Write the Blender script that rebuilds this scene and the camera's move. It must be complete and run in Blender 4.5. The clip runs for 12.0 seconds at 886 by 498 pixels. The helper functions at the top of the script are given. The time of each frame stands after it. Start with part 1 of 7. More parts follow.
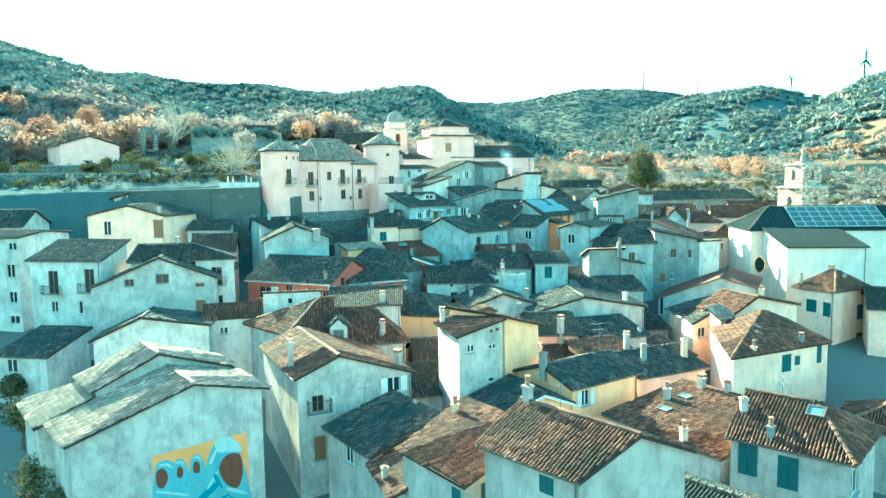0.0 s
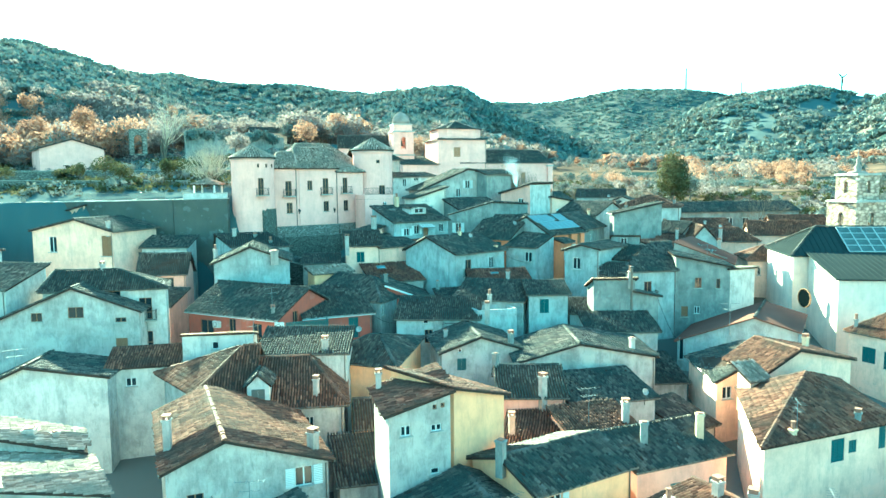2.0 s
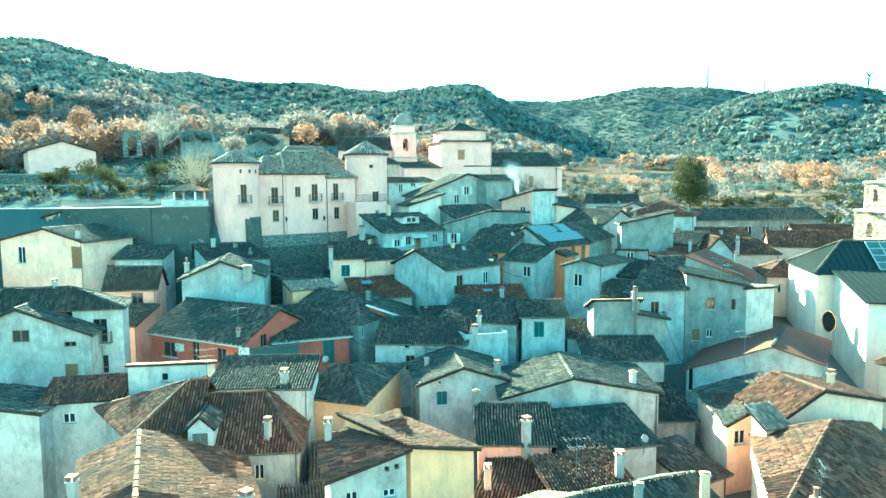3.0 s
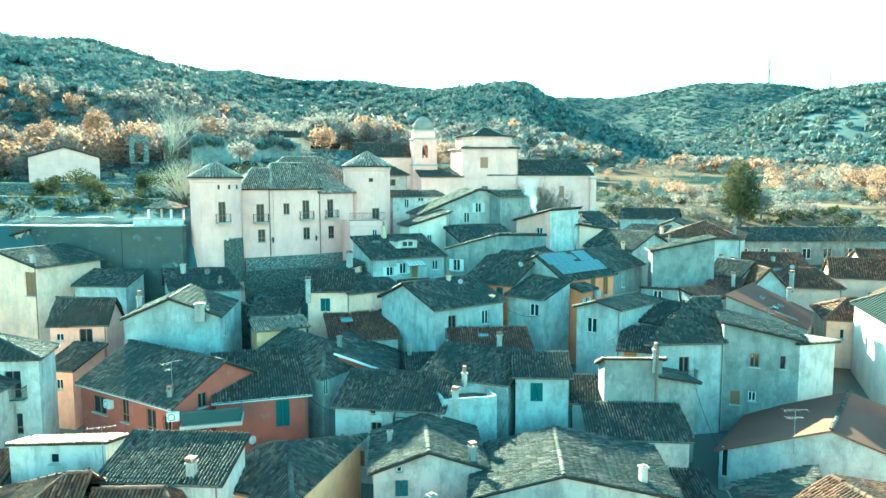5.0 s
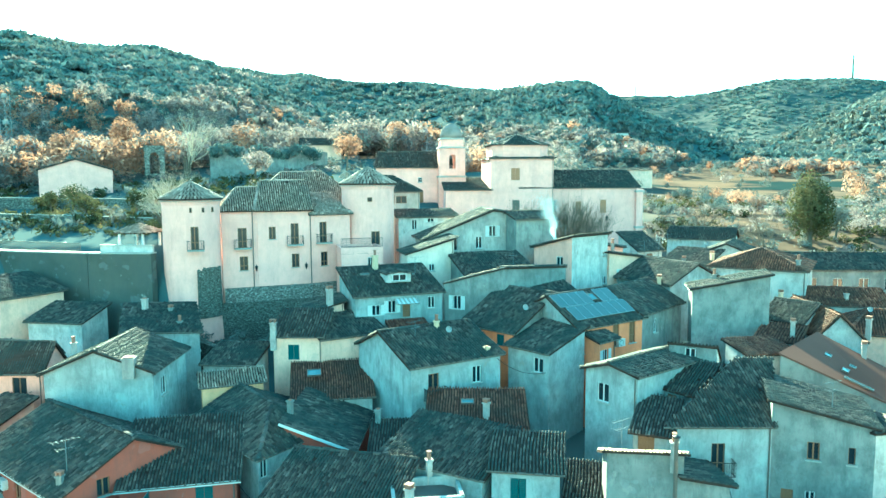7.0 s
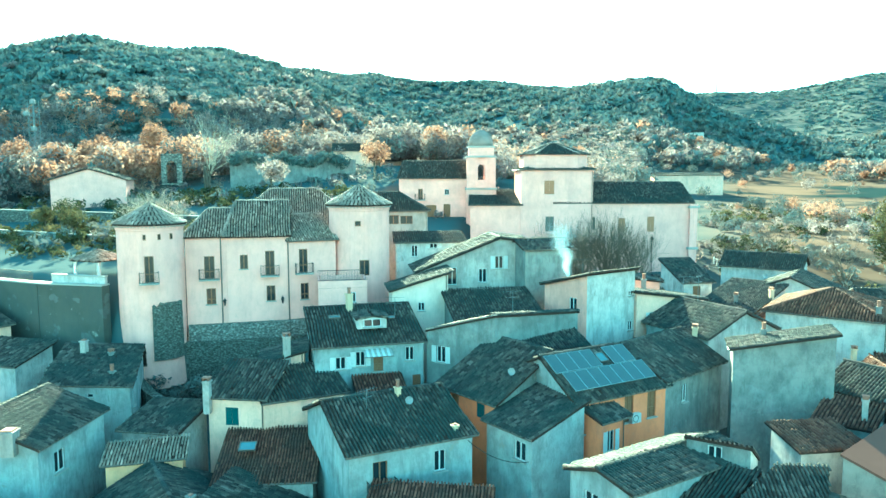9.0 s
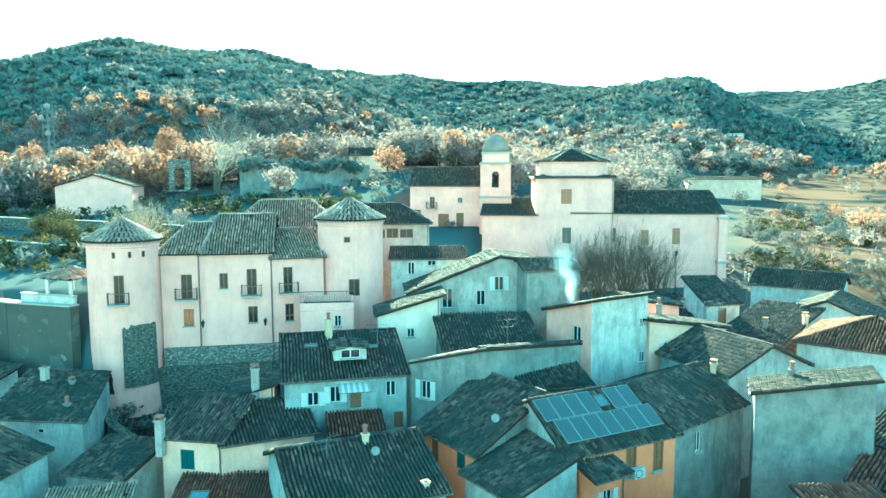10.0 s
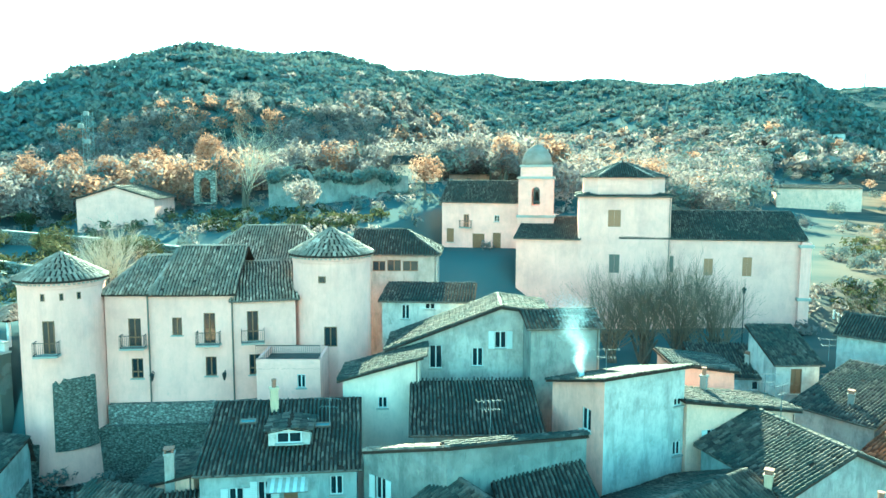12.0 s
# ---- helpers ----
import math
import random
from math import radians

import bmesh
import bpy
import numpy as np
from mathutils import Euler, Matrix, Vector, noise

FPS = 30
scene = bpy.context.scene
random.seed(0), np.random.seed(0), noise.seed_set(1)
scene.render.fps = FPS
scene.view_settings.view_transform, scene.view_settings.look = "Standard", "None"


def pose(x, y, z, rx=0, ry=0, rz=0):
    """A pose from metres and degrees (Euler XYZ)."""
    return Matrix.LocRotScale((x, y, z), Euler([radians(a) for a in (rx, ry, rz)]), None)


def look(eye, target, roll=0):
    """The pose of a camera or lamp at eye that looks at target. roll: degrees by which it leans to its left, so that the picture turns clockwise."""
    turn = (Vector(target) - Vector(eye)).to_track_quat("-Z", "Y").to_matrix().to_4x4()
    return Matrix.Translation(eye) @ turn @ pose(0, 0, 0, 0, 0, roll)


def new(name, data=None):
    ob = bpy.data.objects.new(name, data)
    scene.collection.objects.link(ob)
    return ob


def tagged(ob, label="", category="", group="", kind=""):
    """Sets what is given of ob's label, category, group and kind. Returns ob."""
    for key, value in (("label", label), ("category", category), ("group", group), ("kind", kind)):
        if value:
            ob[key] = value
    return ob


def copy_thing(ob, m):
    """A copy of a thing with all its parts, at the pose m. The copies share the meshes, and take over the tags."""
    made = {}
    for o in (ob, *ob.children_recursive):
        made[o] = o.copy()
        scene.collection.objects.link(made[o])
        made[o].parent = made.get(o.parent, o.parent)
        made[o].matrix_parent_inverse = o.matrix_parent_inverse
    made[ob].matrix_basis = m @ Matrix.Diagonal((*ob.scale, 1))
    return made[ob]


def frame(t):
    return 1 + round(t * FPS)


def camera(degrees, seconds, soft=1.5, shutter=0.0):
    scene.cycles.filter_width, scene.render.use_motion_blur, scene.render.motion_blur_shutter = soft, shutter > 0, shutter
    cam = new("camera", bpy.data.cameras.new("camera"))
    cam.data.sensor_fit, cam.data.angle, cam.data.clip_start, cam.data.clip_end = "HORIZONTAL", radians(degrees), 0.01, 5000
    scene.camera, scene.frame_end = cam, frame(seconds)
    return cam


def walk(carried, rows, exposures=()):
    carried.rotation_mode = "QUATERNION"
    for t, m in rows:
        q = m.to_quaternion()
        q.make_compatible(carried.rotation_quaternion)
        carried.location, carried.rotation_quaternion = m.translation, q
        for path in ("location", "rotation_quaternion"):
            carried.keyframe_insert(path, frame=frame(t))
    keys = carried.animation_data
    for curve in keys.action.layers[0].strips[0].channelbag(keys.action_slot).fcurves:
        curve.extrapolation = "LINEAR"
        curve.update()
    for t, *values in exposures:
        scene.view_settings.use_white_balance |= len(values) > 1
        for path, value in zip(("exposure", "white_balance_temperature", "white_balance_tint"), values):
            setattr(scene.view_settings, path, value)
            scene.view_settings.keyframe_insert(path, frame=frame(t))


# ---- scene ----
cam = camera(63.4, 12.0)
METRES, EYE, TILT, LEAN, TURN = 85.0, 25.0, 0.0, 0.0, 0.0
ROWS = [
    (0.0, 0.0, 0.0, 0.0, -0.08, -5.55, 0.82),
    (0.5, 0.0198, 0.041, 0.0036, 0.42, -5.49, 0.8),
    (1.0, 0.0398, 0.0842, 0.0079, 1.09, -5.48, 0.71),
    (1.5, 0.0565, 0.122, 0.0118, 1.95, -5.48, 0.64),
    (2.0, 0.0746, 0.164, 0.0164, 3.02, -5.49, 0.56),
    (2.5, 0.0911, 0.2028, 0.0211, 4.0, -5.53, 0.5),
    (3.0, 0.1072, 0.2433, 0.0289, 4.55, -5.61, 0.42),
    (5.0, 0.1604, 0.3876, 0.0566, 8.67, -5.86, 0.12),
    (5.5, 0.1721, 0.4211, 0.0621, 9.83, -5.82, 0.17),
    (6.0, 0.1859, 0.4603, 0.0682, 11.17, -5.78, 0.23),
    (6.5, 0.1991, 0.4982, 0.074, 12.47, -5.79, 0.25),
    (7.0, 0.2131, 0.5388, 0.0804, 13.94, -5.82, 0.27),
    (9.0, 0.2594, 0.698, 0.1055, 19.82, -5.96, 0.12),
    (9.5, 0.2673, 0.7351, 0.1115, 21.15, -5.94, 0.1),
    (10.0, 0.2751, 0.7774, 0.1179, 22.72, -5.94, 0.08),
    (10.5, 0.2811, 0.8172, 0.124, 24.23, -5.94, 0.03),
    (11.0, 0.2859, 0.8597, 0.1305, 25.92, -5.94, -0.01),
    (11.5, 0.2884, 0.8973, 0.136, 27.48, -5.95, -0.05),
    (12.0, 0.2897, 0.9394, 0.1422, 29.36, -5.98, -0.09),
]
walk(cam, [(t, pose(0, 0, EYE, TILT, LEAN, TURN) @ pose(METRES * x, METRES * y, METRES * z, 90 + pitch, roll, yaw)) for t, x, y, z, yaw, pitch, roll in ROWS],
     exposures=[(0.0, 4.0, 4480, -66), (12.0, 4.0, 4480, -66)])

# ---- world and sun ----
SUN_AZ, SUN_EL = 31.0, 21.0          # degrees left of +y, degrees up
world = bpy.data.worlds.new("world")
scene.world = world
world.use_nodes = True
wn = world.node_tree.nodes
sky = wn.new("ShaderNodeTexSky")
sky.sky_type, sky.sun_disc = "NISHITA", False
sky.sun_elevation, sky.sun_rotation = radians(SUN_EL), radians(-SUN_AZ)
sky.air_density, sky.dust_density, sky.ozone_density = 1.0, 0.3, 0.6
wn["Background"].inputs["Strength"].default_value = 0.066
world.node_tree.links.new(sky.outputs["Color"], wn["Background"].inputs["Color"])
sun = new("sun", bpy.data.lights.new("sun", "SUN"))
sun.data.energy, sun.data.angle, sun.data.color = 5.0, radians(0.6), (1.0, 0.70, 0.56)
sun_way = Vector((-math.sin(radians(SUN_AZ)) * math.cos(radians(SUN_EL)), math.cos(radians(SUN_AZ)) * math.cos(radians(SUN_EL)), math.sin(radians(SUN_EL))))
sun.matrix_world = look(sun_way * 900, (0, 0, 0))


# ---- materials ----
MATS = {}


def nodes_of(name, rough=0.8, metal=0.0):
    m = bpy.data.materials.new(name)
    m.use_nodes = True
    t = m.node_tree
    b = t.nodes["Principled BSDF"]
    b.inputs["Roughness"].default_value, b.inputs["Metallic"].default_value = rough, metal
    b.inputs["Specular IOR Level"].default_value = 0.5 if rough < 0.4 else 0.2 if rough < 0.7 else 0.08 if rough < 0.89 else 0.0
    return m, t, b


def noise_tex(t, scale, detail=4, vec=None, rough=0.6):
    n = t.nodes.new("ShaderNodeTexNoise")
    n.inputs["Scale"].default_value, n.inputs["Detail"].default_value, n.inputs["Roughness"].default_value = scale, detail, rough
    if vec is not None:
        t.links.new(vec, n.inputs["Vector"])
    return n.outputs["Fac"]


def ramp(t, fac, stops):
    r = t.nodes.new("ShaderNodeValToRGB")
    e = r.color_ramp.elements
    while len(e) < len(stops):
        e.new(0.5)
    for s, (p, c) in zip(e, stops):
        s.position, s.color = p, (*c, 1) if len(c) == 3 else c
    t.links.new(fac, r.inputs["Fac"])
    return r.outputs["Color"]


def mix(t, fac, a, b, kind="MIX"):
    n = t.nodes.new("ShaderNodeMix")
    n.data_type, n.blend_type = "RGBA", kind
    for v, s in ((fac, n.inputs[0]), (a, n.inputs[6]), (b, n.inputs[7])):
        if isinstance(v, (int, float)):
            s.default_value = v
        elif isinstance(v, tuple):
            s.default_value = (*v, 1)
        else:
            t.links.new(v, s)
    return n.outputs[2]


def bump(t, b, height, strength=0.3, distance=0.05):
    n = t.nodes.new("ShaderNodeBump")
    n.inputs["Strength"].default_value, n.inputs["Distance"].default_value = strength, distance
    t.links.new(height, n.inputs["Height"])
    t.links.new(n.outputs["Normal"], b.inputs["Normal"])


def stretched(t, sx, sy, sz):
    c = t.nodes.new("ShaderNodeTexCoord")
    m = t.nodes.new("ShaderNodeMapping")
    m.inputs["Scale"].default_value = (sx, sy, sz)
    t.links.new(c.outputs["Object"], m.inputs["Vector"])
    return m.outputs["Vector"]


def dim(c, f):
    return tuple(v * f for v in c)


def stucco(key, col, worn=0.5):
    """Lime plaster: blotches, fine grime, narrow rain streaks, mended and peeled patches."""
    if ("stucco", key) in MATS:
        return MATS["stucco", key]
    m, t, b = nodes_of("plaster_" + key, 0.92)
    dirt = tuple(0.32 * v + 0.05 for v in col)
    big = noise_tex(t, 0.28, 6, place(t))
    base = ramp(t, big, [(0.3, dim(col, 0.92 - 0.25 * worn)), (0.5, col), (0.72, tuple(min(0.9, v * (1.04 + 0.08 * worn)) for v in col))])
    fine = noise_tex(t, 5, 8)
    base = mix(t, 0.3, base, ramp(t, fine, [(0.3, dim(col, 0.5)), (0.7, col)]))
    # mended patches with hard edges
    mend = ramp(t, noise_tex(t, 0.5, 2, stretched(t, 1, 1, 1.3)), [(0.60, (0, 0, 0)), (0.615, (0.5 * worn, 0.5 * worn, 0.5 * worn))])
    base = mix(t, mend, base, tuple(0.55 * v + 0.12 for v in col))
    # grime in clouds broken up by grain
    cloud = noise_tex(t, 0.75, 9, stretched(t, 1, 1, 0.7), 0.74)
    base = mix(t, ramp(t, cloud, [(0.44, (0, 0, 0)), (0.64, (0.8 * worn,) * 3)]), base, dirt)
    # rain streaks
    for wide, cut in ((1.1, 0.53), (3.8, 0.56)):
        st = ramp(t, noise_tex(t, wide, 5, stretched(t, 1.0, 1.0, 0.2), 0.7), [(cut, (0, 0, 0)), (cut + 0.14, (0.6 * worn,) * 3)])
        base = mix(t, st, base, dirt)
    peel = noise_tex(t, 0.9, 9, stretched(t, 1, 1, 0.8), 0.72)
    base = mix(t, ramp(t, peel, [(0.655 - 0.05 * worn, (0, 0, 0)), (0.685, (worn, worn, worn))]), base, (0.30, 0.27, 0.235))
    t.links.new(base, b.inputs["Base Color"])
    bump(t, b, fine, 0.35, 0.03)
    MATS["stucco", key] = m
    return m


def place(t):
    """Position in the world, for patterns that run on over many pieces."""
    return t.nodes.new("ShaderNodeNewGeometry").outputs["Position"]


def tile_mat(key, a, b2, lich, single=False):
    """Clay tiles that differ one by one, with soot in patches, moss and pale lichen spots."""
    m, t, b = nodes_of("clay_tile_" + key, 0.85)
    g = t.nodes.new("ShaderNodeObjectInfo" if single else "ShaderNodeNewGeometry")
    col = ramp(t, g.outputs["Random" if single else "Random Per Island"], [(0.0, dim(a, 0.65)), (0.25, a), (0.75, b2), (0.93, dim(b2, 1.2)), (1.0, dim(b2, 1.7))])
    n = noise_tex(t, 0.45, 6, place(t))
    col = mix(t, ramp(t, n, [(0.42, (0, 0, 0)), (0.62, (0.85, 0.85, 0.85))]), col, lich)
    n2 = noise_tex(t, 9, 5, place(t))
    col = mix(t, 0.5, col, ramp(t, n2, [(0.3, (0.35, 0.35, 0.35)), (0.7, (1, 1, 1))]), "MULTIPLY")
    spot = ramp(t, noise_tex(t, 2.6, 7, place(t), 0.75), [(0.60, (0, 0, 0)), (0.68, (0.6, 0.6, 0.6))])
    col = mix(t, spot, col, tuple(0.5 * v + 0.12 for v in b2))
    t.links.new(col, b.inputs["Base Color"])
    bump(t, b, n2, 0.4, 0.02)
    return m


def plain(key, col, rough=0.7, metal=0.0, vary=0.3, scale=5.0):
    if key in MATS:
        return MATS[key]
    m, t, b = nodes_of(key, rough, metal)
    n = noise_tex(t, scale, 5)
    c = ramp(t, n, [(0.25, dim(col, 1 - vary)), (0.55, col), (0.85, tuple(min(0.95, v * (1 + vary * 0.5)) for v in col))])
    t.links.new(c, b.inputs["Base Color"])
    bump(t, b, n, 0.15, 0.02)
    MATS[key] = m
    return m


def masonry(key, col, scale=2.6):
    m, t, b = nodes_of("masonry_" + key, 0.95)
    v = t.nodes.new("ShaderNodeTexVoronoi")
    v.inputs["Scale"].default_value = scale
    t.links.new(stretched(t, 1, 1, 1.7), v.inputs["Vector"])
    sep = t.nodes.new("ShaderNodeSeparateColor")
    t.links.new(v.outputs["Color"], sep.inputs[0])
    c = ramp(t, sep.outputs[0], [(0.0, dim(col, 0.7)), (0.5, col), (0.85, dim(col, 1.15)), (1.0, dim(col, 1.7))])
    d = ramp(t, v.outputs["Distance"], [(0.35, (1, 1, 1)), (0.7, (0.5, 0.5, 0.5))])
    c = mix(t, 1.0, c, d, "MULTIPLY")
    t.links.new(c, b.inputs["Base Color"])
    bump(t, b, d, 0.9, 0.08)
    return m


WALLS = {
    "white": ((0.59, 0.52, 0.465), 0.85), "grey": ((0.50, 0.42, 0.37), 1.0), "cream": ((0.84, 0.53, 0.39), 0.45), "ivory": ((0.72, 0.57, 0.47), 0.3), "dull": ((0.45, 0.375, 0.33), 0.9),
    "palace": ((0.82, 0.455, 0.375), 0.22), "pink": ((0.74, 0.40, 0.31), 0.4), "orange": ((0.74, 0.27, 0.13), 0.3),
    "red": ((0.33, 0.10, 0.07), 0.5), "yellow": ((0.84, 0.46, 0.25), 0.35), "cement": ((0.28, 0.262, 0.237), 1.15), "ochre": ((0.62, 0.45, 0.30), 0.4),
    # "blue" is white plaster cooled for the haze over the middle of town
    "blue": ((0.41, 0.40, 0.38), 0.95),
}
# light is put into the tones: old greyed for shade, pale lifted for sun
CLAY = {
    "old": ((0.058, 0.050, 0.045), (0.115, 0.093, 0.08), (0.045, 0.052, 0.048)),
    "brown": ((0.115, 0.052, 0.035), (0.21, 0.102, 0.068), (0.075, 0.052, 0.04)),
    "red": ((0.11, 0.052, 0.037), (0.17, 0.082, 0.056), (0.085, 0.06, 0.047)),
    "pale": ((0.24, 0.17, 0.13), (0.40, 0.29, 0.228), (0.20, 0.165, 0.135)),
}
TILES = {k: tile_mat(k, *c) for k, c in CLAY.items()}
TILES_ONE = {k: tile_mat(k + "_single", *CLAY[k], True) for k in ("brown", "pale", "old")}
SHEETS = {"sheet": plain("dark_sheet_metal", (0.032, 0.036, 0.036), 0.95, 0.0, 0.25, 0.8), "brown_sheet": plain("brown_sheet_roof", (0.13, 0.07, 0.055), 0.95, 0.0, 0.3, 0.6)}
glass_dark = plain("window_glass", (0.02, 0.025, 0.03), 0.08, 0.0, 0.2, 2.0)
white_paint = plain("white_paint", (0.58, 0.55, 0.52), 0.5, 0, 0.12)
wood_brown = plain("brown_wood", (0.20, 0.11, 0.06), 0.6, 0, 0.4, 12)
wood_teal = plain("green_shutter_paint", (0.05, 0.092, 0.095), 0.55, 0, 0.25, 8)
wood_ochre = plain("pale_wood", (0.36, 0.185, 0.11), 0.6, 0, 0.3, 10)
wood_grey = plain("grey_weathered_wood", (0.17, 0.14, 0.12), 0.75, 0, 0.3, 10)
stone_trim = plain("stone_trim", (0.38, 0.34, 0.30), 0.85, 0, 0.25, 4)
iron = plain("dark_iron", (0.05, 0.05, 0.05), 0.5, 0.6, 0.3, 6)
zinc = plain("zinc_gutter", (0.16, 0.13, 0.11), 0.5, 0.4, 0.2, 6)
brick_mat = plain("brick_red", (0.26, 0.14, 0.10), 0.85, 0, 0.4, 8)
terrace_mat = plain("terrace_paving", (0.12, 0.105, 0.095), 0.9, 0, 0.4, 1.2)
# pan tiles darker than clay: the shade between cover tiles is in the colour
deck_mat = plain("pan_tiles_shaded", (0.05, 0.036, 0.03), 0.9, 0, 0.4, 6)


# ---- mesh helpers ----
def part(name, bm, mat, parent=None, label="", kind=""):
    me = bpy.data.meshes.new(name)
    bm.to_mesh(me)
    bm.free()
    me.materials.append(mat)
    ob = new(name, me)
    if parent is not None:
        ob.parent = parent
    return tagged(ob, label, "", "", kind)


def mesh_np(name, verts, quads, mat, parent=None, label="", kind="", smooth=False):
    me = bpy.data.meshes.new(name)
    verts, quads = np.asarray(verts, np.float32), np.asarray(quads, np.int32)
    n = quads.shape[1]
    me.vertices.add(len(verts))
    me.vertices.foreach_set("co", verts.ravel())
    me.loops.add(quads.size)
    me.loops.foreach_set("vertex_index", quads.ravel())
    me.polygons.add(len(quads))
    me.polygons.foreach_set("loop_start", np.arange(0, quads.size, n, dtype=np.int32))
    if smooth:
        me.polygons.foreach_set("use_smooth", np.ones(len(quads), bool))
    me.update(calc_edges=True)
    me.materials.append(mat)
    ob = new(name, me)
    if parent is not None:
        ob.parent = parent
    return tagged(ob, label, "", "", kind)


def add_poly(bm, pts):
    return bm.faces.new([bm.verts.new(p) for p in pts])


def add_box(bm, c, ex, ey, ez, sx, sy, sz):
    """A box with its centre at c, half sizes sx, sy, sz along the axes ex, ey, ez."""
    c, ex, ey, ez = Vector(c), Vector(ex), Vector(ey), Vector(ez)
    v = [bm.verts.new(c + ex * sx * i + ey * sy * j + ez * sz * k) for i in (-1, 1) for j in (-1, 1) for k in (-1, 1)]
    for q in ((0, 1, 3, 2), (4, 6, 7, 5), (0, 4, 5, 1), (2, 3, 7, 6), (0, 2, 6, 4), (1, 5, 7, 3)):
        bm.faces.new([v[i] for i in q])


def add_tube(bm, pts, radii, sides=6):
    """A tapered tube through the points."""
    rings = []
    for i, p in enumerate(pts):
        p = Vector(p)
        d = (Vector(pts[min(i + 1, len(pts) - 1)]) - Vector(pts[max(i - 1, 0)])).normalized()
        s = d.orthogonal().normalized()
        u = d.cross(s)
        rings.append([bm.verts.new(p + (s * math.cos(2 * math.pi * k / sides) + u * math.sin(2 * math.pi * k / sides)) * radii[i]) for k in range(sides)])
    for a, b in zip(rings, rings[1:]):
        for k in range(sides):
            bm.faces.new((a[k], a[(k + 1) % sides], b[(k + 1) % sides], b[k]))
    bm.faces.new(rings[0][::-1])
    bm.faces.new(rings[-1])


def empty(name, x, y, z):
    ob = new(name)
    ob.location = (x, y, z)
    ob.empty_display_size = 0.5
    return ob


def adopt(child, thing):
    child.parent = thing
    child.matrix_parent_inverse = Matrix.Translation(-Vector(thing.location))
    return child


# ---- ground ----
def sstep(x, a, b):
    t = np.clip((np.asarray(x, float) - a) / (b - a), 0, 1)
    return t * t * (3 - 2 * t)


# the hills round the valley: distance, azimuths (degrees left of +y, rising) and crest heights
HILLS = (
    (540, (20, 26.2, 28.8, 31.3, 36.3, 42, 44, 46.3, 50.4, 52.9, 57.3, 66, 80), (70, 96, 106, 114, 122, 123, 125, 121, 109, 104, 89, 70, 50)),
    (880, (2, 7.4, 9.7, 13.3, 16.1, 18.6, 20.7, 23.7, 25, 25.9, 28.4, 31.5, 34, 45, 60), (108, 127, 137, 141, 147, 146, 146, 151, 158, 153, 158, 156, 151, 140, 120)),
    (650, (-13.5, -10.7, -8.3, -6.1, -4, -2.3, -0.5, 1.3, 2.6, 4.9, 7.1, 9.4, 12.1, 17, 24), (55, 60, 65, 72, 80, 87, 97, 107, 116, 113, 111, 110, 107, 92, 70)),
    (1500, (-40, -26, -20.3, -17.8, -15.7, -13.6, -10.5, -9.2, -6.9, -3.7, -1, 6), (150, 160, 174, 189, 201, 204, 208, 201, 189, 184, 187, 180)),
    (800, (-40, -31.6, -27.9, -24.1, -21.6, -19.2, -17.5, -15.8, -13.6, -10.9, -7), (88, 98, 111, 123, 121, 117, 111, 100, 85, 71, 50)),
    (520, (-38, -32.3, -29.6, -27.7, -25.3, -22.8, -20.7, -18.1, -14.5, -11), (34, 45, 51, 57, 60, 56, 51, 45, 37, 27)),
    (620, (-75, -50, -40, -32.3, -30.7, -29.2, -27.8, -26.3, -23), (115, 122, 118, 106, 99, 92, 83, 74, 50)),
)
CX, CY = 15.0, 50.0


def ground(x, y):
    x, y = np.asarray(x, float), np.asarray(y, float)
    town = 2 + 0.165 * (np.clip(y, -40, 150) - 50)
    town = town - 0.05 * np.clip(-y, 0, 400)
    up = sstep(y, 150, 190) * (3 + 0.04 * np.clip(y - 150, 0, 300))
    left = sstep(-x, 24, 27) * sstep(y, 107, 110) * (1 - sstep(-x, 20, 130) * 0.2)
    g = town + up
    g = g + left * np.clip(24 + 0.13 * (np.clip(y, 100, 200) - 108) - g, 0, 40)
    pal = sstep(y, 112, 122) * sstep(-x, -2, 6) * (1 - sstep(y, 135, 175) * 0.3)
    g = np.maximum(g, g + pal * np.clip(19.5 - g, 0, 10))
    mid = sstep(y, 140, 160) * sstep(-x, 2, 14)
    g = g + mid * np.clip(26.5 + 0.1 * (np.clip(y, 150, 230) - 160) - g, 0, 20)
    dx, dy = x - CX, y - CY
    r, az = np.hypot(dx, dy), np.degrees(np.arctan2(-dx, dy))
    # gentle valley sides, rising more on the wooded side
    rise = np.interp(r, (170, 240, 320, 520, 900, 1600, 3000), (27, 28.5, 37, 58, 75, 110, 60))
    flat = np.interp(r, (170, 300, 450, 900, 1600, 3000), (21, 29, 36, 66, 120, 60))
    w = sstep(az, -9, 6)
    base = rise * w + flat * (1 - w)
    out = sstep(r, 165, 250)
    g = g * (1 - out) + base * out
    hills = np.full(np.shape(r), -200.0)
    for R, a, z in HILLS:
        crest = sum(np.interp(az + d, a, z, left=-60, right=-60) for d in (-0.7, 0, 0.7)) / 3 - (6 if R < 1000 else 0)
        hills = np.maximum(hills, crest - 0.30 * (np.sqrt((r - R) ** 2 + 35 ** 2) - 35))
    top = np.maximum(g, hills) + 2.5 * np.exp(-np.abs(g - hills) / 5)
    far = sstep(r, 250, 330)
    return g * (1 - far) + top * far


def gz(x, y):
    return float(ground(x, y))


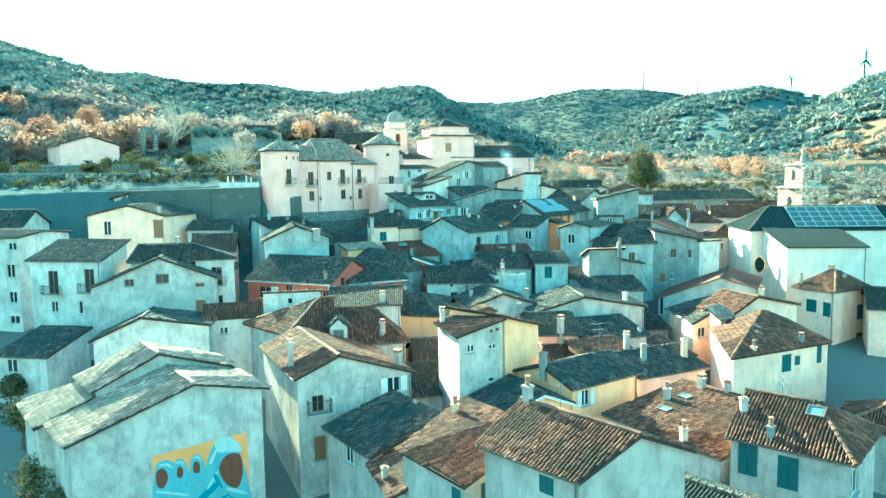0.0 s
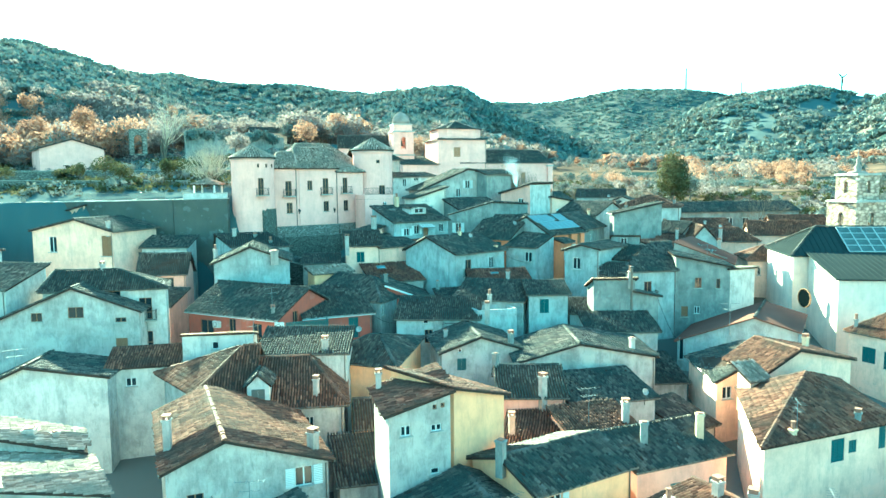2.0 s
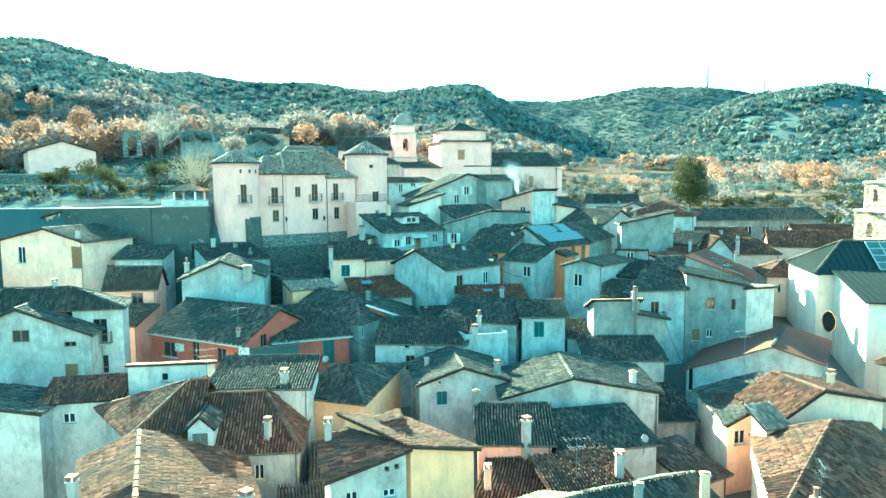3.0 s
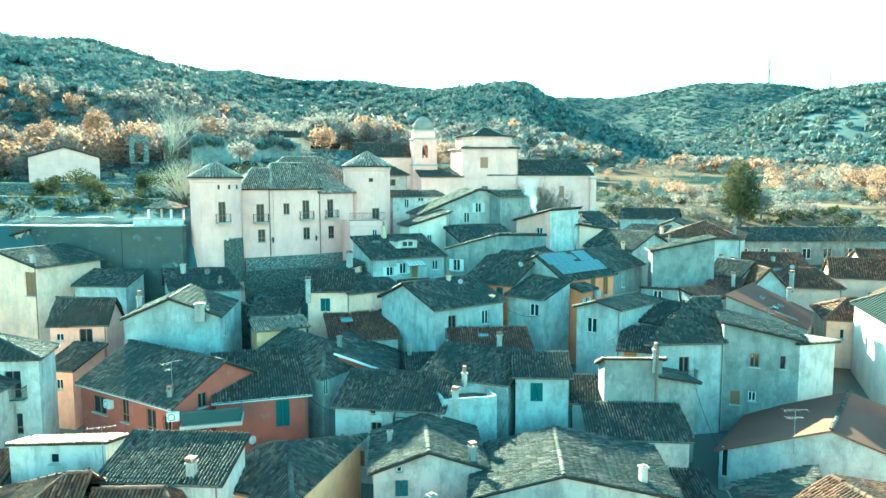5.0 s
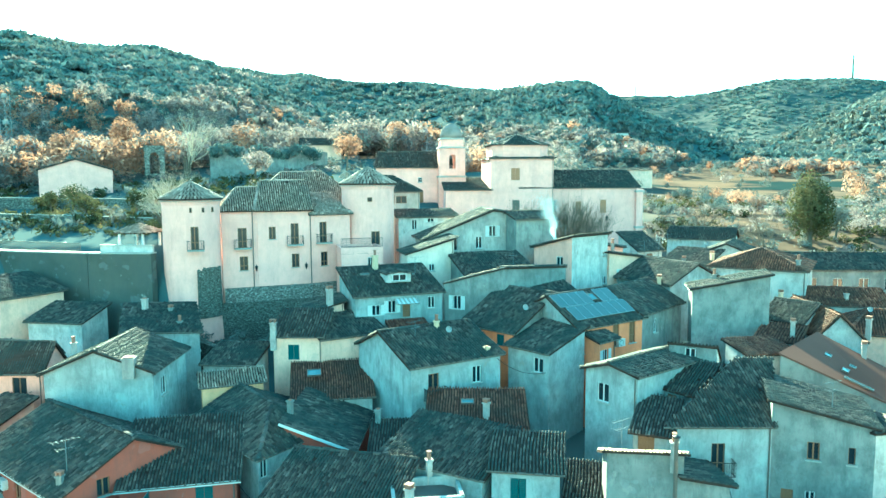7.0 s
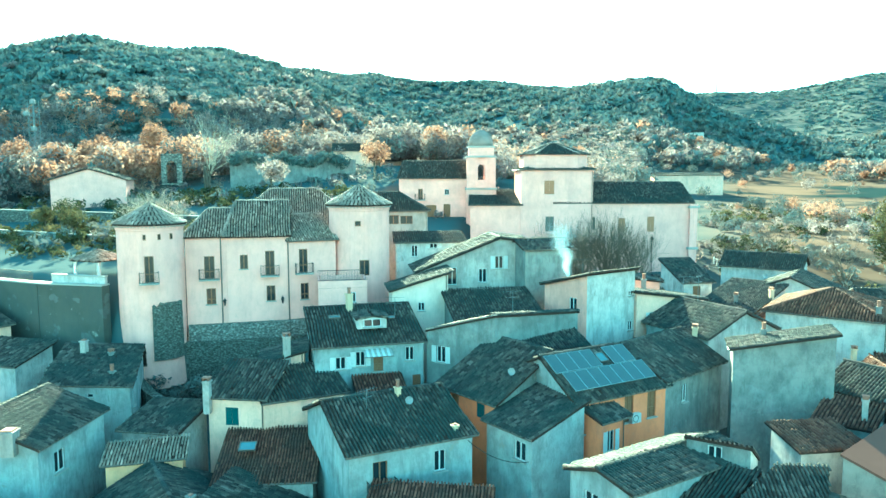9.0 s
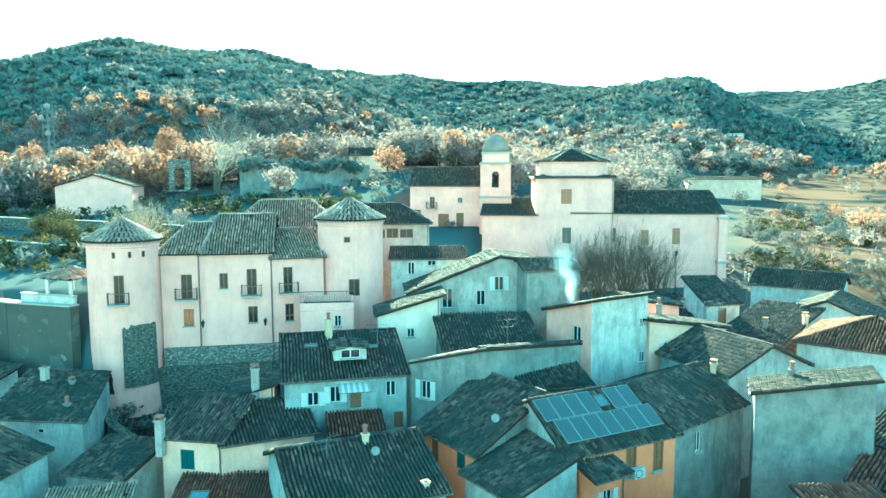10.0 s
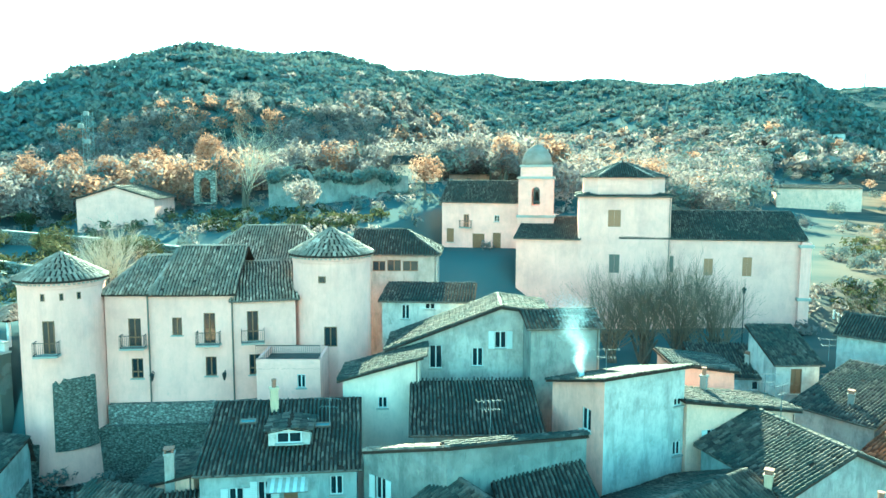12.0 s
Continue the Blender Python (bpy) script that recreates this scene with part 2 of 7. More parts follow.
def terrain():
    """One sheet: fine under the town, coarser towards the horizon."""
    rs = np.concatenate([np.linspace(0, 200, 70), 200 * (2600 / 200) ** np.linspace(0.01, 1, 120)])
    th = np.concatenate([np.linspace(-180, -62, 60), np.linspace(-60, 76, 500), np.linspace(78, 180, 52)])
    A, Rr = np.meshgrid(np.radians(th), rs)
    X, Y = CX - np.sin(A) * Rr, CY + np.cos(A) * Rr
    Z = ground(X, Y)
    rough = np.array([[noise.fractal(Vector((x * 0.012, y * 0.012, 0)), 0.9, 2.1, 5) for x, y in zip(xr, yr)] for xr, yr in zip(X, Y)])
    Z = Z + rough * np.clip((Rr - 180) / 300, 0, 1) * 4
    n, m = X.shape
    idx = np.arange(n * m).reshape(n, m)
    q = np.stack([idx[:-1, :-1], idx[:-1, 1:], idx[1:, 1:], idx[1:, :-1]], -1).reshape(-1, 4)[:, ::-1]
    m2, t, b = nodes_of("hillside_ground", 0.95)
    # hill tones raised and cooled: distance haze is put into the ground colour
    f = noise_tex(t, 0.02, 6)
    col = ramp(t, f, [(0.3, (0.075, 0.10, 0.10)), (0.48, (0.10, 0.115, 0.112)), (0.58, (0.14, 0.13, 0.12)), (0.70, (0.25, 0.2, 0.165))])
    f2 = noise_tex(t, 0.25, 6)
    col = mix(t, 0.55, col, ramp(t, f2, [(0.3, (0.035, 0.055, 0.06)), (0.55, (0.085, 0.09, 0.088)), (0.75, (0.2, 0.165, 0.135))]))
    # open fields and hedges on the lower side of the valley
    field = ramp(t, noise_tex(t, 0.011, 5, stretched(t, 1, 2.6, 1), 0.55), [(0.40, (0.03, 0.042, 0.042)), (0.46, (0.12, 0.085, 0.065)), (0.53, (0.18, 0.118, 0.086)), (0.58, (0.06, 0.054, 0.048)), (0.64, (0.20, 0.135, 0.10))])
    field = mix(t, 0.6, field, ramp(t, f2, [(0.3, (0.35, 0.38, 0.36)), (0.7, (1, 1, 1))]), "MULTIPLY")
    sp = t.nodes.new("ShaderNodeSeparateXYZ")
    t.links.new(place(t), sp.inputs[0])
    mr = t.nodes.new("ShaderNodeMapRange")
    mr.inputs["From Min"].default_value, mr.inputs["From Max"].default_value = 12, 35
    t.links.new(sp.outputs["X"], mr.inputs["Value"])
    mr2 = t.nodes.new("ShaderNodeMapRange")
    mr2.inputs["From Min"].default_value, mr2.inputs["From Max"].default_value = 600, 430
    t.links.new(sp.outputs["Y"], mr2.inputs["Value"])
    mm = t.nodes.new("ShaderNodeMath")
    mm.operation = "MULTIPLY"
    t.links.new(mr.outputs[0], mm.inputs[0])
    t.links.new(mr2.outputs[0], mm.inputs[1])
    col = mix(t, mm.outputs[0], col, field)
    mr4 = t.nodes.new("ShaderNodeMapRange")
    mr4.inputs["From Min"].default_value, mr4.inputs["From Max"].default_value = 720, 800
    t.links.new(sp.outputs["Y"], mr4.inputs["Value"])
    strips = ramp(t, noise_tex(t, 0.012, 6, stretched(t, 1, 2.2, 1), 0.6), [(0.38, (0.05, 0.07, 0.072)), (0.47, (0.085, 0.095, 0.092)), (0.52, (0.16, 0.148, 0.13)), (0.58, (0.07, 0.08, 0.08)), (0.66, (0.2, 0.175, 0.15))])
    strips = mix(t, 0.75, strips, ramp(t, noise_tex(t, 0.05, 6), [(0.35, (0.35, 0.38, 0.38)), (0.62, (0.95, 0.95, 0.95))]), "MULTIPLY")
    col = mix(t, mr4.outputs[0], col, strips)
    # paved lanes between the houses
    lane = ramp(t, noise_tex(t, 0.9, 6), [(0.3, (0.085, 0.08, 0.075)), (0.7, (0.19, 0.175, 0.155))])
    mr3 = t.nodes.new("ShaderNodeMapRange")
    mr3.inputs["From Min"].default_value, mr3.inputs["From Max"].default_value = 106, 100
    t.links.new(sp.outputs["Y"], mr3.inputs["Value"])
    col = mix(t, mr3.outputs[0], col, lane)
    t.links.new(col, b.inputs["Base Color"])
    bump(t, b, f2, 0.8, 0.6)
    tagged(mesh_np("ground", np.stack([X, Y, Z], -1).reshape(-1, 3), q, m2, smooth=True), "grassy hillsides and town ground under the houses", "ground", "", "structure")


terrain()


# ---- houses ----
def split_rect(polys, u0, u1, z0, z1):
    """Cut an upright rectangle out of convex polygons in the plane."""
    def half(poly, ax, val, keep_low):
        out = []
        for i, p in enumerate(poly):
            q = poly[(i + 1) % len(poly)]
            a, b = (p[ax] - val) * (1 if keep_low else -1), (q[ax] - val) * (1 if keep_low else -1)
            if a <= 1e-9:
                out.append(p)
            if (a < -1e-9 and b > 1e-9) or (a > 1e-9 and b < -1e-9):
                s = a / (a - b)
                out.append((p[0] + (q[0] - p[0]) * s, p[1] + (q[1] - p[1]) * s))
        return out if len(out) > 2 else None
    res = []
    for poly in polys:
        rest = poly
        for ax, val, low in ((0, u0, True), (0, u1, False), (1, z0, True), (1, z1, False)):
            piece = half(rest, ax, val, low)
            if piece:
                res.append(piece)
            rest = half(rest, ax, val, not low)
            if not rest:
                break
    return res


ONE_TILE, LATER = {}, []


def single_tile(pitch, course, mat):
    """One tapered half-round tile, shared by the tiles laid singly."""
    if mat.name not in ONE_TILE:
        V = []
        for end in (0, 1):
            w, h, y, lift = (pitch * 0.66, pitch * 0.66, -0.5, 0.022) if end == 0 else (pitch * 0.58, pitch * 0.54, 0.62, 0.0)
            for a in range(7):
                t = math.pi * a / 6
                V.append((-math.cos(t) * w / 2, y * course, math.sin(t) * h * 0.85 + lift))
        Q = [(a, a + 1, a + 8, a + 7) for a in range(6)]
        me = bpy.data.meshes.new("roof_tile")
        me.from_pydata(V, [], [q[::-1] for q in Q] + [tuple(range(7))])
        me.materials.append(mat)
        ONE_TILE[mat.name] = me
    return ONE_TILE[mat.name]


def tiles_on(poly, mat, parent, pitch=0.25, course=0.40, seed=0, proud=0.0, one=None):
    """Rows of half-round clay tiles laid over a roof slope given by its corners, the eave first."""
    P = np.array(poly, float)
    c = P.mean(0)
    nrm = np.zeros(3)
    for i in range(len(P)):
        nrm += np.cross(P[i] - c, P[(i + 1) % len(P)] - c)
    nrm /= np.linalg.norm(nrm)
    if nrm[2] < 0:
        nrm = -nrm
    e = np.array([-nrm[1], nrm[0], 0.0])
    if np.linalg.norm(e) < 1e-4:
        e = P[1] - P[0]
        e[2] = 0
    e /= np.linalg.norm(e)
    s = np.cross(nrm, e)
    if s[2] < 0:
        s, e = -s, -e
    q = np.stack([(P - c) @ e, (P - c) @ s], 1)
    dev = (P - c) @ nrm
    M = np.column_stack([np.ones(len(q)), q, q[:, 0] * q[:, 1]])
    co = np.linalg.lstsq(M, dev, rcond=None)[0]
    lo, hi = q.min(0), q.max(0)
    us = np.arange(lo[0] + pitch / 2, hi[0], pitch)
    vs = np.arange(lo[1] + course * 0.35, hi[1] + course * 0.3, course)
    U, V = (g.ravel() for g in np.meshgrid(us, vs))
    inside = np.zeros(len(U), bool)
    for i in range(len(q)):
        a, b = q[i], q[(i + 1) % len(q)]
        cond = (a[1] > V) != (b[1] > V)
        with np.errstate(divide="ignore", invalid="ignore"):
            xx = (b[0] - a[0]) * (V - a[1]) / (b[1] - a[1]) + a[0]
        inside ^= cond & (U < xx)
    U, V = U[inside], V[inside]
    rng = np.random.RandomState(seed + 7)
    k = len(U)
    if k == 0:
        return
    keep = rng.rand(k) > 0.006
    U, V = U[keep], V[keep]
    k = len(U)
    U = U + rng.normal(0, 0.009, k) + 0.03 * np.sin(V * 1.3 + seed)
    V = V + rng.normal(0, 0.02, k) + 0.05 * np.sin(np.round(U / pitch) * 2.4)
    lift = rng.normal(0, 0.007, k) + 0.02 * np.sin(U * 1.1 + seed) + proud
    tw = rng.normal(0, 0.02, k)
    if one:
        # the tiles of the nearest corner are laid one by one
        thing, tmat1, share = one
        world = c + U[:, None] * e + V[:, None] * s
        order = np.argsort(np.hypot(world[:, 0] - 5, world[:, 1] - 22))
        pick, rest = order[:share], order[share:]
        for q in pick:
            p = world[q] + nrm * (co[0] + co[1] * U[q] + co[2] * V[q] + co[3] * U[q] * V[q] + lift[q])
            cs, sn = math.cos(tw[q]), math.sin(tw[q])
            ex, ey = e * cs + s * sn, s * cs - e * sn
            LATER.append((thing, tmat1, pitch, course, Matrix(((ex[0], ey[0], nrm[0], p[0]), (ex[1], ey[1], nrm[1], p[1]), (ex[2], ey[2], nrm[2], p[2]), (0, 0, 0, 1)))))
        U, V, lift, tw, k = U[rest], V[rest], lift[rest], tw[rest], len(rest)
        if k == 0:
            return
    prof = np.array([(-0.5, 0.0), (-0.28, 0.8), (0.28, 0.8), (0.5, 0.0)])
    out = np.zeros((k, 8, 3))
    for j in range(8):
        end = j // 4
        pu, ph = prof[j % 4]
        w, h = (pitch * 0.66, pitch * 0.70) if end == 0 else (pitch * 0.58, pitch * 0.58)
        u = U + pu * w + tw * (0.5 if end else -0.5) * course
        v = V + (-0.5 if end == 0 else 0.62) * course
        base = co[0] + co[1] * u + co[2] * v + co[3] * u * v
        z = base + ph * h + (0.022 if end == 0 else 0.0) + lift
        out[:, j] = c + u[:, None] * e + v[:, None] * s + z[:, None] * nrm
    f0 = np.arange(k)[:, None] * 8
    quads = np.concatenate([f0 + np.array(a) for a in ((0, 1, 5, 4), (1, 2, 6, 5), (2, 3, 7, 6), (3, 2, 1, 0))])
    return mesh_np("roof_tiles", out.reshape(-1, 3), quads, mat, parent, "", "stuff")


def seams_on(poly, mat, step=0.6):
    """Standing seams up a sheet roof slope."""
    c = sum(poly, Vector()) / len(poly)
    nrm = Vector()
    for p, q in zip(poly, poly[1:] + poly[:1]):
        nrm += (p - c).cross(q - c)
    nrm.normalize()
    if nrm.z < 0:
        nrm = -nrm
    e = Vector((-nrm.y, nrm.x, 0))
    if e.length < 0.03:
        return
    e.normalize()
    s = nrm.cross(e)
    q2 = [((p - c).dot(e), (p - c).dot(s)) for p in poly]
    u = min(q[0] for q in q2) + step / 2
    while u < max(q[0] for q in q2):
        hits = [a[1] + (b[1] - a[1]) * (u - a[0]) / (b[0] - a[0]) for a, b in zip(q2, q2[1:] + q2[:1]) if (a[0] > u) != (b[0] > u)]
        if len(hits) == 2 and abs(hits[0] - hits[1]) > 0.5:
            bm = bmesh.new()
            add_box(bm, c + e * u + s * sum(hits) / 2 + nrm * 0.02, e, s, nrm, 0.02, abs(hits[0] - hits[1]) / 2, 0.03)
            yield part("seam", bm, mat)
        u += step


def ridge_tiles(p, q, mat, parent, r=0.13):
    """A row of half-round cap tiles along a ridge or hip."""
    p, q = Vector(p), Vector(q)
    d = q - p
    n = max(1, int(d.length / 0.42))
    d.normalize()
    side = d.cross(Vector((0, 0, 1))).normalized()
    up = side.cross(d)
    bm = bmesh.new()
    for i in range(n):
        a, b = p + d * 0.42 * i, p + d * (0.42 * i + 0.47)
        r0, r1 = r * 1.12, r * 0.9
        jig = random.gauss(0, 0.012)
        ring = [[bm.verts.new(o + side * math.cos(x) * rr * 1.2 + up * (math.sin(x) * rr + 0.035 + jig)) for x in (0, 0.8, 1.57, 2.34, 3.14)] for o, rr in ((a, r0), (b, r1))]
        for j in range(4):
            bm.faces.new((ring[0][j], ring[0][j + 1], ring[1][j + 1], ring[1][j]))
        bm.faces.new(ring[0][::-1])
    return part("ridge_tiles", bm, mat, parent, "", "stuff")


def lattice(bm, c, e, n, up, us, zs, half=0.035):
    """A frame with bars as one connected piece: the cells between bars stay open."""
    bars_u, bars_z = [i % 2 == 0 for i in range(len(us) - 1)], [i % 2 == 0 for i in range(len(zs) - 1)]
    solid = {(i, j) for i in range(len(us) - 1) for j in range(len(zs) - 1) if bars_u[i] or bars_z[j]}
    V = {(i, j, s): bm.verts.new(c + e * u + up * z + n * half * s) for i, u in enumerate(us) for j, z in enumerate(zs) for s in (-1, 1)}
    for i, j in solid:
        q = [(i, j), (i + 1, j), (i + 1, j + 1), (i, j + 1)]
        bm.faces.new([V[a, b, 1] for a, b in q])
        bm.faces.new([V[a, b, -1] for a, b in q][::-1])
        for k, nb in enumerate(((i, j - 1), (i + 1, j), (i, j + 1), (i - 1, j))):
            if nb not in solid:
                (a, b), (a2, b2) = q[k], q[(k + 1) % 4]
                bm.faces.new((V[a, b, 1], V[a, b, -1], V[a2, b2, -1], V[a2, b2, 1]))


def louvres(bm, c, e, n, up, hw, hh):
    """A shutter leaf whose face is a run of sloping louvres."""
    k = max(4, int(hh * 2 / 0.11))
    prof = [(-hh, -0.025), (-hh, 0.03)]
    for i in range(k):
        z = -hh + 0.05 + (i + 1) * (2 * hh - 0.1) / k
        prof += [(z - 0.02, 0.028), (z, 0.004)]
    prof += [(hh, 0.03), (hh, -0.025)]
    rows = [[bm.verts.new(c + e * s * hw + up * z + n * d) for z, d in prof] for s in (-1, 1)]
    m = len(prof)
    for i in range(m):
        bm.faces.new((rows[0][i], rows[1][i], rows[1][(i + 1) % m], rows[0][(i + 1) % m]))
    for r in rows:
        bm.faces.new(r)


def window(parent, o, e, n, u, z, w, h, kind):
    """A window, door or blind in its reveal. o: left foot of the wall, e: along it, n: outwards."""
    up = Vector((0, 0, 1))
    c = o + e * (u + w / 2) + up * (z + h / 2 - o.z)
    frame_mat = {"b": wood_brown, "d": wood_brown, "B": wood_brown, "k": wood_brown}.get(kind, white_paint)
    inn = -n * 0.12
    bm = bmesh.new()
    fw = 0.06 if w > 0.5 else 0.045
    if kind in "sgy":
        # closed louvred shutters
        leaves = []
        for sgn in (-1, 1):
            b2 = bmesh.new()
            louvres(b2, c + e * sgn * w / 4 - n * 0.03, e, n, up, w / 4 - 0.012, h / 2 - 0.01)
            leaves.append(b2)
        lattice(bm, c - n * 0.06, e, n, up, [-w / 2, -w / 2 + 0.05, w / 2 - 0.05, w / 2], [-h / 2, -h / 2 + 0.05, h / 2 - 0.05, h / 2])
        win = adopt(part("window", bm, {"s": wood_teal, "y": wood_ochre}.get(kind, wood_grey)), parent)
        for b2 in leaves:
            p = part("shutter", b2, {"s": wood_teal, "y": wood_ochre}.get(kind, wood_grey))
            p.parent, p.matrix_parent_inverse = win, Matrix.Identity(4)
        return win
    us = [-w / 2, -w / 2 + fw, w / 2 - fw, w / 2]
    if w > 0.55:
        us[2:2] = [-0.04, 0.04]
    zs = [-h / 2, -h / 2 + fw, h / 2 - fw, h / 2]
    if kind in "bBod" and h > 1.5:
        zs[2:2] = [-h * 0.18 - 0.04, -h * 0.18 + 0.04]
    lattice(bm, c + inn, e, n, up, us, zs)
    win = adopt(part("door" if kind == "d" else "window", bm, frame_mat), parent)
    rel = Matrix.Identity(4)
    halves = ((-1, w / 4), (1, w / 4)) if w > 0.55 else ((0, w / 2),)
    for sgn, hw in halves:
        bm = bmesh.new()
        add_box(bm, c + inn * 1.1 + e * sgn * w / 4, e, n, up, hw - 0.01, 0.008, h / 2 - 0.02)
        p = part("pane", bm, wood_brown if kind == "d" else glass_dark)
        p.parent, p.matrix_parent_inverse = win, rel
    if kind == "k":
        return win
    bm = bmesh.new()
    add_box(bm, c - up * (h / 2 + 0.03) + n * 0.03, e, n, up, w / 2 + 0.1, 0.13, 0.035)
    p = part("sill", bm, stone_trim)
    p.parent, p.matrix_parent_inverse = win, rel
    if kind in "oO":
        for sgn in (-1, 1):
            bm = bmesh.new()
            cc = c + e * sgn * (w * 0.75 + 0.02) + n * 0.04
            louvres(bm, cc, e, n, up, w / 4, h / 2)
            p = part("shutter", bm, white_paint if kind == "O" else wood_teal)
            p.parent, p.matrix_parent_inverse = win, rel
    if kind in "B":
        # stone slab and iron railing
        bw = w / 2 + 0.42
        bm = bmesh.new()
        add_box(bm, c - up * (h / 2 + 0.06) + n * 0.4, e, n, up, bw, 0.4, 0.06)
        p = part("balcony", bm, stone_trim)
        p.parent, p.matrix_parent_inverse = win, rel
        bm = bmesh.new()
        zb = -h / 2
        for zz in (0.08, 0.95):
            add_box(bm, c + up * (zb + zz) + n * 0.76, e, n, up, bw, 0.018, 0.018)
            for sgn in (-1, 1):
                add_box(bm, c + up * (zb + zz) + n * 0.4 + e * sgn * (bw - 0.02), e, n, up, 0.018, 0.36, 0.018)
        k = int(bw * 2 / 0.13)
        for i in range(k + 1):
            add_box(bm, c + up * (zb + 0.5) + n * 0.76 + e * (-bw + 2 * bw * i / k), e, n, up, 0.009, 0.009, 0.46)
        for sgn in (-1, 1):
            for i in range(1, 6):
                add_box(bm, c + up * (zb + 0.5) + n * (0.76 * i / 6) + e * sgn * (bw - 0.02), e, n, up, 0.009, 0.009, 0.46)
        p = part("railing", bm, iron)
        p.parent, p.matrix_parent_inverse = win, rel
    return win


def chimney(parent, x, y, z, h, w=0.45, mat=None, kind="slab"):
    """A chimney stack on a roof, with its cap."""
    mat = mat or stucco("dull", *WALLS["dull"])
    bm = bmesh.new()
    X, Y, Z = Vector((1, 0, 0)), Vector((0, 1, 0)), Vector((0, 0, 1))
    a = (x * 7.1 + y * 3.3) % 1.5
    ex, ey = X * math.cos(a) + Y * math.sin(a), Y * math.cos(a) - X * math.sin(a)
    add_box(bm, (x, y, z + h / 2 - 0.5), ex, ey, Z, w / 2, w / 2, h / 2 + 0.5)
    add_box(bm, (x, y, z + h - 0.06), ex, ey, Z, w / 2 + 0.06, w / 2 + 0.06, 0.05)
    ch = adopt(part("chimney", bm, mat), parent)
    bm = bmesh.new()
    if kind == "bare":
        add_box(bm, (x, y, z + h + 0.02), ex, ey, Z, w / 2 - 0.06, w / 2 - 0.06, 0.05)
    elif kind == "pot":
        add_tube(bm, [(x, y, z + h), (x, y, z + h + 0.3), (x, y, z + h + 0.5)], [0.14, 0.13, 0.16], 8)
    else:
        for i in (-1, 1):
            add_box(bm, Vector((x, y, z + h + 0.1)) + ex * i * w * 0.4, ex, ey, Z, 0.05, w / 2, 0.1)
        add_box(bm, (x, y, z + h + 0.22), ex, ey, Z, w / 2 + 0.04, w / 2 + 0.04, 0.025)
    p = part("chimney_cap", bm, brick_mat)
    p.parent, p.matrix_parent_inverse = ch, Matrix.Identity(4)


HOUSES = {}
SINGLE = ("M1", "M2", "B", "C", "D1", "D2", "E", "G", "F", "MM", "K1")


